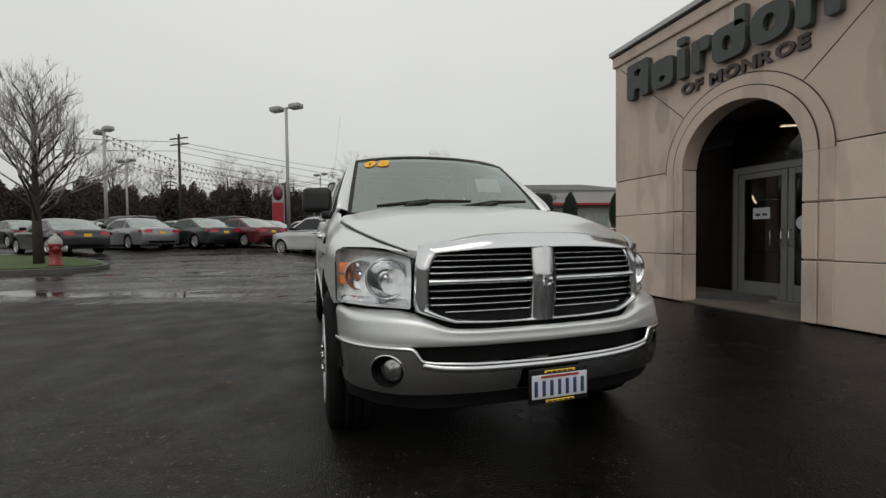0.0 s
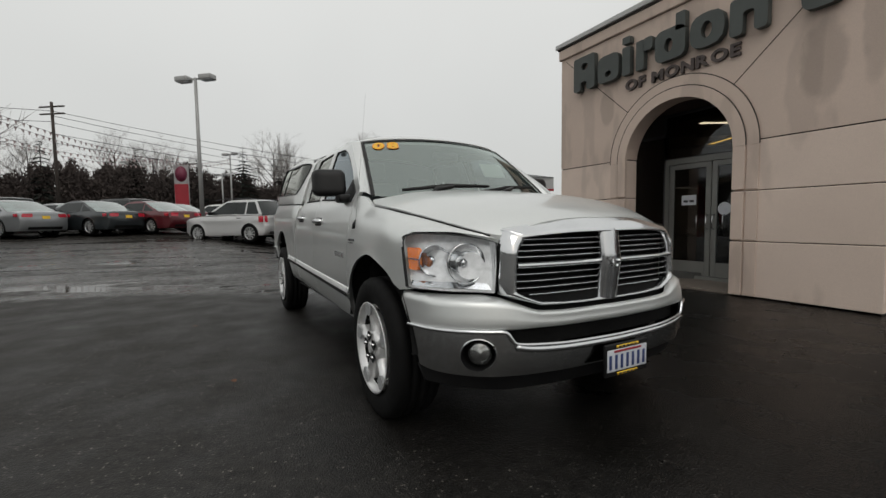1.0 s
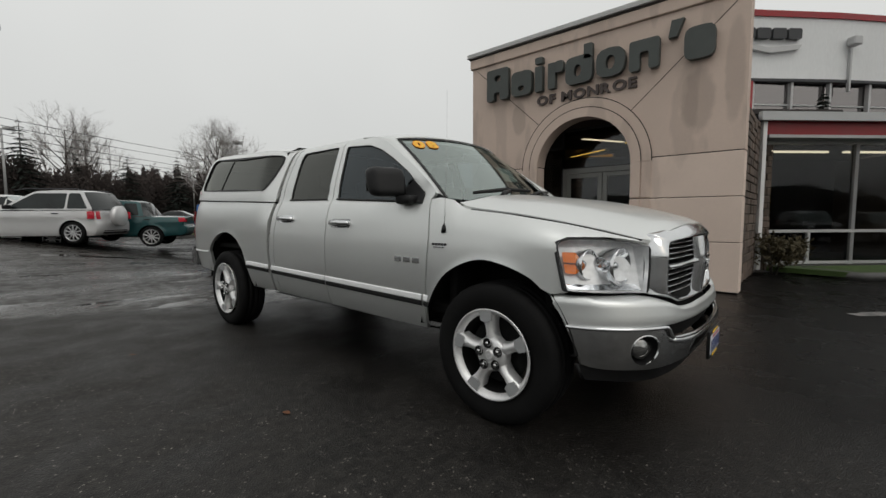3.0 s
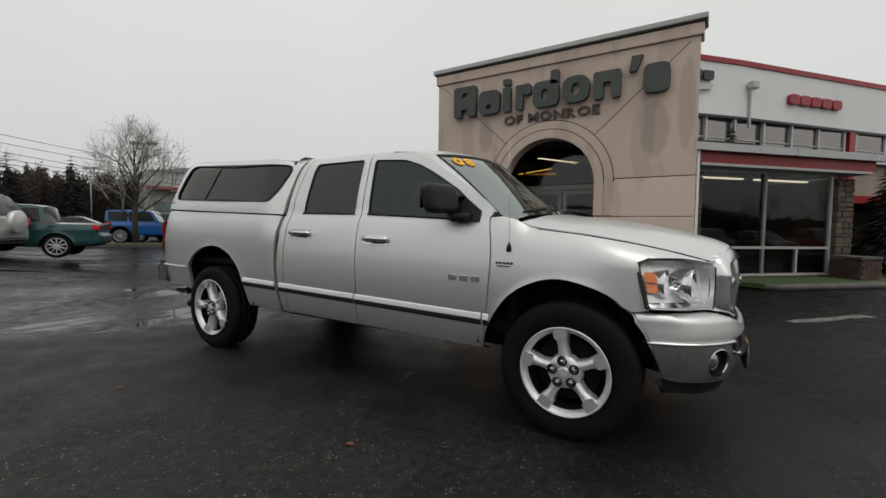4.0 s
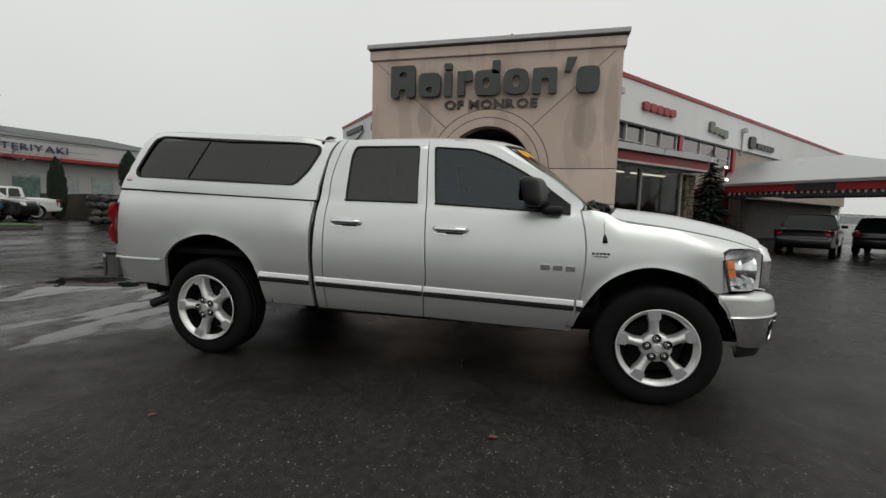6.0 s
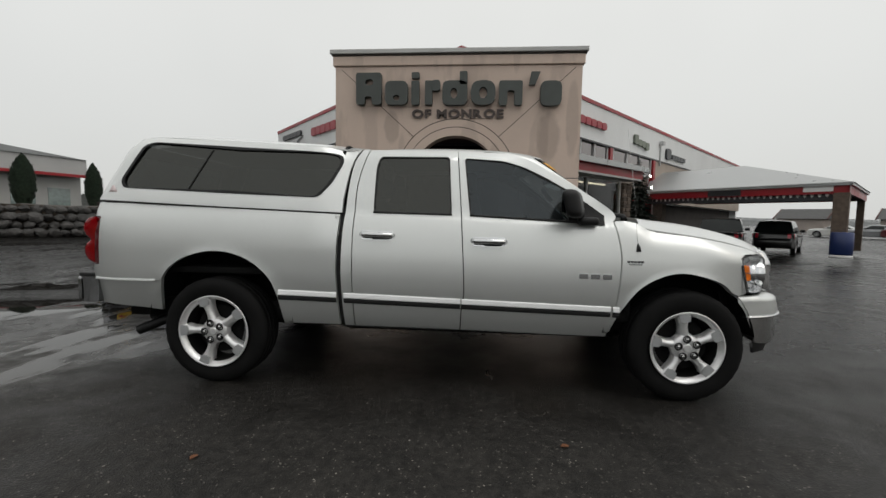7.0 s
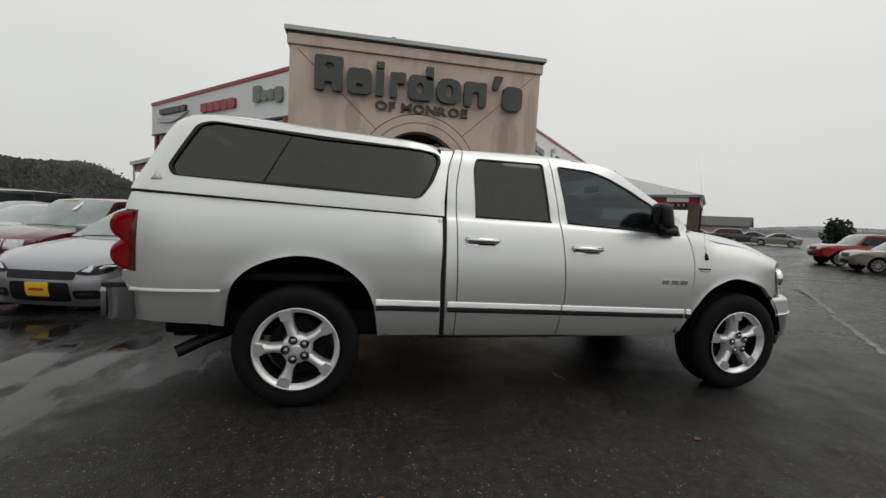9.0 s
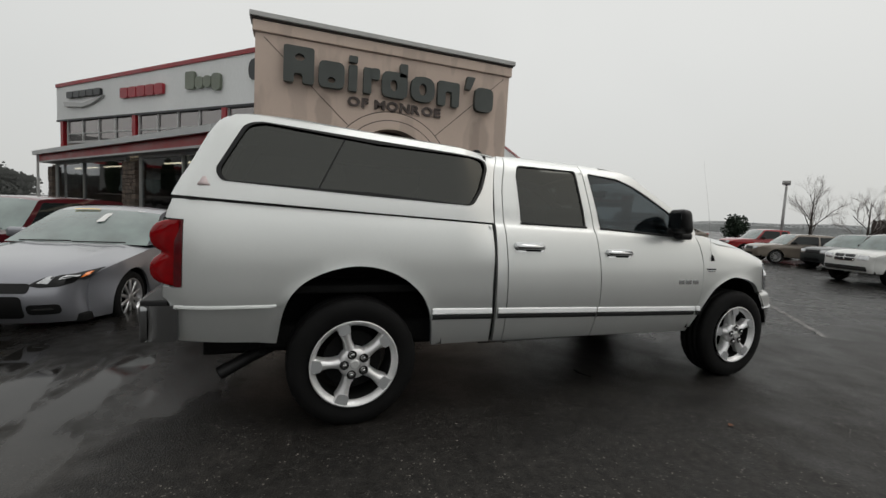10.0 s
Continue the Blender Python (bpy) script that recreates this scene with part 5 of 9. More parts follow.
def asphalt_material():
    m = bpy.data.materials.new("wet_asphalt")
    m.use_nodes = True
    n, l = m.node_tree.nodes, m.node_tree.links
    b = n["Principled BSDF"]
    co = n.new("ShaderNodeTexCoord")

    def tex(scale, detail, stretch=None):
        t = n.new("ShaderNodeTexNoise")
        t.inputs["Scale"].default_value, t.inputs["Detail"].default_value = scale, detail
        if stretch:
            mp = n.new("ShaderNodeMapping")
            mp.inputs["Scale"].default_value = stretch
            mp.inputs["Rotation"].default_value = (0, 0, 0.5)
            l.new(co.outputs["Object"], mp.inputs[0])
            l.new(mp.outputs[0], t.inputs["Vector"])
        else:
            l.new(co.outputs["Object"], t.inputs["Vector"])
        return t.outputs[0]

    def rng(v, a, c, d, e):
        r = n.new("ShaderNodeMapRange")
        r.inputs[1].default_value, r.inputs[2].default_value, r.inputs[3].default_value, r.inputs[4].default_value = a, c, d, e
        l.new(v, r.inputs[0])
        return r.outputs[0]

    def mul(a, c, op="MULTIPLY"):
        r = n.new("ShaderNodeMath")
        r.operation = op
        l.new(a, r.inputs[0])
        l.new(c, r.inputs[1])
        return r.outputs[0]
    stones = n.new("ShaderNodeTexVoronoi")
    stones.inputs["Scale"].default_value = 120
    l.new(co.outputs["Object"], stones.inputs["Vector"])
    patch, mid, fine = tex(0.35, 4, (1, 0.45, 1)), tex(2.2, 5), tex(60, 3)
    tone = mul(mul(rng(patch, 0.3, 0.7, 0.68, 1.4), rng(mid, 0.3, 0.7, 0.72, 1.30)), rng(fine, 0.25, 0.75, 0.7, 1.35))
    at2 = n.new("ShaderNodeAttribute")
    at2.attribute_name = "edge_distance"
    ragged = mul(rng(tex(3.5, 7), 0.3, 0.7, -0.16, 0.16), rng(tex(0.8, 3), 0.3, 0.7, -0.15, 0.15), "ADD")
    film = rng(mul(at2.outputs["Fac"], ragged, "ADD"), -0.05, 0.16, 0.0, 1.0)
    streak = tex(0.9, 6, (0.30, 1.25, 1))
    fleck = mul(rng(stones.outputs["Color"], 0.86, 1.0, 1.0, 13.0), rng(tex(17, 4), 0.35, 0.68, 0.65, 1.6))
    fmix = n.new("ShaderNodeMix")
    l.new(film, fmix.inputs["Factor"])
    l.new(fleck, fmix.inputs["A"])
    fmix.inputs["B"].default_value = 2.2
    tone = mul(tone, fmix.outputs["Result"])
    # tone falls and the surface turns smoother with x, towards the tower
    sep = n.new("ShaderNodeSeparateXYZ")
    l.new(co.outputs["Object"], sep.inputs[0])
    tower_side = rng(mul(sep.outputs["X"], rng(tex(1.2, 5), 0.3, 0.7, -0.5, 0.5), "ADD"), 0.0, 1.9, 0.0, 1.0)
    tone = mul(mul(tone, rng(tower_side, 0.0, 1.0, 1.8, 0.45)), rng(sep.outputs["X"], -2.5, 0.5, 1.2, 1.0))
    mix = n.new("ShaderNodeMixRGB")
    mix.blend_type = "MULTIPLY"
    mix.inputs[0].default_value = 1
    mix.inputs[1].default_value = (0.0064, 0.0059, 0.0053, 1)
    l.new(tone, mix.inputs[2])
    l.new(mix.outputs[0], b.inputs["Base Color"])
    at = n.new("ShaderNodeAttribute")
    at.attribute_name = "water_depth"
    edge = tex(1.5, 8, (0.45, 1.5, 1))
    level = mul(at.outputs["Fac"], rng(edge, 0.25, 0.75, -0.55, 0.55), "ADD")
    wet = rng(level, 0.46, 0.60, 0.0, 1.0)
    dry_rough = mul(rng(patch, 0.35, 0.65, 0.44, 0.64), mul(rng(mid, 0.3, 0.7, 0.75, 1.25), rng(tower_side, 0.0, 1.0, 1.0, 0.50)))
    rmix = n.new("ShaderNodeMix")
    l.new(wet, rmix.inputs["Factor"])
    rmix.inputs["B"].default_value = 0.035
    zmix = n.new("ShaderNodeMix")
    l.new(film, zmix.inputs["Factor"])
    l.new(dry_rough, zmix.inputs["A"])
    l.new(mul(rng(streak, 0.36, 0.62, 0.13, 0.44), rng(tex(6.5, 6), 0.3, 0.7, 0.65, 1.6)), zmix.inputs["B"])
    l.new(zmix.outputs["Result"], rmix.inputs["A"])
    rough = rmix.outputs["Result"]
    l.new(mul(mul(rng(film, 0.0, 1.0, 0.27, 0.19), rng(tower_side, 0.0, 1.0, 1.0, 0.48)), rng(wet, 0.0, 1.0, 0.0, 0.05), "ADD"), b.inputs["Specular IOR Level"])
    l.new(rough, b.inputs["Roughness"])
    bp = n.new("ShaderNodeBump")
    bp.inputs["Distance"].default_value = 0.006
    l.new(mul(rng(wet, 0.0, 1.0, 0.45, 0.02), rng(film, 0.0, 1.0, 1.0, 0.22)), bp.inputs["Strength"])
    l.new(mul(stones.outputs["Distance"], fine, "ADD"), bp.inputs["Height"])
    l.new(bp.outputs[0], b.inputs["Normal"])
    return m


ASPHALT = asphalt_material()
xs = [-900, -300, -120, -60] + [-40 + 2 * i for i in range(14)] + [-12 + 0.3 * i for i in range(71)] + [10 + 2 * i for i in range(16)] + [60, 120, 300, 900]
ys = [-900, -300, -120, -60, -40, -20, -12] + [-10 + 0.5 * i for i in range(32)] + [6 + 0.3 * i for i in range(40)] + [18 + 1.0 * i for i in range(14)] + [40, 60, 120, 300, 900]
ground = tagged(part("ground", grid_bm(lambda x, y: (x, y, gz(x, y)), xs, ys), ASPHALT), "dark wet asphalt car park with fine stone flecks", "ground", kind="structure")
# hollows where rain water stands: (from, to, half width, strength)
HOLLOWS = [((0.9, 7.9), (-1.2, 9.3), 0.70, 0.50), ((-1.2, 9.3), (-6.5, 11.3), 0.45, 0.66), ((1.4, 8.2), (2.2, 10.2), 0.8, 0.48), ((2.2, 10.2), (5.5, 13.8), 1.1, 0.85), ((2.6, 9.6), (1.0, 11.2), 0.45, 0.6), ((-2.5, 13.6), (-7.0, 14.0), 0.35, 0.7), ((2.0, 14.6), (-0.5, 15.6), 0.4, 0.75),
           ((-5.0, 3.5), (-8.0, 8.0), 1.2, 0.40), ((3.5, 5.0), (4.2, 8.0), 0.7, 0.6)]


def hollow(x, y):
    best = 0.0
    p = Vector((x, y))
    for a, b, w, k in HOLLOWS:
        a, b = Vector(a), Vector(b)
        t = max(0.0, min(1.0, (p - a).dot(b - a) / (b - a).length_squared))
        best = max(best, k * math.exp(-((p - a.lerp(b, t)).length / w) ** 2))
    return best


# the coarse asphalt ends along this line; past it the surface is smooth and holds a film of water
EDGE_LINE = ip((-40.0, 20.0), (-8.0, 10.6), (-3.0, 9.0), (-1.2, 8.35), (0.3, 7.62), (1.1, 7.15), (2.5, 6.95), (6.0, 7.2), (12.0, 7.2))
edge_attr = ground.data.attributes.new("edge_distance", "FLOAT", "POINT")
edge_attr.data.foreach_set("value", [max(-2.0, min(2.0, 0.85 * (v.co.y - EDGE_LINE(max(-40.0, min(12.0, v.co.x)))))) for v in ground.data.vertices])
depth_attr = ground.data.attributes.new("water_depth", "FLOAT", "POINT")
depth_attr.data.foreach_set("value", [hollow(v.co.x, v.co.y) for v in ground.data.vertices])
# seams where the asphalt was patched
SEAMTAR = pmat("tar_seam", (0.006, 0.006, 0.006), 0.35, 0)
for i, pts in enumerate(([(-6.5, 13.2), (-3.0, 12.9), (-0.5, 12.2)], [(-4.6, 12.4), (-2.2, 12.0)], [(-3.4, 14.8), (0.2, 13.6)])):
    bm = bmesh.new()
    pv = [Vector(p) for p in spline(pts, 8)]
    rr = random.Random(i)
    prev = None
    for a, b in zip(pv, pv[1:]):
        n = Vector((-(b - a).y, (b - a).x)).normalized() * 0.05
        k0, k1 = rr.uniform(0.2, 1.2), rr.uniform(0.2, 1.2)
        q = (bm.verts.new((*(a - n * k0), gz(a.x, a.y) + 0.012)), bm.verts.new((*(a + n * k1), gz(a.x, a.y) + 0.012)))
        if prev:
            bm.faces.new((prev[0], q[0], q[1], prev[1]))
        prev = q
    tagged(part("tar_seam", bm, SEAMTAR, None, smooth=False), "dark tar seam in the asphalt", "seam", kind="structure")
LEAF = pmat("fallen_leaf", (0.13, 0.05, 0.02), 0.7, 0, var=0.3, scale=30)
for i, (x, y, a) in enumerate(((-0.60, 3.83, 20), (-0.94, 5.87, 80))):
    bm = bmesh.new()
    pts = [(0, -0.05, 0.0), (0.03, -0.02, 0.008), (0.035, 0.015, 0.012), (0.0, 0.055, 0.004), (-0.035, 0.015, 0.014), (-0.03, -0.02, 0.006)]
    vs = [bm.verts.new(p) for p in pts]
    c = bm.verts.new((0, 0, 0.003))
    for k in range(6):
        bm.faces.new((vs[k], vs[(k + 1) % 6], c))
    leaf = part("fallen_leaf", bm, LEAF, None)
    leaf.matrix_world = pose(x, y, 0.006, 0, 0, a) @ Matrix.Scale(0.55, 4)
    tagged(leaf, "curled orange leaf on the wet asphalt", "leaf", "fallen leaves")

# ---- entrance tower: a thick stucco wall with an arch ----


def stucco_material(name, base):
    m = pmat(name, base, 0.85, 0, var=0.06, scale=0.9, grain=0.07, gscale=130, bump=0.35)
    n, l = m.node_tree.nodes, m.node_tree.links
    b = n["Principled BSDF"]
    old = b.inputs["Base Color"].links[0].from_socket
    co = n.new("ShaderNodeTexCoord")
    mp = n.new("ShaderNodeMapping")
    mp.inputs["Scale"].default_value = (1, 1.6, 0.5)
    l.new(co.outputs["Object"], mp.inputs[0])
    t = n.new("ShaderNodeTexNoise")
    t.inputs["Scale"].default_value, t.inputs["Detail"].default_value = 1.3, 3
    l.new(mp.outputs[0], t.inputs["Vector"])
    r = n.new("ShaderNodeMapRange")
    r.inputs[1].default_value, r.inputs[2].default_value, r.inputs[3].default_value, r.inputs[4].default_value = 0.54, 0.60, 1.0, 0.86
    l.new(t.outputs[0], r.inputs[0])
    mx = n.new("ShaderNodeMixRGB")
    mx.blend_type = "MULTIPLY"
    mx.inputs[0].default_value = 1
    l.new(old, mx.inputs[1])
    l.new(r.outputs[0], mx.inputs[2])
    # damp patches with ragged, soft edges under the sign
    sep = n.new("ShaderNodeSeparateXYZ")
    l.new(co.outputs["Object"], sep.inputs[0])
    rag = n.new("ShaderNodeTexNoise")
    rag.inputs["Scale"].default_value, rag.inputs["Detail"].default_value = 4.5, 4
    l.new(co.outputs["Object"], rag.inputs["Vector"])

    def op(kind, a, c):
        k = n.new("ShaderNodeMath")
        k.operation = kind
        for i, v in enumerate((a, c)):
            if isinstance(v, (int, float)):
                k.inputs[i].default_value = v
            else:
                l.new(v, k.inputs[i])
        return k.outputs[0]
    last = mx.outputs[0]
    for yc, zc, ry, rz, dark in ((2.98, 3.02, 0.25, 0.54, 0.76), (6.22, 3.22, 0.17, 0.37, 0.78), (2.50, 3.4, 0.14, 0.8, 0.82)):
        dy, dz = op("DIVIDE", op("SUBTRACT", sep.outputs[1], yc), ry), op("DIVIDE", op("SUBTRACT", sep.outputs[2], zc), rz)
        d = op("ADD", op("ADD", op("MULTIPLY", dy, dy), op("MULTIPLY", dz, dz)), op("MULTIPLY", rag.outputs[0], 0.8))
        mr = n.new("ShaderNodeMapRange")
        mr.interpolation_type = "SMOOTHSTEP"
        mr.inputs[1].default_value, mr.inputs[2].default_value, mr.inputs[3].default_value, mr.inputs[4].default_value = 0.95, 1.55, dark, 1.0
        l.new(d, mr.inputs[0])
        m2 = n.new("ShaderNodeMixRGB")
        m2.blend_type = "MULTIPLY"
        m2.inputs[0].default_value = 1
        l.new(last, m2.inputs[1])
        l.new(mr.outputs[0], m2.inputs[2])
        last = m2.outputs[0]
    l.new(last, b.inputs["Base Color"])
    return m


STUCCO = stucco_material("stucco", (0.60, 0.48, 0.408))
# the courses below the arch are paler than the wall above
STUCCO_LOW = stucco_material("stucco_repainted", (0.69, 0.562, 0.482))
JOINT = pmat("joint_shadow", (0.05, 0.042, 0.036), 0.9, 0)
FLASH = pmat("coping_metal", (0.42, 0.42, 0.41), 0.45, 0.3, var=0.08, scale=2)
SIGNGREY = pmat("sign_grey", (0.062, 0.070, 0.066), 0.6, 0, var=0.10, scale=3, grain=0.05)
LETTER = pmat("letter_dark", (0.075, 0.055, 0.05), 0.55, 0, var=0.08)
TX, TX2 = 5.91, 6.19
Y0, Y1 = 2.335, 7.427
AC, AR, SPRING, COURSE = 4.868, 0.908, 2.135, 2.192
tower = thing("entrance_tower", Matrix.Identity(4), "beige stucco entrance tower with a round arch and metal coping", "building")


def slab(pts, name, mat, depth=TX2 - TX, x=TX, label=""):
    return part(name, extrude_outline(pts, depth, lambda a, b, d: (x + d, a, b)), mat, tower, label, smooth=False)


gap = 0.007
courses = [(0.0, 0.790), (0.790, 1.500), (1.500, COURSE)]
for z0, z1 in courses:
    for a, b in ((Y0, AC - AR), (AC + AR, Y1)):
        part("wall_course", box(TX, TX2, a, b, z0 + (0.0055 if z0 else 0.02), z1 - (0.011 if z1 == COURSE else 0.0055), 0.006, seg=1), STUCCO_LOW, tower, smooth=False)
part("wall_core", box(TX + 0.02, TX2 - 0.02, Y0 + 0.02, AC - AR - 0.02, 0.0, 2.3), JOINT, tower, smooth=False)
part("wall_core", box(TX + 0.02, TX2 - 0.02, AC + AR + 0.02, Y1 - 0.02, 0.0, 2.3), JOINT, tower, smooth=False)
arc = [(AC + AR * math.cos(a), SPRING + AR * math.sin(a)) for a in np.linspace(0.075, math.pi - 0.075, 33).tolist()]
upper = [(Y0, COURSE + gap), (Y0, 4.46), (Y1, 4.46), (Y1, COURSE + gap), (AC + AR, COURSE + gap)] + arc + [(AC - AR, COURSE + gap)]
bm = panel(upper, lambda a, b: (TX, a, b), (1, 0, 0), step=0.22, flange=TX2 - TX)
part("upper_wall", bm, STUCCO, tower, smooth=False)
bm = panel(upper, lambda a, b: (TX2, a, b), (-1, 0, 0), step=0.5, flange=0)
part("upper_back", bm, STUCCO, tower, smooth=False)
# archivolt in two steps, and the pilaster strips below it
for r0, r1, proud in ((AR, AR + 0.165, 0.034), (AR + 0.179, AR + 0.335, 0.018)):
    def ring(a, k, r0=r0, r1=r1, proud=proud):
        r = (r0, r0, r1, r1)[k]
        return (TX + (0.02, -proud, -proud, 0.02)[k], AC + r * math.cos(a), SPRING + r * math.sin(a))
    part("arch_moulding", grid_bm(ring, np.linspace(0, math.pi, 41).tolist(), [0, 1, 2, 3]), STUCCO, tower, smooth=False)
    for s in (-1, 1):
        for z0, z1 in courses[:2] + [(courses[2][0], SPRING + gap)]:
            part("arch_pilaster", box(TX - proud, TX + 0.02, *sorted((AC + s * r0, AC + s * r1)), z0 + 0.02, z1 - gap, 0.006, seg=1), STUCCO, tower, smooth=False)
for r0, r1 in ((AR + 0.163, AR + 0.181), (AR + 0.333, AR + 0.349)):
    part("arch_groove", grid_bm(lambda a, k: (TX - (0.031 if r0 < AR + 0.2 else 0.0185), AC + (r0, r1)[k] * math.cos(a), SPRING + (r0, r1)[k] * math.sin(a)), np.linspace(0, math.pi, 41).tolist(), [0, 1]), JOINT, tower, smooth=False)
# frieze and coping
part("frieze", box(TX - 0.045, TX2 + 0.045, Y0 - 0.045, Y1 + 0.045, 4.468, 4.665, 0.012, seg=1), STUCCO, tower, smooth=False)
part("frieze_top", box(TX - 0.06, TX2 + 0.06, Y0 - 0.06, Y1 + 0.06, 4.668, 4.70, 0.004, seg=1), JOINT, tower, smooth=False)
part("coping", box(TX - 0.095, TX2 + 0.095, Y0 - 0.095, Y1 + 0.095, 4.70, 4.79, 0.012, seg=2), FLASH, tower, "grey sheet metal coping", smooth=False)
part("base_trim", box(TX + 0.02, TX2, Y0 + 0.01, AC - AR - 0.01, -0.05, 0.02), JOINT, tower, smooth=False)
# diagonal joints from the upper corners to the arch
for s in (-1, 1):
    a = Vector((AC + s * 0.72 * (AR + 0.33), SPRING + 0.72 * (AR + 0.33)))
    b = Vector((Y1 - 0.14 if s > 0 else Y0 + 0.14, 4.40))
    a = b + (a - b).normalized() * ((a - b).length + 0.03)
    n2 = Vector((-(b - a).y, (b - a).x)).normalized() * 0.006
    slab([tuple(a - n2), tuple(b - n2), tuple(b + n2), tuple(a + n2)], "control_joint", JOINT, 0.012, TX - 0.004)
part("roof_vent", tube([(TX + 0.25, 5.0, 4.78), (TX + 0.25, 5.0, 4.84)], [0.12, 0.08], 12), DARKBAR, tower)

# sign: one plain block for each mark of the dealer's name, then the town
sign = thing("wall_sign", Matrix.Identity(4), "raised dark grey blocks of a dealer sign on stucco", "sign")


def block(y_left, y_right, z0, z1, r=0.07, hole=None, notch=None):
    """A thick plate with rounded corners, an oval opening and a slot from below where it has them (in shares of its size)."""
    w, h = y_right - y_left, z1 - z0
    low = [(y_left, z0), (y_right, z0)]
    if notch:
        n0, n1, nh = notch
        low = [(y_left, z0), (y_left + n0 * w, z0), (y_left + n0 * w, z0 + nh * h), (y_left + n1 * w, z0 + nh * h), (y_left + n1 * w, z0), (y_right, z0)]
    pts = round_poly(low + [(y_right, z1), (y_left, z1)], min(r, 0.05) if notch else r, 3)
    if hole:
        cx, cz, rx, rz = hole
        k = max(range(len(pts)), key=lambda i: pts[i][1] - 0.2 * abs(pts[i][0] - y_left - cx * w))
        oval = [(y_left + cx * w + rx * w * math.sin(q * math.pi / 8), z0 + cz * h + rz * h * math.cos(q * math.pi / 8)) for q in range(17)]
        area = lambda p: sum(a[0] * b[1] - b[0] * a[1] for a, b in zip(p, p[1:] + p[:1]))
        if area(oval) * area(list(pts)) > 0:
            oval = oval[::-1]
        pts = list(pts[:k + 1]) + [(y, z + (1e-4 if i else 0.0)) for i, (y, z) in enumerate(oval)] + [(pts[k][0] + 1e-4, pts[k][1])] + list(pts[k + 1:])
    return extrude_outline(pts, 0.10, lambda a, b, d: (TX - 0.13 + d, a, b))


for yl, yr, z0, z1, r, hole, notch in ((6.95, 6.42, 3.655, 4.30, 0.05, (0.52, 0.70, 0.16, 0.10), (0.34, 0.62, 0.26)), (6.34, 5.87, 3.65, 4.13, 0.12, (0.50, 0.30, 0.15, 0.11), None), (5.79, 5.63, 3.65, 4.13, 0.02, None, None),
                                       (5.51, 5.36, 3.65, 4.13, 0.02, None, None), (5.37, 5.20, 3.93, 4.14, 0.05, None, None), (5.15, 4.64, 3.64, 4.13, 0.13, (0.46, 0.48, 0.14, 0.22), None),
                                       (4.57, 4.07, 3.64, 4.13, 0.20, (0.50, 0.50, 0.16, 0.24), None), (4.00, 3.53, 3.63, 4.12, 0.08, None, (0.36, 0.66, 0.60)), (3.17, 2.75, 3.62, 4.11, 0.13, None, None)):
    part("sign_block", block(yl, yr, z0, z1, r, hole, notch), SIGNGREY, sign, smooth=False)
part("sign_block", block(5.79, 5.63, 4.18, 4.30, 0.02), SIGNGREY, sign, smooth=False)
part("sign_block", block(4.80, 4.645, 4.05, 4.31, 0.02), SIGNGREY, sign, smooth=False)
part("sign_block", extrude_outline([(3.40, 4.03), (3.28, 4.03), (3.18, 4.29), (3.36, 4.29)], 0.10, lambda a, b, d: (TX - 0.13 + d, a, b)), SIGNGREY, sign, smooth=False)
words("sign_letter", "OF MONROE", 0.235, 0.018, LETTER, pose(TX - 0.025, 4.825, 3.405, 90, 0, -90) @ Matrix.Diagonal((1.26, 1, 1, 1)), sign, 0.10, 0.009)

# ---- dealership: two wings that meet behind the tower, each at 45 degrees ----
APEX = Vector((6.92, 4.88, 0))
D = math.sqrt(0.5)
# wing frames: x along the front, y into the building, z up
RIGHT = Matrix(((D, D, 0, APEX.x), (-D, D, 0, APEX.y), (0, 0, 1, 0), (0, 0, 0, 1)))
LEFT = Matrix(((D, D, 0, APEX.x), (D, -D, 0, APEX.y), (0, 0, 1, 0), (0, 0, 0, 1)))
# the low storey of the left wing stands askew to the wall above it
LOWLEFT = LEFT @ Matrix.Translation((8.47, 0.06, 0)) @ Matrix.Rotation(radians(9.5), 4, "Z") @ Matrix.Translation((-8.47, 0, 0))
BAND = pmat("white_band", (0.70, 0.71, 0.71), 0.55, 0, var=0.05, scale=0.6, grain=0.03, gscale=20, stretch=(1, 1, 0.3))
METALROOF = pmat("metal_roof", (0.40, 0.41, 0.41), 0.35, 0.5, var=0.12, scale=1.0, rvar=0.1)
BEIGE = pmat("beige_wall", (0.33, 0.28, 0.24), 0.8, 0, var=0.08, scale=1.2, grain=0.06, bump=0.2)
FRAME = pmat("window_frame_grey", (0.45, 0.45, 0.45), 0.45, 0.3, var=0.06)
# rooms behind glass: their dimness is put into this near-black wall colour
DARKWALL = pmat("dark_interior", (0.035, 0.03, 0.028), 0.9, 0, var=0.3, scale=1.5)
WARMWALL = pmat("ochre_interior", (0.36, 0.22, 0.05), 0.8, 0, var=0.2, scale=1.2)
STONE = pmat("ledge_stone", (0.098, 0.073, 0.057), 0.85, 0, var=0.25, scale=6, grain=0.15, gscale=70, bump=0.4, object_random=0.35)
MORTAR = pmat("mortar", (0.10, 0.09, 0.08), 0.9, 0)
STRIPGLOW = glow("strip_light", (1.0, 0.86, 0.62), 4.0)
SPOTGLOW = glow("spot_light", (1.0, 0.93, 0.80), 9.0)
AMBERPANEL = glow("amber_panel", (1.0, 0.50, 0.06), 0.6)
ROOMGLOW = glow("amber_ceiling_light", (1.0, 0.62, 0.12), 2.5)
GRASS = pmat("lawn", (0.040, 0.072, 0.014), 0.9, 0, var=0.3, scale=4, grain=0.4, gscale=80, bump=0.5)
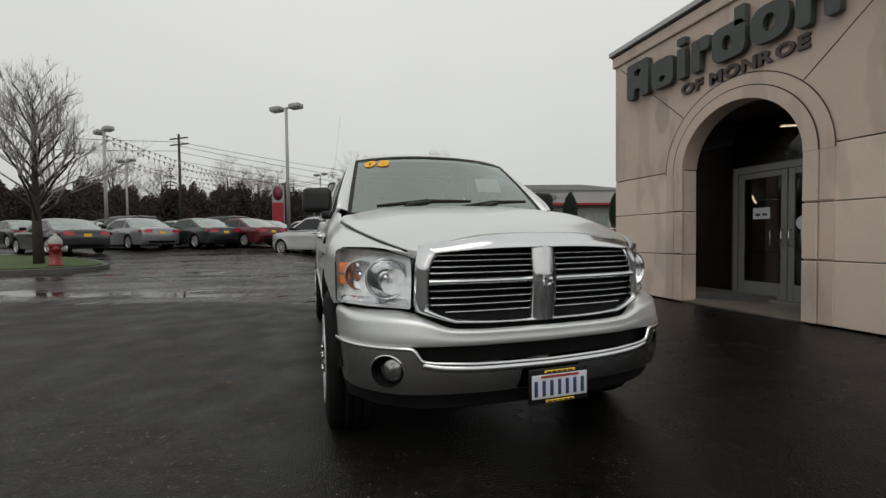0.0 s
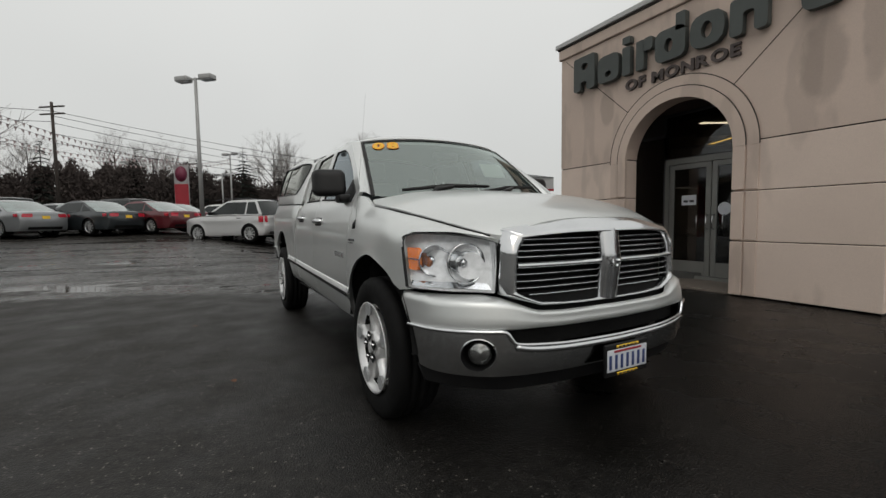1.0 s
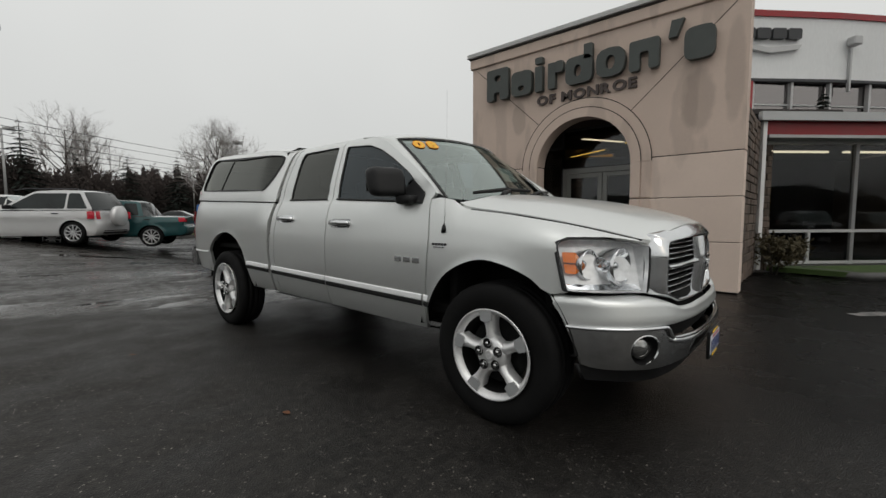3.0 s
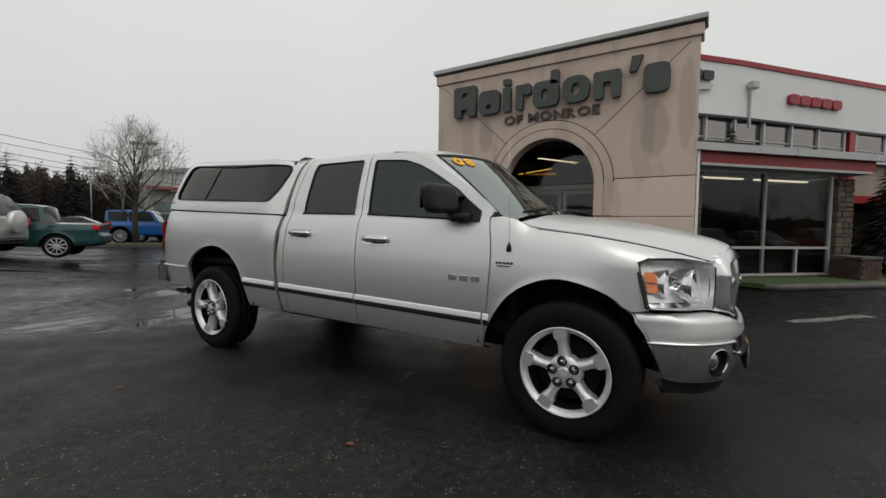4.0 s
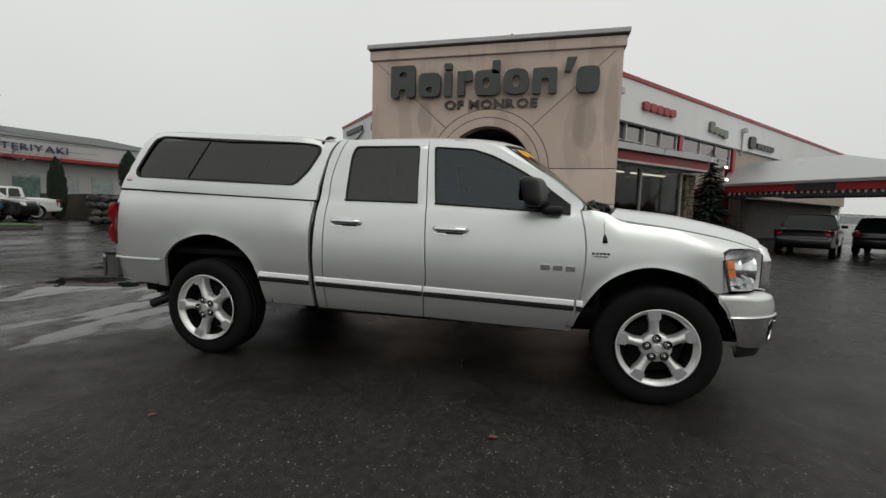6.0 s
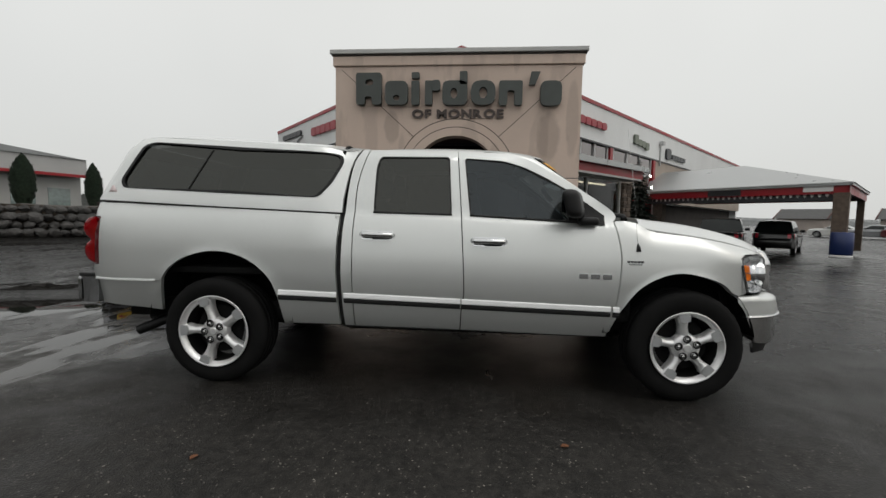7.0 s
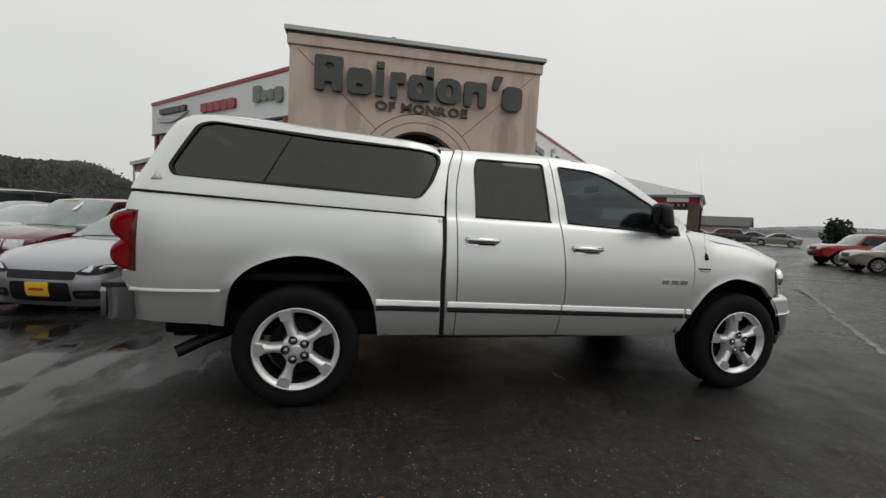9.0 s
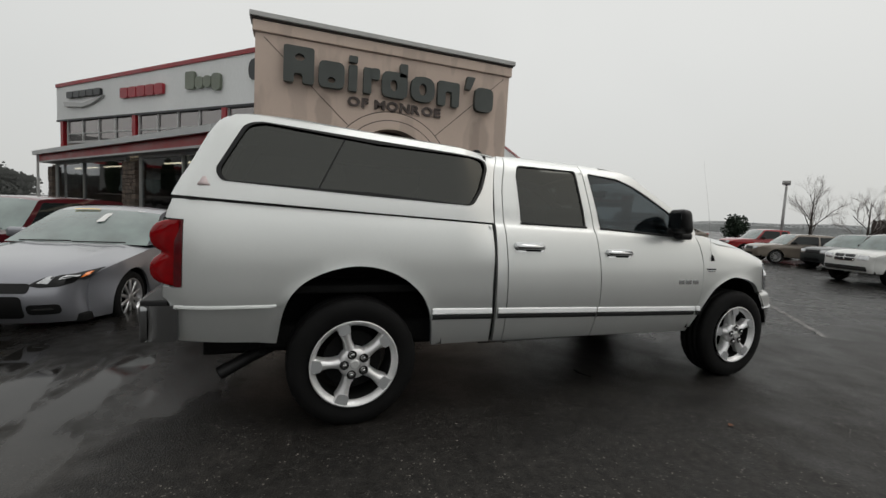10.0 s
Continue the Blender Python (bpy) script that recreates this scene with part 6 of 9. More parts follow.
KERB = pmat("kerb_concrete", (0.075, 0.073, 0.07), 0.6, 0, var=0.25, scale=3, grain=0.1)
BRICK = pmat("planter_brick", (0.075, 0.045, 0.036), 0.85, 0, var=0.15, scale=5, object_random=0.3)

building = thing("dealership", Matrix.Identity(4), "two-storey dealership with white upper band and red trim", "building")


BEND = 8.7
BENDP, BENDD, BENDN = RIGHT @ Vector((BEND, 3.68, 0)), Vector((math.cos(radians(-41.1)), math.sin(radians(-41.1)), 0)), Vector((-math.sin(radians(-41.1)), math.cos(radians(-41.1)), 0))


def place(frame_m, s, y, z):
    """A point of a wing; past its bend the upper front of the right wing runs on at 41 degrees."""
    if frame_m is RIGHT and y > 3.3 and s > BEND:
        d = s - BEND
        p = BENDP + BENDD * d * (1.12 + 0.0075 * d) + BENDN * (y - 3.68)
        return Vector((p.x, p.y, z))
    return frame_m @ Vector((s, y, z))


def wing_box(frame_m, name, x0, x1, y0, y1, z0, z1, mat, parent=None, bevel=0.0, label=""):
    bm = box(x0, x1, y0, y1, z0, z1, bevel, seg=1)
    for v in bm.verts:
        if v.co.z > 6.85 and name in ("upper_wall", "roof_trim"):
            v.co.z += (0.024 if frame_m is LEFT else 0.012) * max(0.0, 18 - v.co.x)
        v.co = place(frame_m, *v.co)
    bmesh.ops.recalc_face_normals(bm, faces=bm.faces)
    return part(name, bm, mat, parent or building, label, smooth=False)


UP = 3.68
UPGLASS = glass("upper_window_glass", (0.30, 0.28, 0.28), ior=2.9, sheen=(1.0, 0.95, 0.94))


def wing(frame_m, side_name, upper_end, low_end, bays, cols, mull):
    for xa, xb in ((3.9, BEND), (BEND, upper_end)):
        wall = wing_box(frame_m, "upper_wall", xa, xb, UP, UP + 0.3, 5.25, 6.88, BAND, label="white upper wall band")
        wing_box(frame_m, "roof_trim", xa, xb, UP - 0.05, UP + 0.35, 6.88, 7.05, REDTRIM, wall, label="red roof edge trim")
        wing_box(frame_m, "band_drip", xa, xb, UP - 0.03, UP + 0.3, 5.17, 5.25, DARKBAR, wall)
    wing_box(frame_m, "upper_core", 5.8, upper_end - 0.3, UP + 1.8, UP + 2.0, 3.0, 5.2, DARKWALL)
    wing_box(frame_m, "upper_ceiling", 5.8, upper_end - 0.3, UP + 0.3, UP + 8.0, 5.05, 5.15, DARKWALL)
    wing_box(frame_m, "upper_roof", 5.8, upper_end, UP + 0.3, UP + 9.0, 6.75, 6.85, METALROOF)
    wing_box(frame_m, "end_wall", upper_end - 0.3, upper_end, UP + 0.3, UP + 9.0, 0.0, 6.95, BAND)
    # window strip
    for x0, x1 in bays:
        w = wing_box(frame_m, "window", x0, x1, UP + 0.10, UP + 0.115, 4.15, 5.17, UPGLASS)
        n = max(1, round((x1 - x0) / mull))
        for i in range(n + 1):
            x = x0 + (x1 - x0) * i / n
            wing_box(frame_m, "mullion", x - 0.035, x + 0.035, UP + 0.04, UP + 0.16, 4.15, 5.17, FRAME, w)
        wing_box(frame_m, "window_sill", x0, x1, UP + 0.02, UP + 0.2, 4.05, 4.15, FRAME, w)
        wing_box(frame_m, "transom", x0, x1, UP + 0.05, UP + 0.15, 4.50, 4.54, FRAME, w)
    for x in cols:
        wing_box(frame_m, "column", x - 0.13, x + 0.13, UP - 0.03, UP + 0.3, 0.0, 5.17, REDTRIM, label="red steel column")
    wing_box(frame_m, "lower_wall", 3.9, upper_end, UP + 0.12, UP + 0.28, 2.6, 4.05, BEIGE)


wing(RIGHT, "right", 36.0, 8.4, [(6.2, 13.5), (14.05, 18.4)], [6.0, 13.76, 18.7], 1.25)
wing(LEFT, "left", 22.4, 15.4, [(6.2, 9.7), (10.05, 15.5), (15.95, 21.5)], [9.86, 15.77, 21.9], 1.42)
wing_box(RIGHT, "beige_panel", 18.95, 35.6, UP + 0.02, UP + 0.3, 2.6, 5.17, BEIGE)
wing_box(RIGHT, "lower_core", 9.0, 35.6, UP + 0.8, UP + 1.0, 0, 2.6, DARKWALL)
for x in (9.4, 10.8, 12.2, 15.0, 16.4):
    wing_box(RIGHT, "shop_window", x, x + 1.3, UP + 0.10, UP + 0.115, 0.35, 2.55, SHOPGLASS)
wing_box(RIGHT, "low_beam", 8.6, 18.7, UP - 0.08, UP + 0.12, 2.45, 2.75, REDTRIM)
wing_box(RIGHT, "ochre_wall", 9.2, 13.4, UP + 0.55, UP + 0.6, 0.3, 2.4, WARMWALL)

# low front storey with its lean-to roof
for frame_m, end in ((RIGHT, 8.35), (LOWLEFT, 18.5)):
    def ltroof(s, k, frame_m=frame_m):
        y = (-0.42, -0.42, UP, UP)[k]
        z = (3.13, 3.20, 3.78, 3.72)[k]
        return tuple(place(frame_m, *(s, y, z)))
    roof_ob = part("lean_to_roof", grid_bm(ltroof, np.linspace(3.0 if frame_m is RIGHT else 3.3, end + 0.35, 12).tolist(), [0, 1, 2, 3], close_v=True), METALROOF, building, "grey metal lean-to roof", smooth=False)
    for i in range(int((end - 3.4) / 0.6) + 1):
        s = 3.5 + i * 0.6
        part("roof_rib", tube([place(frame_m, *(s, -0.42, 3.21)), place(frame_m, *(s, UP, 3.79))], 0.018, 5), METALROOF, roof_ob)
    wing_box(frame_m, "gutter", 3.0 if frame_m is RIGHT else 3.3, end + 0.4, -0.52, -0.42, 3.08, 3.25, METALROOF)
    wing_box(frame_m, "fascia", 3.02 if frame_m is RIGHT else 3.3, end + 0.3, -0.36, -0.28, 2.83, 3.10, REDTRIM, label="red fascia board")
    wing_box(frame_m, "soffit", 3.3, end + 0.2, -0.36, 0.2, 2.77, 2.83, FRAME)
    wing_box(frame_m, "floor_slab", 0.2, end, 0.0, UP, -0.05, 0.14, KERB)
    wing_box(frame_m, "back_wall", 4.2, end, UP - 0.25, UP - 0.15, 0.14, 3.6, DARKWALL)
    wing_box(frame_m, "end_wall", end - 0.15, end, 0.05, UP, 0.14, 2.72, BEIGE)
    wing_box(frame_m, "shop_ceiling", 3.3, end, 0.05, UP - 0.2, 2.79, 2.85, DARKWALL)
# glazing of the right wing
for x0, x1 in ((3.62, 5.60), (5.60, 7.75)):
    w = wing_box(RIGHT, "shop_window", x0, x1, 0.05, 0.065, 0.86, 2.76, SHOPGLASS)
    for x in (x0, x1):
        wing_box(RIGHT, "mullion", x - 0.04, x + 0.04, 0.0, 0.12, 0.14, 2.77, FRAME, w)
    for z in (0.16, 0.84, 2.71):
        wing_box(RIGHT, "transom", x0, x1, -0.005, 0.115, z, z + 0.06, FRAME, w)
    wing_box(RIGHT, "low_pane", x0, x1, 0.05, 0.065, 0.2, 0.84, SHOPGLASS, w)
    wing_box(RIGHT, "mullion", (x0 + x1) / 2 - 0.03, (x0 + x1) / 2 + 0.03, 0.0, 0.12, 0.2, 0.84, FRAME, w)
    lamp = wing_box(RIGHT, "strip_lamp", x0 + 0.2, x1 - 0.2, 0.45, 0.53, 2.60, 2.64, STRIPGLOW, label="lit ceiling strip lamp")
wing_box(RIGHT, "poster", 4.1, 4.75, 1.2, 1.22, 1.2, 2.1, WARMWALL)
for x0, x1 in ((3.62, 6.4), (6.4, 9.25), (10.4, 14.45), (14.45, 17.85)):
    w = wing_box(LOWLEFT, "shop_window", x0, x1, 0.05, 0.065, 0.2, 2.71, SHOPGLASS)
    for x in (x0, x1):
        wing_box(LOWLEFT, "mullion", x - 0.045, x + 0.045, 0.0, 0.12, 0.14, 2.77, FRAME, w)
    wing_box(LOWLEFT, "transom", x0, x1, -0.005, 0.115, 2.69, 2.77, FRAME, w)
    wing_box(LOWLEFT, "strip_lamp", x0 + 0.3, x1 - 0.5, 0.5, 0.56, 2.56, 2.60, STRIPGLOW)
wing_box(RIGHT, "end_fascia", 2.98, 3.04, -0.30, UP, 2.74, 3.10, REDTRIM)
wing_box(RIGHT, "downpipe", 3.10, 3.18, -0.44, -0.36, 0.1, 3.1, WHITE, label="white downpipe")
wing_box(LOWLEFT, "downpipe", 18.55, 18.63, -0.45, -0.37, 0.1, 3.1, WHITE)


def stone_pier(frame_m, x0, x1, z1):
    core = wing_box(frame_m, "pier", x0 + 0.03, x1 - 0.03, -0.07, 0.35, 0.0, z1, MORTAR, label="stone-faced pier")
    z, row = 0.05, 0
    rnd = random.Random(round(x0 * 100))
    while z < z1 - 0.05:
        h = rnd.uniform(0.10, 0.17)
        x = x0
        while x < x1 - 0.04:
            w = min(rnd.uniform(0.16, 0.34), x1 - x)
            wing_box(frame_m, "stone", x + 0.008, x + w - 0.008, -0.10 - rnd.uniform(0, 0.025), 0.37, z + 0.007, min(z + h, z1) - 0.007, STONE, core, bevel=0.012)
            x += w
        z += h


for x0, x1 in ((3.22, 3.62), (7.80, 8.37)):
    stone_pier(RIGHT, x0, x1, 2.68)
for x0, x1 in ((9.30, 10.35), (17.9, 18.5)):
    stone_pier(LOWLEFT, x0, x1, 2.62)

# brand signs as plain shapes
CHR = pmat("sign_black", (0.03, 0.032, 0.035), 0.4, 0.2)
REDSIGN = pmat("sign_red", (0.30, 0.012, 0.024), 0.4, 0)
GREENSIGN = pmat("sign_olive", (0.16, 0.18, 0.14), 0.45, 0.1)


def shape_sign(frame_m, label, blocks, mat, wingmark=None):
    s = thing("brand_sign", Matrix.Identity(4), label, "sign")
    for x0, x1, z0, z1, r in blocks:
        bm = extrude_outline(round_poly([(x0, z0), (x1, z0), (x1, z1), (x0, z1)], r, 3), 0.12, lambda a, b, d: tuple(place(frame_m, *(a, UP - 0.14 + d, b))))
        part("sign_block", bm, mat, s, smooth=False)
    if wingmark:
        x0, x1, z0, z1 = wingmark
        pts = [(x0, z1 - 0.1), (x0 + 0.3 * (x1 - x0), z0 + 0.2 * (z1 - z0)), (x0 + 0.55 * (x1 - x0), z0), (x1 - 0.1, z0 + 0.25 * (z1 - z0)), (x1, z1 - 0.2), (x0 + 0.5 * (x1 - x0), z0 + 0.35 * (z1 - z0))]
        part("sign_wing", extrude_outline(pts, 0.1, lambda a, b, d: tuple(place(frame_m, a, UP - 0.12 + d, b))), FRAME, s, smooth=False)
    return s


def row_of(x0, x1, z0, z1, n, r):
    w = (x1 - x0) / n
    return [(x0 + i * w + 0.03, x0 + (i + 1) * w - 0.03, z0, z1, r) for i in range(n)]


shape_sign(RIGHT, "row of red sign blocks on the white band", row_of(10.65, 13.05, 5.90, 6.24, 5, 0.10), REDSIGN)
shape_sign(RIGHT, "olive grey rounded sign blocks on the white band", [(16.0, 16.4, 5.75, 6.28, 0.1), (16.42, 16.85, 5.72, 6.08, 0.15), (16.87, 17.28, 5.70, 6.06, 0.15), (17.3, 17.7, 5.60, 6.04, 0.12)], GREENSIGN)
shape_sign(RIGHT, "black shield and bar sign on the white band", [(20.1, 20.75, 5.45, 6.15, 0.2)] + row_of(20.9, 23.0, 5.55, 5.85, 5, 0.05), CHR)
shape_sign(RIGHT, "black winged bar sign on the white band", row_of(5.6, 7.5, 6.35, 6.65, 4, 0.06), CHR, (5.4, 7.5, 5.95, 6.4))
shape_sign(LEFT, "black winged bar sign on the white band", row_of(18.2, 21.2, 6.25, 6.55, 5, 0.06), CHR, (18.0, 21.5, 5.75, 6.3))
shape_sign(LEFT, "row of red sign blocks on the white band", row_of(13.5, 16.65, 5.95, 6.40, 5, 0.10), REDSIGN)
shape_sign(LEFT, "olive grey rounded sign blocks on the white band", [(11.5, 12.05, 6.0, 6.70, 0.1), (10.97, 11.45, 6.0, 6.45, 0.17), (10.5, 10.95, 6.0, 6.45, 0.17), (9.97, 10.45, 5.85, 6.5, 0.14)], GREENSIGN)
shape_sign(LEFT, "black and white round sign on the white band", [(7.6, 8.4, 6.05, 6.85, 0.35)], CHR)

# wall lamps on the band and floods on the low roof
for frame_m, x in ((RIGHT, 9.07), (RIGHT, 19.36)):
    lamp = thing("wall_lamp", Matrix.Identity(4), "grey wall flood lamp on a conduit", "lamp", "wall lamps")
    wing_box(frame_m, "lamp_head", x - 0.13, x + 0.13, UP - 0.28, UP - 0.03, 6.2, 6.45, FRAME, lamp, 0.03)
    wing_box(frame_m, "conduit", x - 0.025, x + 0.025, UP - 0.09, UP - 0.005, 4.9, 6.15, FRAME, lamp)
for x, y, z in ((9.5, 3.0, 4.02), (12.9, 3.0, 3.92), (15.9, 2.6, 3.65), (15.2, 2.2, 3.0)):
    lamp = thing("flood_lamp", Matrix.Identity(4), "lit flood lamp on a short bracket", "lamp", "flood lamps")
    wing_box(RIGHT, "lamp_head", x - 0.12, x + 0.12, y, y + 0.2, z, z + 0.13, FRAME, lamp, 0.03)
    wing_box(RIGHT, "lamp_face", x - 0.10, x + 0.10, y - 0.012, y - 0.002, z + 0.02, z + 0.11, SPOTGLOW, lamp)
    wing_box(RIGHT, "bracket", x - 0.02, x + 0.02, y + 0.08, y + 0.12, z - 0.35, z, FRAME, lamp)

# ---- porch behind the arch: doors, side glass, ceiling, warm light ----
porch_floor = tagged(part("porch_floor", extrude_outline([(5.93, 2.6), (5.93, 7.2), (6.99, 7.2), (6.99, 2.6)], 0.05, lambda a, b, d: (a, b, 0.03 - d)),
                          pmat("porch_paving", (0.15, 0.125, 0.105), 0.5, 0, var=0.15, scale=3, grain=0.1), None, smooth=False), "worn paving of the entrance porch", "floor", kind="structure")
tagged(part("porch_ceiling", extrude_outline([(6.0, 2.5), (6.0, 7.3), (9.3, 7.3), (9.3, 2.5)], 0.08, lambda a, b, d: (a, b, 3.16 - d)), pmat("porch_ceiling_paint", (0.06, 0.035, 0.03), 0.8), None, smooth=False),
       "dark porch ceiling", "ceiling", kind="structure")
DOORFRAME = pmat("door_aluminium", (0.24, 0.24, 0.228), 0.45, 0.4, var=0.06)
DX = 6.95


def pbox(name, y0, y1, z0, z1, mat, parent, x0=DX, x1=DX + 0.05, bevel=0.0, label=""):
    return part(name, box(x0, x1, y0, y1, z0, z1, bevel, seg=1), mat, parent, label, smooth=False)


PORCHGLASS = glass("porch_glass", (0.46, 0.46, 0.45), ior=1.55)
door = thing("entrance_door", Matrix.Identity(4), "double glass door in a grey aluminium frame", "door")
for y0, y1, hinge in ((4.862, 5.640, 1), (4.075, 4.852, -1)):
    leaf = pbox("door_glass", y0 + 0.09, y1 - 0.09, 0.34, 2.02, PORCHGLASS, door, DX + 0.02, DX + 0.028)
    for a, b in ((y0, y0 + 0.095), (y1 - 0.095, y1)):
        pbox("door_stile", a, b, 0.09, 2.11, DOORFRAME, leaf, bevel=0.005)
    for z0, z1 in ((0.09, 0.34), (2.02, 2.11)):
        pbox("door_rail", y0 + 0.095, y1 - 0.095, z0, z1, DOORFRAME, leaf, bevel=0.005)
    hy_ = y0 + 0.05 if hinge > 0 else y1 - 0.05
    hz_ = hy_ + 0.17 * hinge
    part("door_handle", tube([(DX, hy_, 0.93), (DX - 0.06, hy_, 0.94), (DX - 0.06, hy_, 1.17), (DX, hy_, 1.18)], 0.013, 8), CHROME, leaf)
    part("door_handle", tube([(DX, hz_, 0.93), (DX - 0.05, hz_, 0.94), (DX - 0.05, hz_, 1.17), (DX, hz_, 1.18)], 0.009, 8), CHROME, leaf)
    if hinge > 0:
        note = pbox("notice", 5.13, 5.40, 1.36, 1.54, PLATEW, leaf, DX + 0.012, DX + 0.017)
        pbox("notice_bar", 5.17, 5.25, 1.41, 1.45, DARKBAR, leaf, DX + 0.009, DX + 0.0115)
        pbox("notice_bar", 5.28, 5.36, 1.41, 1.45, DARKBAR, leaf, DX + 0.009, DX + 0.0115)
    else:
        part("round_sticker", extrude_outline([(0.11 * math.cos(k * math.pi / 10), 0.11 * math.sin(k * math.pi / 10)) for k in range(20)], 0.004, lambda a, b, d: (DX + 0.012 + d, 4.64 + a, 1.28 + b)), PLATEW, leaf, smooth=False)
pbox("door_header", 4.0, 5.72, 2.12, 2.22, DOORFRAME, door, DX - 0.01, DX + 0.07)
for y in (4.025, 5.685):
    pbox("jamb", y - 0.04, y + 0.04, 0.06, 2.12, DOORFRAME, door, DX - 0.01, DX + 0.07)
pbox("threshold", 3.98, 5.73, 0.03, 0.085, DOORFRAME, door, DX - 0.06, DX + 0.09)
glazing = thing("porch_glazing", Matrix.Identity(4), "dark glazed screen round the entrance doors", "window")
for y0, y1, z0, z1 in ((5.76, 6.55, 0.12, 2.66), (3.10, 3.95, 0.12, 2.66), (4.0, 5.72, 2.24, 3.02)):
    pane = pbox("pane", y0, y1, z0, z1, PORCHGLASS, glazing, DX + 0.02, DX + 0.028)
    for a, b in ((y0 - 0.04, y0), (y1, y1 + 0.04)):
        pbox("pane_frame", a, b, z0, z1, DARKBAR, pane, DX - 0.005, DX + 0.05)
    for a, b in ((z0 - 0.05, z0), (z1, z1 + 0.05)):
        pbox("pane_frame", y0 - 0.04, y1 + 0.04, a, b, DARKBAR, pane, DX - 0.005, DX + 0.05)
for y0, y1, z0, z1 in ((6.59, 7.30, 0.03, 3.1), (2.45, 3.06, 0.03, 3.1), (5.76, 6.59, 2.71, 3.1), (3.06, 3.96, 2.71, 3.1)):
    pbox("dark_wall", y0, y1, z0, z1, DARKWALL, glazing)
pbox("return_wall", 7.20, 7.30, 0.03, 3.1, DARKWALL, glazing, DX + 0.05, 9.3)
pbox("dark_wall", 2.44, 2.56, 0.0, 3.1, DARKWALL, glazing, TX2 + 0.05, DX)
stone_return = pbox("return_wall", 2.47, 2.57, 0.0, 3.1, MORTAR, glazing, TX2 + 0.02, 9.22, label="stone-faced return wall")
srnd = random.Random(77)
sz = 0.02
while sz < 3.05:
    sh, sx = srnd.uniform(0.11, 0.18), TX2 + 0.03
    while sx < 9.15:
        sw = min(srnd.uniform(0.18, 0.46), 9.2 - sx)
        pbox("stone", 2.44 - srnd.uniform(0, 0.02), 2.48, sz + 0.007, sz + sh - 0.007, STONE, stone_return, sx + 0.007, sx + sw - 0.007, 0.01)
        sx += sw
    sz += sh
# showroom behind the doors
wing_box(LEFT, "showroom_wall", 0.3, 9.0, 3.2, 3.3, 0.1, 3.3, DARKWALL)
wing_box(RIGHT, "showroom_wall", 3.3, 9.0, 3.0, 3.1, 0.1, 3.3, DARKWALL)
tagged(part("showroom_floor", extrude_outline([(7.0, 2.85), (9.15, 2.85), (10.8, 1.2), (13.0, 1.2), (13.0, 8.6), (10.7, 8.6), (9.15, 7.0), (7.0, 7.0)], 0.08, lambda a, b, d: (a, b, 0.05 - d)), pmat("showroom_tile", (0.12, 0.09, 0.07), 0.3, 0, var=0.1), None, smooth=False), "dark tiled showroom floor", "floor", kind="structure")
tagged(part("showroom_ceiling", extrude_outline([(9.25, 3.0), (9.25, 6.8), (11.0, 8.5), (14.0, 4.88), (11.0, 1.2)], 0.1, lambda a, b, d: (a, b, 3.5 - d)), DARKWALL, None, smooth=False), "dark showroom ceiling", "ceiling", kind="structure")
for x, y, z, a, half_l, mat in ((8.75, 5.55, 3.06, -28, 0.62, STRIPGLOW), (13.0, 7.6, 2.98, 92, 0.62, STRIPGLOW), (9.6, 5.2, 3.16, 25, 0.6, ROOMGLOW), (11.4, 7.1, 3.18, 60, 0.8, ROOMGLOW)):
    lamp = thing("ceiling_lamp", pose(x, y, z, 0, 0, a), "lit amber strip lamp under the showroom ceiling", "lamp", "showroom lamps")
    part("lamp_body", box(-half_l - 0.02, half_l + 0.02, -0.06, 0.06, 0.015, 0.06, 0.01), FRAME, lamp, smooth=False)
    part("lamp_tube", box(-half_l, half_l, -0.045, 0.045, 0.0, 0.014, 0.004), mat, lamp, smooth=False)
    part("lamp_hanger", tube([(0, 0, 0.05), (0, 0, 0.3)], 0.008, 6), FRAME, lamp)
# amber wall patch lit by the lamps: its light put in as glow
wall_glow = thing("lit_panel", pose(13.3, 7.6, 3.16, 0, 0, 0), "amber lit panel on the showroom wall", "lamp", "showroom lamps")
part("panel_frame", box(0.0, 0.06, -0.66, 0.66, -0.20, 0.24, 0.01), FRAME, wall_glow, smooth=False)
part("panel_face", box(-0.015, 0.0, -0.62, 0.62, -0.17, 0.21, 0.004), AMBERPANEL, wall_glow, smooth=False)

# planter strip in front of the right wing
lawn = part("lawn", extrude_outline([(3.6, -0.10), (8.6, -0.10), (8.9, -1.25), (4.4, -1.25)], 0.10, lambda a, b, d: tuple(place(RIGHT, *(a, b, 0.13 - d)))), GRASS, None, smooth=False)
tagged(lawn, "short wet lawn strip beside the wall", "lawn", kind="structure")
kerb = part("kerb", tube([RIGHT @ Vector(p) for p in ((4.2, -0.3, 0.06), (4.4, -1.3, 0.06), (6.5, -1.34, 0.06), (8.9, -1.3, 0.06), (9.3, -0.6, 0.06), (9.3, 1.0, 0.06))], 0.085, 8), KERB, None)
tagged(kerb, "rounded concrete kerb round the lawn", "kerb", kind="structure")
planter = thing("brick_planter", RIGHT @ pose(7.85, -0.55, 0) @ Matrix.Diagonal((0.70, 0.70, 1, 1)), "low red-brown brick planter with a concrete cap", "planter")
part("planter_core", box(-0.43, 0.43, -0.43, 0.43, 0.0, 0.60), MORTAR, planter, smooth=False)
part("planter_cap", box(-0.50, 0.50, -0.50, 0.50, 0.62, 0.69, 0.015), KERB, planter, smooth=False)
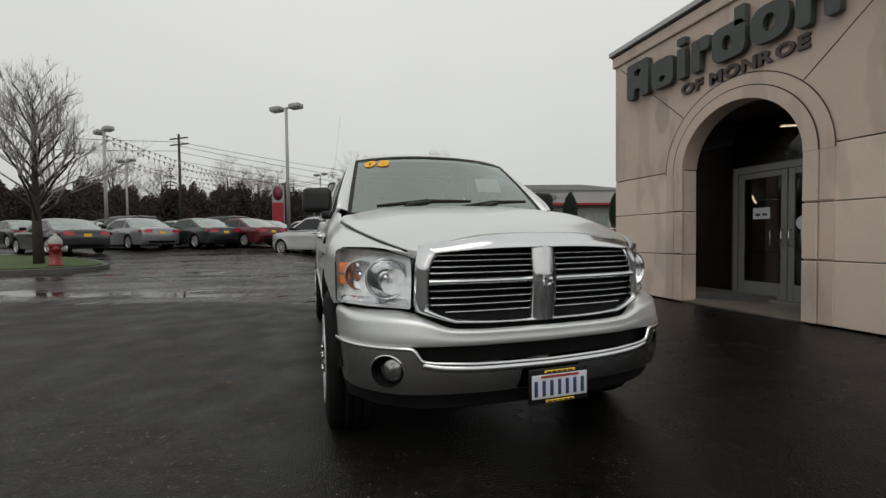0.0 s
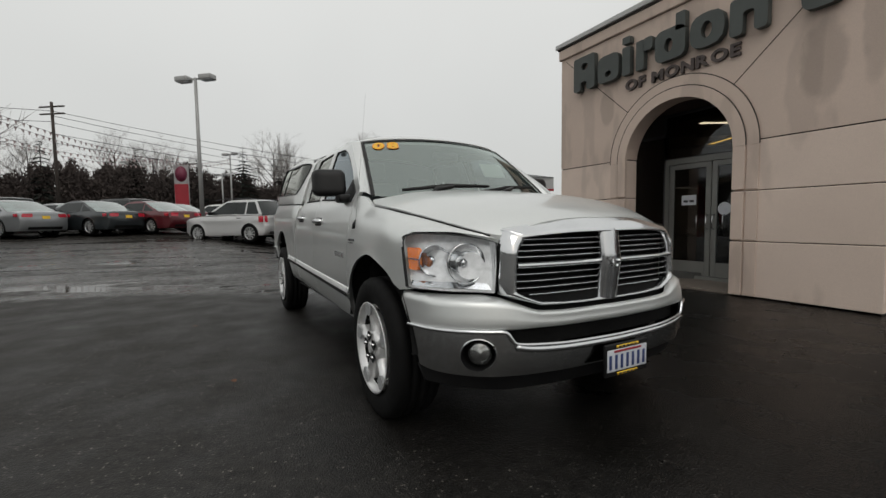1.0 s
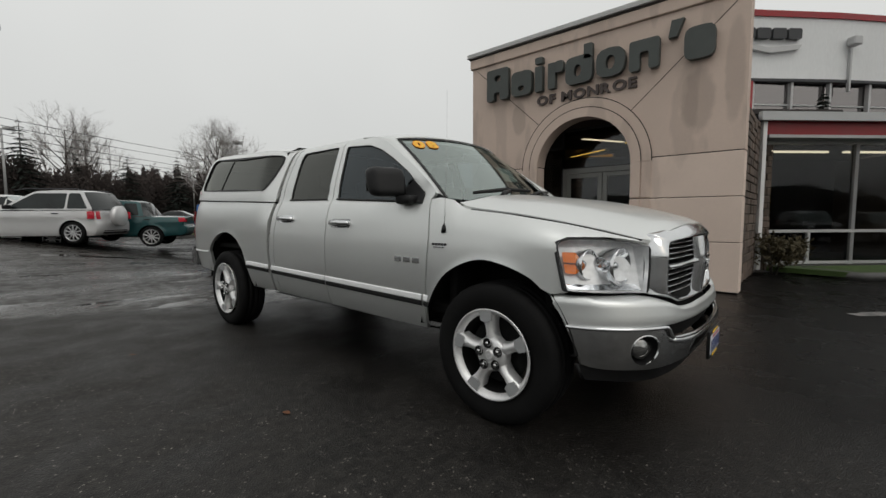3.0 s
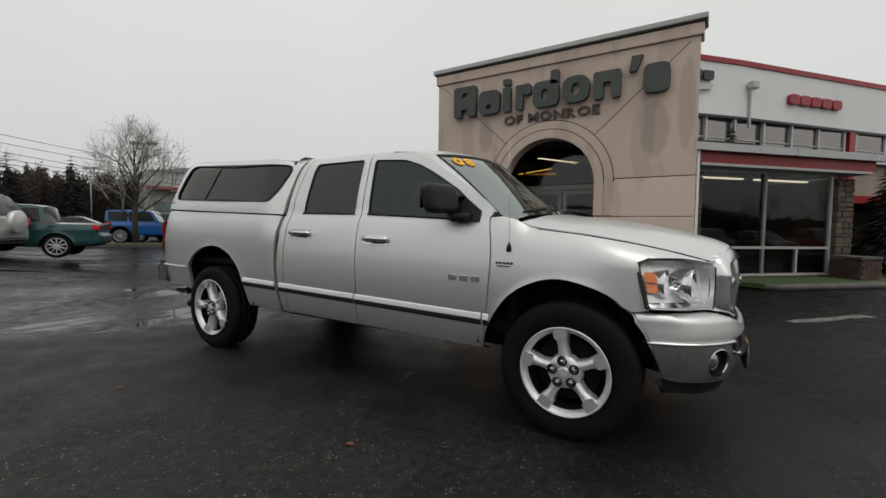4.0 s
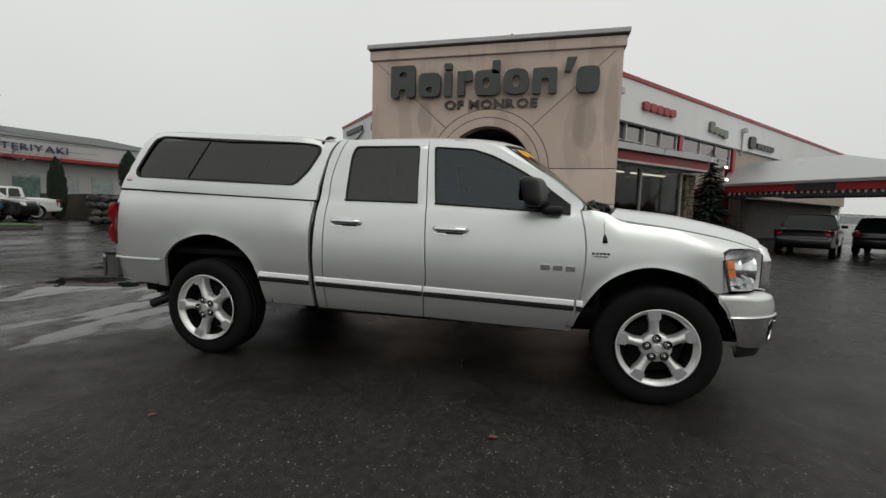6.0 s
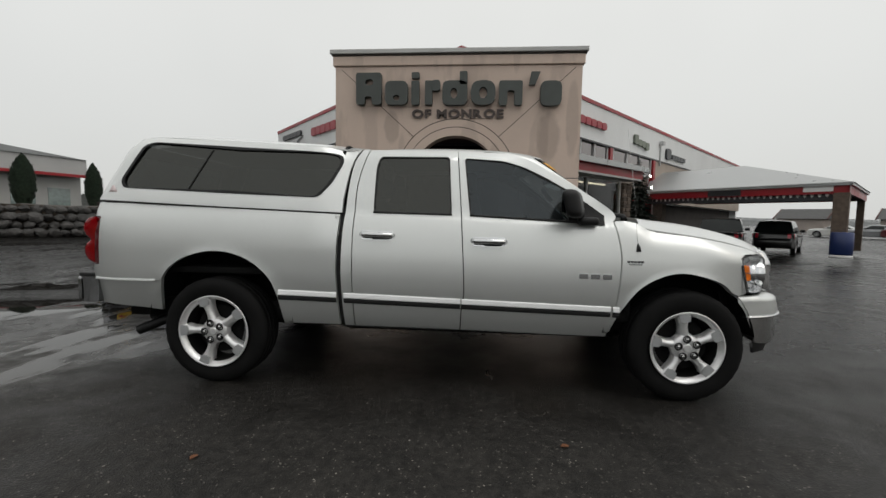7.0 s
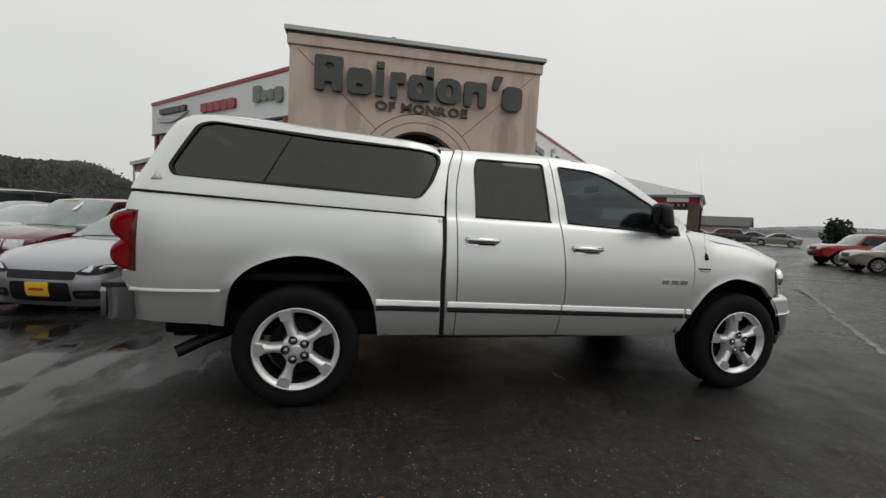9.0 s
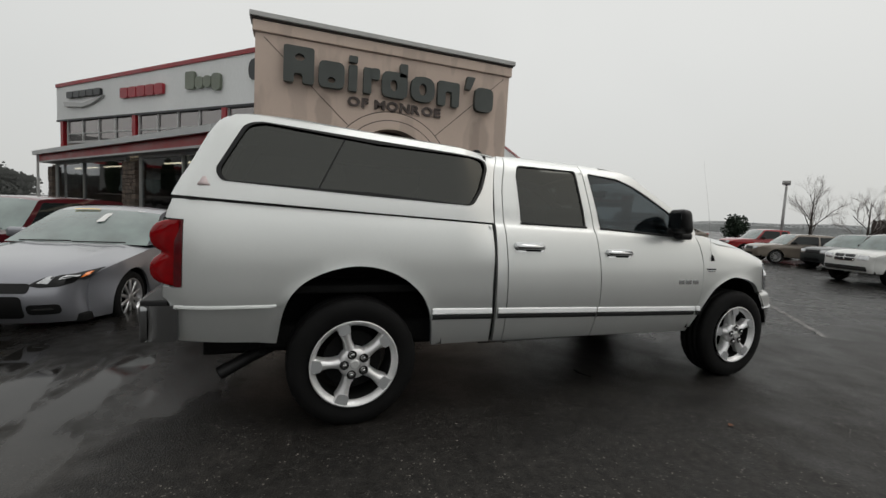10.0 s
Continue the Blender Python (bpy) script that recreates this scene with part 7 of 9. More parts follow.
brick_me = mesh_of(box(-0.105, 0.105, -0.03, 0.03, -0.031, 0.031, 0.005, seg=1), "brick", False)
for r in range(8):
    for k in range(4):
        for sx, sy, rot in ((0, -1, 0), (0, 1, 0), (-1, 0, 90), (1, 0, 90)):
            off = -0.345 + k * 0.23 + (0.06 if r % 2 else -0.02)
            ob = part("brick", brick_me, BRICK, planter)
            ob.matrix_local = pose(off if sx == 0 else sx * 0.445, sy * 0.445 if sx == 0 else off, 0.04 + r * 0.075, 0, 0, rot)

# ---- drive-through canopy ----
canopy = thing("drive_through_canopy", Matrix.Identity(4), "service canopy with red fascia, white fringe and metal hip roof", "canopy")
E1, E0 = Vector((15.3, -10.45, 0)), Vector((22.4, -5.3, 0))
ex = (E0 - E1).normalized()
ey = Vector((0.72, -0.69, 0)).normalized()
LC, WC = (E0 - E1).length, 8.0
CP = lambda a, b, z: tuple(E1 + ex * a + ey * b + Vector((0, 0, z)))


def cbox(name, a0, a1, b0, b1, z0, z1, mat, label=""):
    tmp = box(0, 1, 0, 1, 0, 1)
    for v in tmp.verts:
        v.co = Vector(CP(a0 + (a1 - a0) * v.co.x, b0 + (b1 - b0) * v.co.y, z0 + (z1 - z0) * v.co.z))
    bmesh.ops.recalc_face_normals(tmp, faces=tmp.faces)
    return part(name, tmp, mat, canopy, label, smooth=False)


cbox("fascia", 0, LC, 0, 0.1, 2.62, 2.98, REDTRIM, "red fascia board")
cbox("fascia", 0, 0.1, 0, WC, 2.62, 2.98, REDTRIM, "red fascia board")
cbox("fascia", 0, LC, WC - 0.1, WC, 2.62, 2.98, REDTRIM, "red fascia board")
cbox("gutter", -0.08, LC, -0.1, 0.0, 2.95, 3.08, METALROOF)
cbox("gutter", -0.1, 0.0, -0.1, WC + 0.1, 2.95, 3.08, METALROOF)
cbox("canopy_ceiling", 0.1, LC, 0.1, WC - 0.1, 2.66, 2.72, pmat("canopy_ceiling_paint", (0.07, 0.055, 0.05), 0.8))
cbox("sign_panel", 0.5, 1.5, -0.03, -0.005, 2.72, 2.94, WHITE)
cbox("sign_panel", 3.9, 5.4, -0.03, -0.005, 2.66, 2.96, CHR)
bm = bmesh.new()
vs = [bm.verts.new(CP(*p)) for p in ((-0.15, -0.15, 3.05), (LC, -0.15, 3.05), (LC, WC + 0.15, 3.05), (-0.15, WC + 0.15, 3.05), (LC * 0.55, WC / 2, 4.55), (LC + 1.5, WC / 2, 4.55))]
for f in ((0, 1, 5, 4), (0, 4, 3), (3, 4, 5, 2)):
    bm.faces.new([vs[i] for i in f])
part("canopy_roof", bm, METALROOF, canopy, "grey metal hip roof", smooth=False)
cbox("valance", 0.12, LC, 0.13, 0.16, 2.36, 2.64, DARKBAR, "dark scalloped valance")
for i in range(34):
    a = 0.12 + i * (LC - 0.3) / 34
    bm = extrude_outline([(0.02, 0), (0.15, 0), (0.13, -0.09), (0.085, -0.14), (0.04, -0.09)], 0.008, lambda p, q, d, a=a: CP(a + p, 0.115 + d, 2.62 + q))
    part("fringe_flag", bm, WHITE, canopy, smooth=False)
for a, b, half in ((0.24, 0.24, 0.25), (0.18, WC - 0.3, 0.15), (LC - 0.6, 0.5, 0.28)):
    cbox("canopy_post", a - half, a + half, b - half, b + half, 0, 2.66, STONE, "stone-faced canopy post")
cbox("post_side", 0.1, 0.2, WC - 0.35, WC - 0.25, 0, 2.7, REDTRIM)
barrel = thing("rubbish_barrel", pose(CP(0.1, -0.15, 0)[0], CP(0.1, -0.15, 0)[1], 0), "dark blue barrel with a white foot band", "barrel")
part("barrel_body", lathe([(0.12, 0.001), (0.12, 0.34), (0.14, 0.36), (0.6, 0.37), (1.02, 0.36), (1.05, 0.33), (1.04, 0.001)], 24, "z"), pmat("barrel_blue", (0.015, 0.03, 0.11), 0.4), barrel)
part("barrel_band", lathe([(0.0, 0.001), (0.0, 0.36), (0.12, 0.365), (0.13, 0.34)], 24, "z"), WHITE, barrel)

# ---- parked cars: nose to -y, ground at z 0 ----
# pale teal base: the sky's reflection on windscreens put into the colour
CAR_GLASS = pmat("car_glass", (0.12, 0.165, 0.155), 0.05, 0, var=0.35, scale=2, spec=0.95, coat=0.8)
SIDE_GLASS = pmat("car_side_glass", (0.014, 0.018, 0.018), 0.05, 0, var=0.3, scale=2, spec=0.36)
RIMC = pmat("car_rim", (0.55, 0.55, 0.56), 0.3, 0.8, var=0.08, scale=9)
HEADC = pmat("car_head_lamp", (0.55, 0.56, 0.57), 0.12, 0.6, var=0.25, scale=18, coat=1.0)
TAILC = pmat("car_tail_lamp", (0.50, 0.010, 0.03), 0.2, 0, var=0.2, scale=18, coat=1.0)


def paint(name, c, metal=0.35):
    return pmat(name, c, 0.35, metal, var=0.04, scale=1.5, grain=0.05, gscale=300, coat=1.0)


PAINTS = {"grey": paint("paint_dark_grey", (0.045, 0.05, 0.05)), "silver": paint("paint_silver", (0.30, 0.31, 0.32), 0.5), "blue": paint("paint_dark_blue", (0.026, 0.032, 0.036)),
          "maroon": paint("paint_maroon", (0.10, 0.005, 0.011)), "white": paint("paint_white", (0.66, 0.66, 0.64), 0.0), "teal": paint("paint_teal", (0.006, 0.060, 0.064)),
          "bright": paint("paint_bright_blue", (0.01, 0.12, 0.42), 0.1), "black": paint("paint_black", (0.012, 0.012, 0.013)), "red": paint("paint_red", (0.33, 0.012, 0.016), 0.15),
          "beige": paint("paint_beige", (0.26, 0.22, 0.18)), "rav": paint("paint_pale_silver", (0.60, 0.60, 0.60), 0.4), "dart": paint("paint_warm_silver", (0.30, 0.305, 0.335), 0.6)}

_tyre = mesh_of(lathe([(-0.5, 0.70), (-0.62, 0.74), (-0.66, 0.84), (-0.58, 0.97), (-0.4, 1.0), (0.4, 1.0), (0.58, 0.97), (0.66, 0.84), (0.5, 0.70)], 32), "car_tyre")
_tyre.materials.append(RUBBER)
_bm = lathe([(-0.60, 0.74), (-0.64, 0.72), (-0.56, 0.68), (-0.30, 0.64), (0.4, 0.66)], 32)
for _k in range(10):
    _a = 2 * math.pi * _k / 10
    _t = bmesh.new()
    box(-0.56, -0.42, -0.055, 0.055, 0.10, 0.70, 0.02, _t, 1, m=Matrix.Rotation(_a, 4, "X"))
    join(_bm, _t)
join(_bm, lathe([(-0.60, 0.001), (-0.60, 0.12), (-0.54, 0.17), (-0.40, 0.18)], 16))
_rim = mesh_of(_bm, "car_rim")
_rim.materials.append(RIMC)
_bm = lathe([(-0.25, 0.68), (-0.20, 0.001)], 24)
_disc = mesh_of(_bm, "car_wheel_back")
_disc.materials.append(UNDER)


def car(name, label, category, x, y, heading, color, kind="sedan", L=4.7, W=1.84, H=1.46, base=2.75, wr=0.33, front_over=0.95, group="", card=True, hood_z=0.90, belt=0.95, sill=0.22,
        glass_front=None, detail=1, grille="bar", bow=0.22, rake=0.0):
    col = PAINTS[color]
    body_top = belt
    y0 = -L / 2
    ax_f, ax_r = y0 + front_over, y0 + front_over + base
    hw = W / 2
    m = pose(x, y, gz(x, y), 0, 0, heading + 90)
    ob = thing(name, m, label, category, group)
    if kind == "sedan":
        cowl, ws_top, rf_end, rw_base = ax_f + 0.52, ax_f + 1.35, ax_r - 0.55, ax_r + 0.42
    elif kind == "suv":
        cowl, ws_top, rf_end, rw_base = ax_f + 0.45 - 0.3 * rake, ax_f + 1.12 + rake, -y0 - 0.55, -y0 - 0.16
    elif kind == "jeep":
        cowl, ws_top, rf_end, rw_base = ax_f + 0.72, ax_f + 1.12, -y0 - 0.16, -y0 - 0.06
    else:
        cowl, ws_top, rf_end, rw_base = ax_f + 0.62, ax_f + 1.20, ax_f + 2.55, ax_f + 2.72
    nose = [(y0 + 0.10, sill), (y0 + 0.03, sill + 0.12), (y0, sill + 0.26), (y0 + 0.03, hood_z - 0.24), (y0 + 0.12, hood_z - 0.10), (y0 + 0.40, hood_z - 0.01), (y0 + 0.85, hood_z + 0.05), (cowl, belt + 0.02)]
    if kind == "sedan":
        tailp = [(rw_base, belt + 0.06), (-y0 - 0.25, belt + 0.05), (-y0 - 0.06, belt + 0.0), (-y0 - 0.03, belt - 0.15), (-y0, sill + 0.38), (-y0 - 0.04, sill + 0.15), (-y0 - 0.14, sill)]
    elif kind in ("suv", "jeep"):
        tailp = [(rw_base, belt + 0.03), (-y0 - 0.10, belt - 0.05), (-y0 - 0.06, sill + 0.5), (-y0, sill + 0.36), (-y0 - 0.02, sill + 0.12), (-y0 - 0.14, sill)]
    else:
        tailp = [(rw_base + 0.02, belt + 0.02), (-y0 - 0.10, belt + 0.0), (-y0 - 0.08, belt - 0.1), (-y0 - 0.08, sill + 0.4), (-y0, sill + 0.36), (-y0, sill + 0.16), (-y0 - 0.1, sill + 0.05)]
    pf, pt = spline(nose, 3), spline(tailp, 3)

    def plan(u):
        a = max(0.0, 1 - (u - y0) / 0.9)
        b = max(0.0, 1 - (-y0 - u) / 0.8)
        return bow * a * a - 0.13 * b * b

    def turn(s):
        # rounded corners in plan
        return 1 - math.sqrt(max(0.0, 1 - min(1.0, s) ** 3))

    def unplan(u):
        v = u
        for _ in range(10):
            v = 0.5 * v + 0.5 * (u - plan(v))
        return v

    def half(u, z):
        t = max(0.0, (z - belt * 0.80) / (belt * 0.28))
        lo = max(0.0, (sill + 0.16 - z) / 0.2)
        end = 0.17 * max(0.0, 1 - (u - y0) / 0.85) ** 2 + 0.12 * max(0.0, 1 - (-y0 - u) / 0.8) ** 2
        shoulder = 0.018 * math.exp(-((z - belt * 0.80) / 0.07) ** 2)
        return hw * (1 - 0.055 * min(t, 1.3) ** 2 - 0.05 * lo * lo) - end + shoulder

    def skin(pt_, a):
        u, z = pt_
        s = abs(a)
        crown = 0.055 if z > hood_z - 0.12 else 0.0
        return (a * half(u, z), u + plan(u) * turn(s), z - crown * s ** 2.4 + 0.012 * math.exp(-((s - 0.62) / 0.10) ** 2) * (1 if crown else 0))
    aa = [-1, -0.99, -0.97, -0.93, -0.87, -0.8, -0.7, -0.62, -0.5, -0.4, -0.2, 0, 0.2, 0.4, 0.5, 0.62, 0.7, 0.8, 0.87, 0.93, 0.97, 0.99, 1]
    part("bonnet", grid_bm(lambda p, a: skin(p, a), pf, aa), col, ob)
    part("boot" if kind == "sedan" else "tailgate", grid_bm(lambda p, a: skin(p, a), pt, aa), col, ob)
    # flank with real wheel openings
    R = wr * 1.16
    ef, er = [skin(p, 1)[1:] for p in pf], [skin(p, 1)[1:] for p in pt]
    arc_f = [(ax_f - R * math.cos(t), max(sill, wr + R * math.sin(t))) for t in np.linspace(-0.35, math.pi + 0.35, 15).tolist()]
    arc_r = [(ax_r - R * math.cos(t), max(sill, wr + R * math.sin(t))) for t in np.linspace(-0.35, math.pi + 0.35, 15).tolist()]
    flank = ef + er + arc_r[::-1] + arc_f[::-1]

    def flankfn(u, z):
        # undo the plan curve so that the edge meets the bonnet
        lipb = 0.016 * (math.exp(-((math.hypot(u - ax_f, z - wr) - R) / 0.04) ** 2) + math.exp(-((math.hypot(u - ax_r, z - wr) - R) / 0.04) ** 2))
        return (half(unplan(u), z) + (lipb if z < belt * 0.85 else 0), u, z)
    fl = mesh_of(panel(flank, flankfn, (-1, 0, 0), step=0.085, flange=0.03), "flank")
    part("flank", fl, col, ob)
    part("flank", mirrored(fl, "flank"), col, ob)
    part("underbody", box(-hw * 0.86, hw * 0.86, y0 + 0.25, -y0 - 0.25, sill - 0.02, sill + 0.08, 0.02), UNDER, ob)
    for s in (-1, 1):
        for ax in (ax_f, ax_r):
            bm = grid_bm(lambda a, k: (s * (hw - 0.03 - 0.32 * k), ax + R * math.cos(a), max(wr + R * math.sin(a), sill - 0.02)), np.linspace(-0.4, math.pi + 0.4, 14).tolist(), [0, 1])
            grid_bm(lambda a, k: (s * (hw - 0.35), ax + R * k * math.cos(a), max(wr + R * k * math.sin(a), sill - 0.02)), np.linspace(-0.4, math.pi + 0.4, 14).tolist(), [0.02, 1], bm)
            part("wheel_house", bm, UNDER, ob)
            wheel = part("wheel", _tyre, None, ob)
            wheel.matrix_local = pose(s * (hw - 0.115), ax, wr, 0, 0, 0 if s < 0 else 180) @ Matrix.Diagonal((0.17, wr, wr, 1))
            part("rim", _rim, None, wheel)
            part("wheel_back", _disc, None, wheel)
    if kind == "jeep":
        for s in (-1, 1):
            for ax in (ax_f, ax_r):
                part("fender_flare", grid_bm(lambda a, k: (s * (hw - 0.06 + (0.0, 0.16, 0.16, 0.0)[k]), ax + (R + (0.0, 0.0, 0.06, 0.07)[k]) * math.cos(a), wr + (R + (0.0, 0.0, 0.06, 0.07)[k]) * math.sin(a)), np.linspace(0.1, math.pi - 0.1, 12).tolist(), [0, 1, 2, 3]), PLASTIC, ob, "black fender flare")
    # greenhouse
    gw0, gw1 = hw * 0.915, hw * {"pickup": 0.76, "jeep": 0.86}.get(kind, 0.70)
    zr = H
    side_pts = [(cowl, belt), (ws_top - 0.10, zr - 0.10), (ws_top + 0.12, zr - 0.045), ((ws_top + rf_end) / 2, zr - 0.02), (rf_end - 0.1, zr - 0.045), (rf_end + 0.06, zr - 0.10), (rw_base, belt)]

    def gh(u, z):
        t = (z - belt) / (zr - belt)
        return (gw0 + (gw1 - gw0) * (0.75 * t + 0.25 * t * t), u, z)
    sp = spline(side_pts[0:2], 2) + spline(side_pts[1:6], 3)[1:] + [side_pts[6]]
    me = mesh_of(panel(sp, gh, (-1, 0, 0), step=0.12, flange=0.0), "cabin_side")
    part("cabin_side", me, col, ob)
    part("cabin_side", mirrored(me, "cabin_side"), col, ob)

    def across(p, a, lift=0.0, bow=0.05):
        u, z = p
        w = gh(u, z)[0]
        front = -1 if u < (ws_top + rf_end) / 2 else 1
        slope = 1.0 - max(0.0, min(1.0, (z - belt) / (zr - belt) - 0.55) / 0.45)
        return (a * w, u + front * bow * 1.6 * (1 - abs(a) ** 2) * slope, z + (1 - abs(a) ** 2.2) * (0.035 if slope < 0.5 else 0.012) + lift)
    i1 = next(i for i, p in enumerate(sp) if p[1] >= zr - 0.085)
    i2 = max(i for i, p in enumerate(sp) if p[1] >= zr - 0.085)
    part("roof", grid_bm(lambda p, a: across(p, a), sp[i1:i2 + 1], aa), col, ob)
    part("windscreen", grid_bm(lambda p, a: across(p, a), sp[:i1 + 1], aa), CAR_GLASS, ob)
    part("rear_window", grid_bm(lambda p, a: across(p, a), sp[i2:], aa), CAR_GLASS if kind == "sedan" else SIDE_GLASS, ob)
    if detail > 1:
        for a0, a1, k0, k1, mat in ((-0.66, -0.16, 0.68, 0.90, YELLOW2), (0.02, 0.14, 0.42, 0.64, WHITE), (0.55, 0.70, 0.80, 0.90, WHITE)):
            scr = sp[:i1 + 1]

            def at_screen(a, k, scr=scr):
                f = k * (len(scr) - 1)
                i = min(len(scr) - 2, int(f))
                p = (scr[i][0] + (scr[i + 1][0] - scr[i][0]) * (f - i), scr[i][1] + (scr[i + 1][1] - scr[i][1]) * (f - i))
                q = across(p, a)
                return (q[0], q[1] - 0.012, q[2] + 0.012)
            part("screen_sticker", panel(round_poly([(a0, k0), (a1, k0 + 0.02), (a1, k1), (a0, k1 - 0.03)], 0.03, 3), at_screen, (0, 1, -0.5), step=0.08, flange=0), mat, ob, "yellow price strip on the windscreen" if mat is YELLOW2 else "")
        for a0, a1 in ((-0.75, -0.02), (0.0, 0.72)):
            part("wiper", tube([tuple(Vector(across(sp[0], a0 + (a1 - a0) * i / 5)) + Vector((0, -0.02, 0.018 + 0.012 * i / 5))) for i in range(6)], 0.009, 5), PLASTIC, ob)
    # side windows, inset from the outline
    zb, zt = belt + 0.035, zr - 0.115
    fa, ra = (lambda z: cowl + (ws_top - 0.1 - cowl) * (z - belt) / (zr - 0.1 - belt) + 0.10), (lambda z: rw_base + (rf_end + 0.06 - rw_base) * (z - belt) / (zr - 0.1 - belt) - 0.12)
    mid = ws_top + 0.98 if kind != "pickup" else (ws_top + rf_end) / 2 + 0.2
    wins = [[(fa(zb) + 0.05, zb), (mid - 0.04, zb), (mid - 0.02, zt), (fa(zt) + 0.02, zt)], [(mid + 0.04, zb), (ra(zb) - (0.12 if kind == "sedan" else 0.02), zb), (ra(zt), zt), (mid + 0.04, zt)]]
    for wpts in wins:
        me = mesh_of(panel(round_poly(wpts, 0.05, 3), lambda u, z: (gh(u, z)[0] + 0.006, u, z), (-1, 0, 0), step=0.2, flange=0.006), "side_window")
        part("side_window", me, SIDE_GLASS, ob)
        part("side_window", mirrored(me, "side_window"), SIDE_GLASS, ob)
    for s in (-1, 1):
        part("door_mirror", box(s * (hw + 0.06) - 0.11, s * (hw + 0.06) + 0.11, cowl + 0.36, cowl + 0.48, belt + 0.02, belt + 0.16, 0.04), col if detail > 1 else PLASTIC, ob)
        for hu in (ws_top + 0.72, ws_top + 1.65):
            if hu < ax_r:
                part("door_handle", box(s * (half(hu, belt - 0.12) + 0.012) - 0.014, s * (half(hu, belt - 0.12) + 0.012) + 0.014, hu - 0.1, hu + 0.1, belt - 0.135, belt - 0.10, 0.01), BRIGHT if color in ("silver", "dart", "white") else PLASTIC, ob)

    def front_patch(nm, w0, w1, z0, z1, mat, out=0.008, r=0.04, slant=0.0, lab="", rear=False):
        """A patch that lies on the nose or the tail."""
        prof = sorted(((p[1], p[0]) for p in (pt if rear else pf) if p[1] < belt), key=lambda q: q[0])
        zs, us = [p[0] for p in prof], [p[1] for p in prof]

        def fn(w, z):
            u = float(np.interp(z, zs, us))
            a = max(-1.0, min(1.0, w / hw))
            return (a * half(u, z), u + plan(u) * turn(abs(a)) + (out if rear else -out), z)
        pts = round_poly([(w0, z0), (w1, z0 + slant), (w1, z1 + slant), (w0, z1)], r, 3)
        return part(nm, panel(pts, fn, (0, -1 if rear else 1, 0), step=0.06, flange=0.015), mat, ob, lab)
    hz = hood_z

    def skin_patch(nm, pts, mat, out=0.006, lab="", s=1, r=0.02):
        """A patch on the nose's skin: pts are (distance behind the nose, share of the half width)."""
        tip = min(range(len(pf)), key=lambda i: pf[i][0])
        us, zs = [p[0] for p in pf[tip:]], [p[1] for p in pf[tip:]]

        def fn(d, a):
            u = y0 + d
            z = float(np.interp(u, us, zs))
            p = Vector(skin((u, z), a))
            du = Vector(skin((u + 0.01, float(np.interp(u + 0.01, us, zs))), a)) - p
            da = Vector(skin((u, z), min(1.0, a + 0.01))) - Vector(skin((u, z), a - 0.01))
            n = da.cross(du)
            n = n.normalized() if n.length > 1e-9 else Vector((0, -1, 0))
            if n.y > 0.2 or n.z < -0.3:
                n = -n
            p = p + n * out
            return (s * p.x, p.y, p.z)
        return part(nm, panel(round_poly(pts, r, 3), fn, (0, 1, -0.3), step=0.03, flange=0.01), mat, ob, lab)
    for s in (-1, 1):
        a, b = sorted((s * hw * 0.50, s * hw * 0.86))
        if grille == "slim":
            skin_patch("head_lamp", [(0.035, 0.50), (0.028, 0.62), (0.030, 0.80), (0.045, 0.93), (0.16, 0.985), (0.40, 0.992), (0.30, 0.955), (0.17, 0.86), (0.085, 0.68)], PLASTIC, 0.008, "swept dark head lamp", s)
            skin_patch("lamp_lens", [(0.045, 0.58), (0.042, 0.70), (0.085, 0.735), (0.09, 0.70)], HEADC, 0.013, "", s, 0.008)
            skin_patch("lamp_lens", [(0.06, 0.78), (0.07, 0.88), (0.14, 0.92), (0.12, 0.80)], HEADC, 0.013, "", s, 0.008)
            skin_patch("turn_signal", [(0.10, 0.93), (0.16, 0.965), (0.24, 0.965), (0.19, 0.93)], AMBER, 0.013, "", s, 0.008)
            a2, b2 = sorted((s * hw * 0.50, s * hw * 0.84))
            front_patch("fog_recess", a2, b2, sill + 0.10, sill + 0.21, PLASTIC, 0.008, 0.05)
            front_patch("fog_bar", a2 + 0.06, b2 - 0.06, sill + 0.15, sill + 0.165, BRIGHT, 0.016, 0.005)
        else:
            front_patch("head_lamp", a, b, hz - 0.30, hz - 0.13, HEADC, 0.010, 0.04, 0, "clear head lamp")
        a, b = sorted((s * hw * 0.52, s * hw * 0.90))
        tz = (belt - 0.20, belt - 0.06) if kind == "sedan" else (sill + 0.52, belt - 0.04)
        if kind == "sedan":
            front_patch("tail_lamp", a, b, tz[0], tz[1], TAILC, 0.010, 0.03, 0, "red tail lamp", True)
        else:
            a, b = sorted((s * hw * 0.74, s * hw * 0.90))
            front_patch("tail_lamp", a, b, tz[0], tz[1], TAILC, 0.010, 0.03, 0, "red tail lamp", True)
        u_side = -y0 - 0.20
        part("tail_lamp", box(s * (half(u_side, tz[0] + 0.05) + 0.004) - 0.01, s * (half(u_side, tz[0] + 0.05) + 0.004) + 0.008, u_side - 0.12, u_side + 0.10, tz[0] + 0.01, tz[1] - 0.01, 0.006), TAILC, ob)
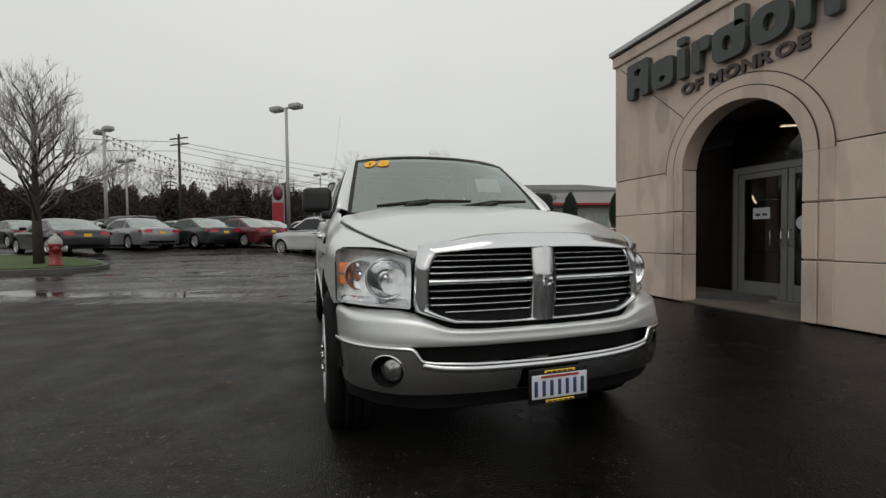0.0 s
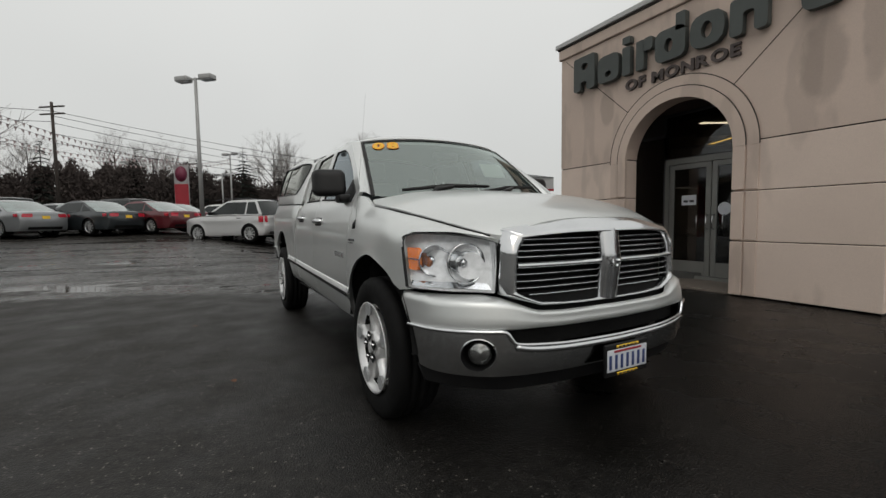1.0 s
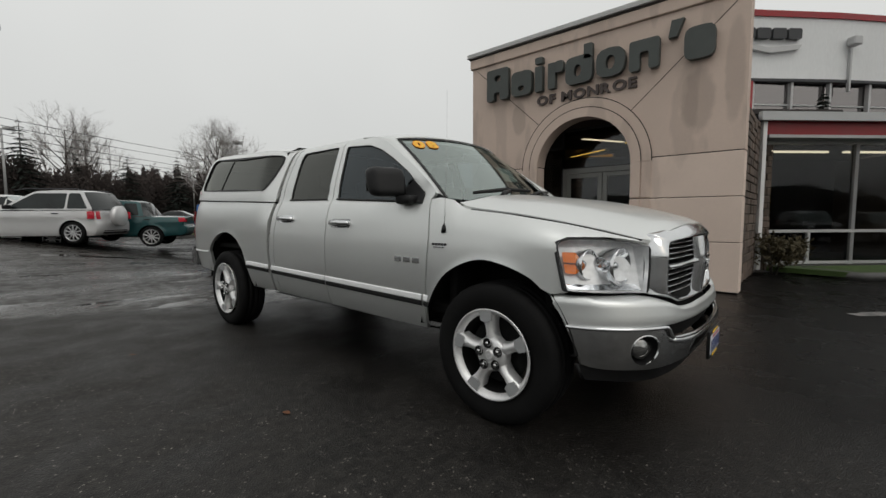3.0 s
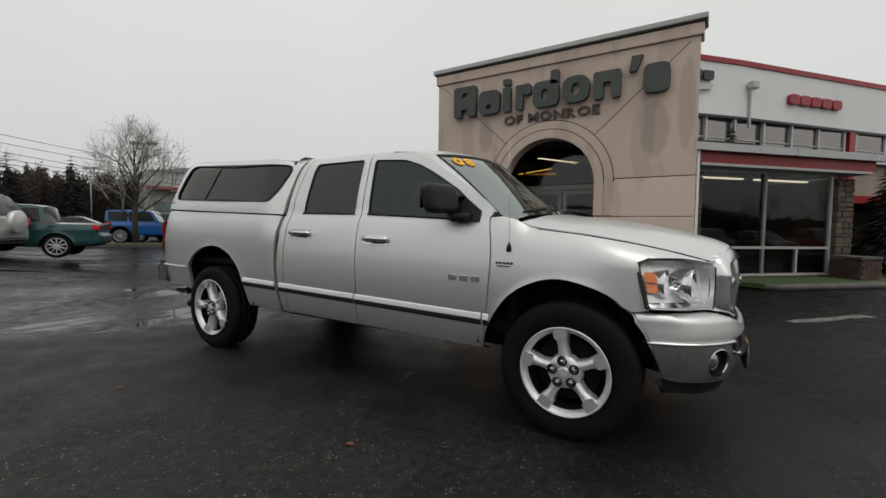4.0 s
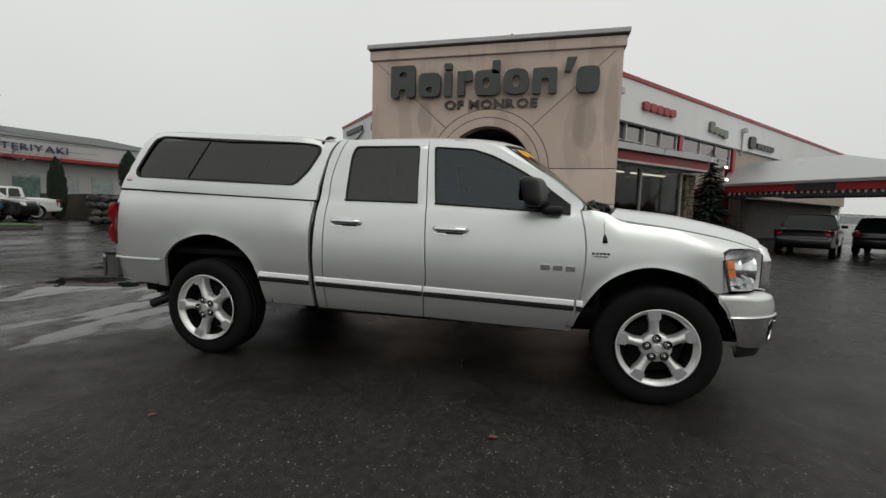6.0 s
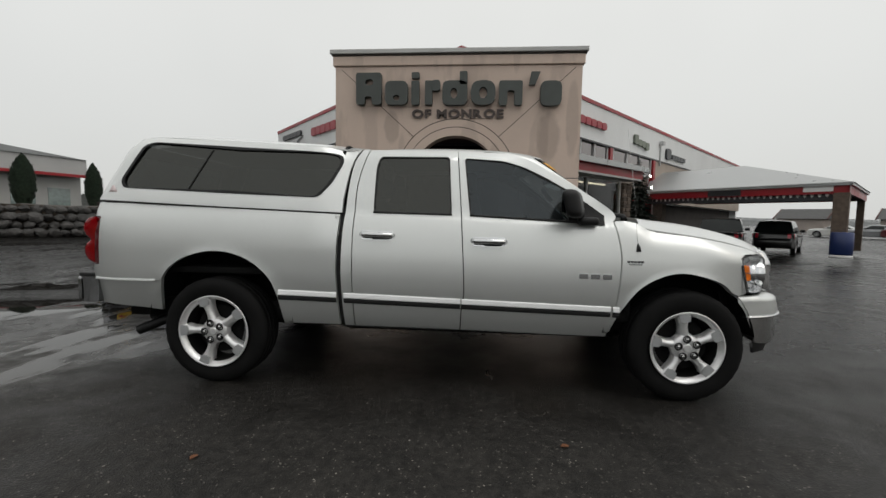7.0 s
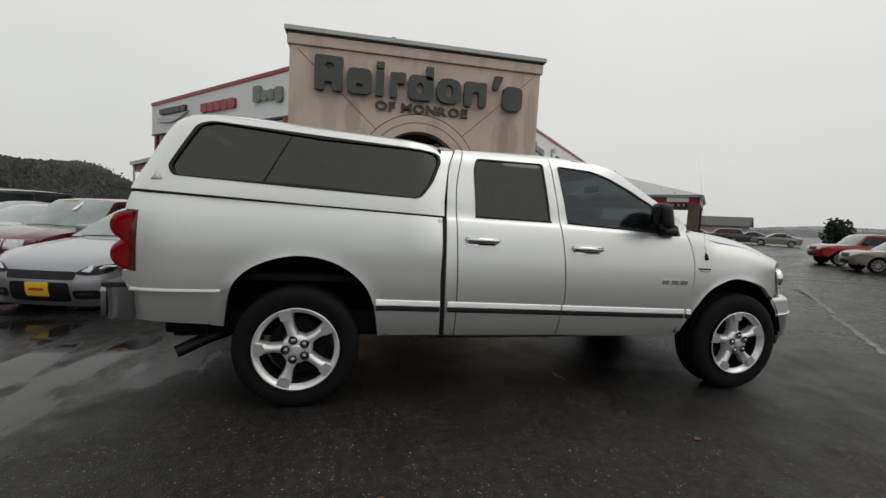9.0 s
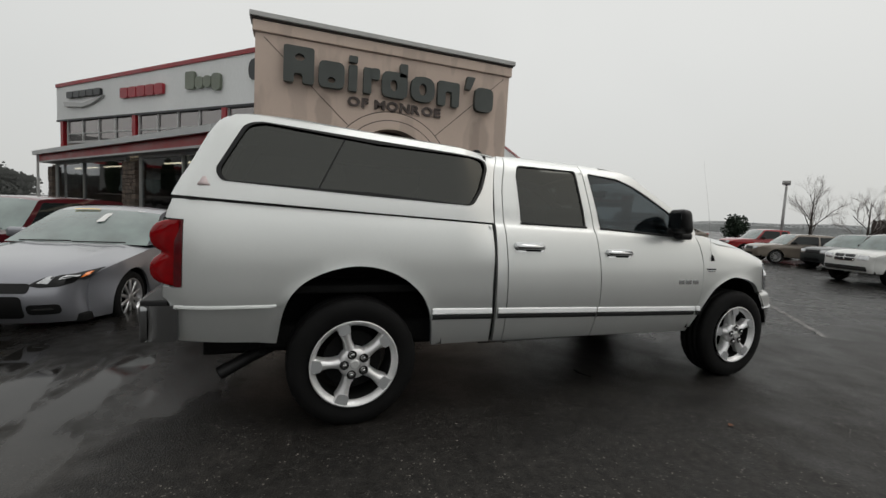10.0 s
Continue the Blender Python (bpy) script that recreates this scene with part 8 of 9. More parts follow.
    if grille == "slim":
        front_patch("grille", -hw * 0.52, hw * 0.52, hz - 0.30, hz - 0.20, PLASTIC, 0.008, 0.04)
        front_patch("lower_grille", -hw * 0.46, hw * 0.46, sill + 0.06, sill + 0.30, PLASTIC, 0.007, 0.06)
    elif grille == "slots":
        front_patch("grille", -hw * 0.46, hw * 0.46, hz - 0.30, hz - 0.13, BRIGHT, 0.010, 0.03)
        for i in range(7):
            w0 = -hw * 0.42 + i * hw * 0.12
            front_patch("grille_slot", w0 + 0.012, w0 + hw * 0.12 - 0.012, hz - 0.28, hz - 0.15, PLASTIC, 0.016, 0.015)
        front_patch("lower_grille", -hw * 0.40, hw * 0.40, sill + 0.06, sill + 0.20, PLASTIC, 0.007, 0.04)
    elif grille == "cross":
        front_patch("grille", -hw * 0.42, hw * 0.42, hz - 0.36, hz - 0.10, BRIGHT, 0.012, 0.05)
        for w0, w1 in ((-hw * 0.38, -0.03), (0.03, hw * 0.38)):
            for z0, z1 in ((hz - 0.34, hz - 0.245), (hz - 0.215, hz - 0.12)):
                front_patch("grille_mesh", w0, w1, z0, z1, PLASTIC, 0.018, 0.02)
        front_patch("bumper_bar", -hw * 0.85, hw * 0.85, sill + 0.06, sill + 0.22, BRIGHT if kind == "pickup" else col, 0.02, 0.04)
    else:
        front_patch("grille", -hw * 0.44, hw * 0.44, hz - 0.32, hz - 0.16, PLASTIC, 0.008, 0.03)
        front_patch("lower_grille", -hw * 0.5, hw * 0.5, sill + 0.06, sill + 0.20, PLASTIC, 0.007, 0.04)
    if card:
        cz = sill + (0.13 if grille == "slim" else 0.20)
        c1 = front_patch("dealer_card", -0.155, 0.155, cz, cz + 0.17, YELLOW2, 0.03, 0.01, 0, "yellow dealer plate card")
        front_patch("card_bar", -0.10, 0.10, cz + 0.07, cz + 0.10, pmat("card_red", (0.45, 0.03, 0.02), 0.5) if detail > 1 else DARKBAR, 0.034, 0.005)
        rz = belt - 0.26 if kind == "sedan" else sill + 0.42
        front_patch("dealer_card", -0.15, 0.15, rz, rz + 0.12, YELLOW2, 0.012, 0.01, 0, "yellow dealer plate card", True)
    front_patch("rear_bumper_trim", -hw * 0.7, hw * 0.7, sill + 0.05, sill + 0.16, PLASTIC, 0.006, 0.03, 0, "", True)
    if kind == "pickup":
        part("bed_floor", box(-hw * 0.8, hw * 0.8, rw_base + 0.05, -y0 - 0.12, belt - 0.35, belt - 0.28, 0.01), UNDER, ob)
    return ob


# the row that faces the pickup's tail


def by_nose(x, y, h, L):
    """The car's middle, from the place of its nose."""
    return x - L / 2 * math.cos(radians(h)), y - L / 2 * math.sin(radians(h))


dart = car("parked_sedan", "silver compact sedan with a yellow dealer card", "car", *by_nose(2.92, 9.70, 170, 4.67), 170, "dart", "sedan", L=4.67, W=1.83, H=1.45, base=2.70, wr=0.335, front_over=0.95, hood_z=0.85, belt=0.95, group="cars behind the pickup", detail=2, grille="slim", bow=0.34)
car("parked_sport_utility", "dark red sport utility with a slotted chrome grille", "car", *by_nose(6.1, 12.6, 163, 4.82), 163, "maroon", "suv", L=4.82, W=1.94, H=1.73, base=2.91, wr=0.37, hood_z=1.06, belt=1.10, sill=0.28, group="cars behind the pickup", detail=2, grille="slots")
car("parked_sedan", "pale silver sedan with a crosshair grille", "car", *by_nose(8.2, 15.2, 160, 5.05), 160, "silver", "sedan", L=5.05, W=1.9, H=1.48, base=3.05, wr=0.35, hood_z=0.98, belt=1.0, group="cars behind the pickup", grille="cross")
car("parked_sedan", "dark blue sedan in the lot", "car", *by_nose(10.4, 17.3, 158, 4.7), 158, "blue", "sedan", group="cars behind the pickup")
car("parked_sport_utility", "black sport utility in the lot", "car", *by_nose(12.5, 19.4, 156, 4.8), 156, "black", "suv", L=4.8, W=1.92, H=1.76, base=2.85, wr=0.37, hood_z=1.08, belt=1.12, sill=0.28, group="cars behind the pickup")
car("parked_sedan", "pale beige sedan in the lot", "car", *by_nose(14.5, 21.4, 155, 4.7), 155, "beige", "sedan", group="cars behind the pickup")
# the row across the gutter
car("parked_sedan", "dark grey sedan on the wet lot", "car", -10.4, 22.0, 136, "grey", "sedan", L=4.87, W=1.85, base=2.85, group="cars across the lot")
car("parked_sedan", "silver sedan on the wet lot", "car", -8.45, 24.1, 136, "silver", "sedan", L=4.87, W=1.85, base=2.85, group="cars across the lot")
car("parked_sedan", "dark blue-grey sedan on the wet lot", "car", -5.85, 24.4, 136, "blue", "sedan", L=4.87, W=1.85, base=2.85, group="cars across the lot")
car("parked_sedan", "maroon sedan on the wet lot", "car", -3.75, 24.7, 136, "maroon", "sedan", L=4.87, W=1.85, base=2.85, group="cars across the lot")
rav = car("parked_crossover", "pale silver crossover with a spare wheel on its back", "car", -0.02, 20.6, 136, "rav", "suv", L=4.25, W=1.82, H=1.72, base=2.60, wr=0.35, hood_z=1.02, belt=1.08, rake=0.28, sill=0.26, front_over=0.9, group="cars across the lot", card=False)
part("spare_wheel", lathe([(-0.11, 0.001), (-0.11, 0.27), (-0.07, 0.33), (0.07, 0.34), (0.09, 0.30), (0.09, 0.001)], 28), PAINTS["rav"], rav, "round hard spare wheel cover").matrix_local = pose(0.15, 2.30, 0.88, 0, 0, 90)
for s in (-1, 1):
    part("roof_rail", tube([(s * 0.58, -0.5, 1.70), (s * 0.60, -0.2, 1.75), (s * 0.60, 1.3, 1.75), (s * 0.58, 1.65, 1.70)], 0.018, 6), DARKBAR, rav)
teal = car("parked_pickup", "teal and grey older pickup truck", "pickup truck", 1.9, 21.2, 150, "teal", "pickup", L=5.1, W=1.85, H=1.70, base=2.95, wr=0.37, hood_z=1.05, belt=1.12, sill=0.38, group="cars across the lot", card=False)
car("parked_off_roader", "bright blue off-roader beside a bare tree", "car", 9.0, 28.0, -38, "bright", "jeep", L=3.9, W=1.75, H=1.78, base=2.45, wr=0.41, front_over=0.72, hood_z=1.14, belt=1.17, sill=0.46, group="cars across the lot", card=False, grille="slots")
car("parked_sport_utility", "black sport utility on the wet lot", "car", 10.8, 29.3, -60, "black", "suv", L=4.7, W=1.9, H=1.72, base=2.8, wr=0.36, hood_z=1.05, belt=1.1, sill=0.3, group="cars across the lot", card=False)
car("parked_pickup", "white older pickup truck on the wet lot", "pickup truck", 13.0, 31.5, 150, "white", "pickup", L=5.2, W=1.88, H=1.70, base=3.1, wr=0.37, hood_z=1.06, belt=1.12, sill=0.40, group="cars across the lot", card=False)
# the row behind it
rnd = random.Random(8)
for i in range(8):
    c, k = ("black", "blue", "grey", "silver", "black", "maroon", "white", "grey")[i], ("sedan", "sedan", "suv", "sedan", "suv", "sedan", "sedan", "suv")[i]
    car("parked_" + ("sedan" if k == "sedan" else "sport_utility"), {"grey": "dark grey", "blue": "dark blue"}.get(c, c) + " car in the second row of the lot", "car", -15.5 + 2.45 * i, 29.0 + 0.15 * i + rnd.uniform(-0.4, 0.4), 138, c, k,
        H=1.46 if k == "sedan" else 1.7, hood_z=0.9 if k == "sedan" else 1.04, belt=0.95 if k == "sedan" else 1.08, group="second row of cars", card=False)
# far rows
rnd = random.Random(5)
far = [(-16.5 + 3.1 * i, 33.5 + 0.5 * i, rnd.choice(["grey", "silver", "blue", "white", "maroon", "black", "beige"])) for i in range(9)]
for i, (cx, cy, c) in enumerate(far):
    k = rnd.choice(["sedan", "suv"])
    car("parked_" + ("sedan" if k == "sedan" else "sport_utility"), {"grey": "dark grey", "blue": "dark blue"}.get(c, c) + " car in the far row of the lot", "car", cx, cy, 150, c, k, L=4.7, H=1.46 if k == "sedan" else 1.7,
        hood_z=0.9 if k == "sedan" else 1.04, belt=0.95 if k == "sedan" else 1.08, group="far row of cars", card=False)
# towards the road
car("parked_pickup", "black pickup under the service canopy", "pickup truck", 19.6, -8.0, -32, "black", "pickup", L=5.8, W=2.0, H=1.85, base=3.55, wr=0.40, hood_z=1.15, belt=1.22, sill=0.45, group="cars by the canopy", card=False)
car("parked_sport_utility", "black sport utility beyond the canopy", "car", 22.2, -12.5, -40, "black", "suv", L=4.5, W=1.85, H=1.8, base=2.7, wr=0.38, hood_z=1.1, belt=1.15, sill=0.35, group="cars by the canopy", card=False)
road_at = lambda x, y: (-3.0 + 1.35 * (x + 3.0), 5.2 + 1.35 * (y - 5.2))
for cx, cy, c, k, n in ((34.0, -24.5, "white", "sedan", "white sedan beside the road"), (32.0, -25.6, "silver", "sedan", "silver sedan beside the road"), (30.0, -26.7, "maroon", "suv", "dark red sport utility beside the road"),
                        (28.2, -27.7, "blue", "sedan", "dark blue sedan beside the road"), (26.5, -28.6, "beige", "sedan", "beige sedan beside the road")):
    car("parked_sedan" if k == "sedan" else "parked_sport_utility", n, "car", *road_at(cx, cy), 45, c, k, H=1.46 if k == "sedan" else 1.7, hood_z=0.9 if k == "sedan" else 1.04, belt=0.95 if k == "sedan" else 1.08, group="cars by the road", card=False)
car("parked_pickup", "bright red pickup truck beside the lot edge", "pickup truck", *by_nose(17.3, -20.2, 62, 5.7), 62, "red", "pickup", L=5.7, W=1.98, H=1.85, base=3.55, wr=0.41, hood_z=1.15, belt=1.2, sill=0.45, group="cars at the lot edge", card=False)
car("parked_sport_utility", "beige older sport utility beside the lot edge", "car", *by_nose(13.9, -17.8, 60, 4.4), 60, "beige", "suv", L=4.4, W=1.78, H=1.65, base=2.6, wr=0.36, hood_z=1.02, belt=1.06, sill=0.34, group="cars at the lot edge", card=False)
car("parked_sport_utility", "dark grey sport utility beside the lot edge", "car", *by_nose(10.6, -17.4, 72, 4.9), 72, "grey", "suv", L=4.9, W=1.95, H=1.78, base=2.9, wr=0.38, hood_z=1.08, belt=1.13, sill=0.32, group="cars at the lot edge", card=False)
car("parked_pickup", "white pickup truck with a chrome grille", "pickup truck", *by_nose(6.7, -12.1, 76, 5.8), 76, "white", "pickup", L=5.8, W=2.0, H=1.84, base=3.57, wr=0.41, hood_z=1.16, belt=1.22, sill=0.42, group="cars at the lot edge", card=False, grille="cross")

# ---- poles, trees, island, far buildings ----
POLE = pmat("pole_paint", (0.34, 0.34, 0.335), 0.5, 0.2, var=0.08, scale=3)
BARK = pmat("wet_bark", (0.045, 0.036, 0.031), 0.85, 0, var=0.25, scale=8, grain=0.3, gscale=60, bump=0.4)
# twigs carry distance haze in their colour, greyed towards the sky
TWIG = pmat("bare_twigs", (0.27, 0.25, 0.24), 0.9, 0, var=0.25, scale=4)
NEEDLE = pmat("conifer_needles", (0.009, 0.015, 0.010), 0.9, 0, var=0.35, scale=3, grain=0.3, gscale=30)
CYPRESS = pmat("cypress_leaves", (0.012, 0.024, 0.012), 0.9, 0, var=0.35, scale=6, grain=0.3, gscale=40)
# haze of distance is mixed into the colours of brush and far woods
BRUSH = pmat("winter_brush", (0.052, 0.040, 0.036), 0.95, 0, var=0.35, scale=0.6, grain=0.35, gscale=9)
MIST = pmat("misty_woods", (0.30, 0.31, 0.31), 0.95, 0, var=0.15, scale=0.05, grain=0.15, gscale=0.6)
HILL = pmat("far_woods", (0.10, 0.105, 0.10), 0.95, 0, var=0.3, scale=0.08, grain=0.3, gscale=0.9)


def lamp_post(x, y, height, yaw, heads=2):
    ob = thing("parking_lot_lamp", pose(x, y, gz(x, y), 0, 0, yaw), "grey lot lamp post with %s box heads" % ("two" if heads == 2 else "one"), "lamp post", "lot lamps")
    part("lamp_base", lathe([(0.0, 0.001), (0.0, 0.28), (0.55, 0.28), (0.6, 0.25), (0.6, 0.001)], 18, "z"), KERB, ob)
    part("lamp_pole", tube([(0, 0, 0.58), (0, 0, height * 0.5), (0, 0, height)], [0.115, 0.095, 0.075], 12), POLE, ob)
    part("lamp_arm", box(-0.5 if heads == 2 else 0.0, 0.5, -0.04, 0.04, height - 0.10, height - 0.02, 0.01), POLE, ob)
    for s in ((-1, 1) if heads == 2 else (1,)):
        head = part("lamp_head", box(s * 0.72 - 0.36, s * 0.72 + 0.36, -0.24, 0.24, height - 0.16, height + 0.10, 0.05), POLE, ob)
        part("lamp_glass", box(s * 0.72 - 0.30, s * 0.72 + 0.30, -0.19, 0.19, height - 0.185, height - 0.155, 0.01), PLATEW, head)
    return ob


lamp_post(-1.5, 26.3, 7.9, -40)
lamp_post(-13.0, 32.7, 7.4, -50)
lamp_post(-17.0, 46.8, 7.6, -35)
lamp_post(-10.5, 64.8, 7.6, -50)
lamp_post(0.6, 56.0, 8.2, -50)
lamp_post(-0.3, 62.0, 6.2, -50)
lamp_post(-13.5, 22.2, 7.6, 20, 1)
lamp_post(15.0, 43.0, 7.9, -60)
lamp_post(22.0, 75.0, 8.6, -60)
lamp_post(18.1, -27.4, 5.2, 120, 1)


def limb(bm_list, p, d, length, r, depth, rnd, spread, up):
    pts, rad = [p], [r]
    n = 3
    for i in range(n):
        d = (d + Vector((rnd.uniform(-1, 1), rnd.uniform(-1, 1), rnd.uniform(-0.4, 0.8) * up)) * 0.16).normalized()
        p = p + d * length / n
        pts.append(p)
        rad.append(r * (1 - 0.5 * (i + 1) / n))
    tube(pts, rad, 5 if r > 0.02 else 3, bm_list[0 if depth > 2 else 1], caps=False)
    if depth == 0:
        return
    for k in range(4 if depth > 1 else 5):
        t = rnd.uniform(0.35, 1.0)
        q = pts[min(n, max(1, int(t * n + 0.5)))]
        a = rnd.uniform(0, 2 * math.pi)
        o = d.orthogonal().normalized()
        o = Matrix.Rotation(a, 3, d) @ o
        nd = (d * (1 - spread) + o * spread + Vector((0, 0, 0.18 * up))).normalized()
        limb(bm_list, q, nd, length * rnd.uniform(0.55, 0.78), r * rnd.uniform(0.42, 0.6), depth - 1, rnd, spread, up)


def bare_tree(x, y, height, seed, label="bare winter tree with fine twigs", lean=0.0, limbs=9, spread=0.55, reach=0.46):
    rnd = random.Random(seed)
    ob = thing("bare_tree", pose(x, y, gz(x, y) - 0.05, 0, 0, seed * 47 % 360), label, "tree", "bare trees")
    r0 = 0.022 * height
    trunk = tube([(0, 0, 0), (0.02, 0.01, height * 0.25), (-0.02, 0.03 + lean * 0.5, height * 0.55), (0.02, lean, height * 0.97)], [r0 * 1.25, r0, r0 * 0.62, r0 * 0.1], 8)
    twigs = bmesh.new()
    for i in range(limbs):
        t = 0.24 + 0.70 * i / limbs
        a = i * 2.4 + rnd.uniform(-0.4, 0.4)
        d = Vector((math.cos(a), math.sin(a), 0.75 + 0.9 * t))
        limb([trunk, twigs], Vector((0, lean * t, height * t)), d.normalized(), height * (reach - 0.30 * t), r0 * 0.5 * (1.15 - t), 3, rnd, spread, 1.0)
    part("trunk", trunk, BARK, ob)
    tagged(part("crown", twigs, TWIG, ob), "fine bare twigs", kind="stuff")
    return ob


def conifer(x, y, height, seed, width=0.30, z=None, label="dark green conifer with drooping boughs", mat=None, name="conifer", group="conifers", density=1.0):
    rnd = random.Random(seed)
    ob = thing(name, pose(x, y, gz(x, y) - 0.03 if z is None else z, 0, 0, seed * 31 % 360), label, "tree", group)
    part("trunk", tube([(0, 0, 0), (0, 0, height * 0.5), (0, 0, height * 0.98)], [0.035 * height * 0.5, 0.02 * height * 0.5, 0.004], 7), BARK, ob)
    bm = bmesh.new()
    tiers = int(16 * density) + int(height)
    for i in range(tiers):
        t = (i + rnd.uniform(-0.3, 0.3)) / tiers
        z0 = height * (0.06 + 0.92 * t)
        reach = height * width * (1 - t) ** 0.85 * rnd.uniform(0.75, 1.15) + 0.05
        for k in range(int(12 + 10 * (1 - t))):
            a = rnd.uniform(0, 2 * math.pi)
            d = Vector((math.cos(a), math.sin(a), 0))
            side_v = Vector((-d.y, d.x, 0))
            l = reach * rnd.uniform(0.7, 1.1)
            droop = -0.25 * l
            prev = None
            for q in range(3):
                s0, s1 = q / 3, (q + 1.25) / 3
                w = 0.085 * l * (1.2 - s0) + 0.025
                c0 = d * l * s0 + Vector((0, 0, z0 + droop * s0 ** 1.5))
                c1 = d * l * s1 + Vector((0, 0, z0 + droop * s1 ** 1.5))
                tilt = Vector((0, 0, rnd.uniform(-0.4, 0.4) * w))
                v = [bm.verts.new(c0 + side_v * w + tilt), bm.verts.new(c0 - side_v * w - tilt), bm.verts.new(c1 + side_v * rnd.uniform(-0.3, 0.3) * w)]
                bm.faces.new(v)
                v = [bm.verts.new(c0 + Vector((0, 0, w * 0.5))), bm.verts.new(c0 - Vector((0, 0, w * 0.7))), bm.verts.new(c1)]
                bm.faces.new(v)
    tagged(part("crown", bm, mat or NEEDLE, ob, smooth=False), "dense dark needles", kind="stuff")
    return ob


def cypress(x, y, height, radius, seed, rise=0.0):
    rnd = random.Random(seed)
    ob = thing("cypress", pose(x, y, gz(x, y) - 0.03 + rise), "narrow dark green cypress with a dense upright crown", "tree", "cypresses")
    part("trunk", tube([(0, 0, 0), (0, 0, height * 0.9)], [0.08, 0.02], 7), BARK, ob)
    bm = bmesh.new()
    for i in range(900):
        t = rnd.random()
        r = radius * (min(1.0, 0.55 + 1.6 * t) if t < 0.3 else 1 - ((t - 0.3) / 0.7) ** 3.6) * rnd.uniform(0.80, 1.05) + 0.02
        a = rnd.uniform(0, 2 * math.pi)
        c = Vector((r * math.cos(a), r * math.sin(a), 0.12 + (height - 0.15) * t))
        s = rnd.uniform(0.10, 0.20)
        o = Vector((-math.sin(a), math.cos(a), 0)) * s * 0.5
        bm.faces.new([bm.verts.new(c + o), bm.verts.new(c - o), bm.verts.new(c + Vector((math.cos(a) * 0.05, math.sin(a) * 0.05, s * 1.6)))])
        bm.faces.new([bm.verts.new(c * 0.93 + Vector((0, 0, c.z * 0.07)) + o * 1.6), bm.verts.new(c * 0.93 + Vector((0, 0, c.z * 0.07)) - o * 1.6), bm.verts.new(c * 0.95 + Vector((0, 0, c.z * 0.05 + s * 1.8)))])
    tagged(part("crown", bm, CYPRESS, ob, smooth=False), "dense dark foliage", kind="stuff")
    part("crown_core", lathe([(0.1, 0.02), (height * 0.15, radius * 0.62), (height * 0.5, radius * 0.78), (height * 0.8, radius * 0.62), (height * 0.97, 0.02)], 12, "z"), CYPRESS, ob)
    return ob


def shrub(x, y, height, radius, seed, mat, label, leaves=1500, leaf=0.05):
    rnd = random.Random(seed)
    ob = thing("shrub", pose(x, y, gz(x, y)), label, "shrub", "shrubs")
    for i in range(6):
        a = i * 1.05 + rnd.uniform(-0.3, 0.3)
        r = radius * rnd.uniform(0.3, 0.6)
        part("stem", tube([(0.05 * math.cos(a), 0.05 * math.sin(a), 0), (0.5 * r * math.cos(a), 0.5 * r * math.sin(a), height * 0.4), (r * math.cos(a), r * math.sin(a), height * 0.8)], [0.02 * height, 0.013 * height, 0.005], 5), BARK, ob)
    bm = bmesh.new()
    clumps = [(rnd.uniform(0, 2 * math.pi), rnd.uniform(0.2, 0.75) * radius, rnd.uniform(0.3, 0.85) * height, rnd.uniform(0.22, 0.42) * radius) for _ in range(26)]
    for i in range(leaves):
        a, r, z, s = rnd.choice(clumps)
        d = Vector((rnd.gauss(0, 1), rnd.gauss(0, 1), rnd.gauss(0, 1))).normalized() * s * rnd.uniform(0.6, 1.1)
        c = Vector((r * math.cos(a), r * math.sin(a), z)) + d
        if c.z < 0.04:
            continue
        u = Vector((rnd.gauss(0, 1), rnd.gauss(0, 1), rnd.gauss(0, 1))).normalized() * leaf * rnd.uniform(0.6, 1.3)
        v = u.cross(Vector((rnd.gauss(0, 1), rnd.gauss(0, 1), rnd.gauss(0, 1)))).normalized() * leaf * 0.45
        bm.faces.new([bm.verts.new(c - u), bm.verts.new(c + v), bm.verts.new(c + u), bm.verts.new(c - v)])
    tagged(part("foliage", bm, mat, ob, smooth=False), "small crowded leaves", kind="stuff")
    return ob


shrub(8.90, 2.10, 0.82, 0.58, 3, pmat("shrub_leaves", (0.060, 0.048, 0.022), 0.8, 0, var=0.4, scale=9), "brown and green shrub beside the brick pier")
shrub(36.0, -48.2, 3.3, 2.1, 4, CYPRESS, "round dark evergreen bush beyond the lot", 1800, 0.20)

# planted island with hydrant and tree at the far side of the gutter
ix, iy = -8.2, 15.6
isl = [(-13.0, 14.4), (-9.5, 14.35), (-7.3, 14.4), (-6.3, 14.75), (-6.0, 15.35), (-6.4, 16.1), (-7.5, 17.6), (-9.5, 19.0), (-14.0, 20.5)]
isl = spline(isl, 4)


def draped(pts, h, inset):
    c = Vector((sum(p[0] for p in pts) / len(pts), sum(p[1] for p in pts) / len(pts)))
    out = [tuple(Vector(p) + (c - Vector(p)).normalized() * inset) for p in pts]
    return panel(out, lambda x, y: (x, y, gz(x, y) + h), (0, 0, -1), step=0.6, flange=h + 0.1)


tagged(part("island_kerb", draped(isl, 0.14, 0.0), KERB, None, smooth=False), "concrete kerb of the planted island", "kerb", kind="structure")
tagged(part("island_lawn", draped(isl, 0.17, 0.22), GRASS, None, smooth=False), "damp grass of the planted island", "lawn", kind="structure")
hx, hy = -7.22, 15.15
hyd = thing("fire_hydrant", pose(hx, hy, gz(hx, hy) + 0.16) @ Matrix.Scale(1.2, 4), "red fire hydrant with a white bonnet", "hydrant")
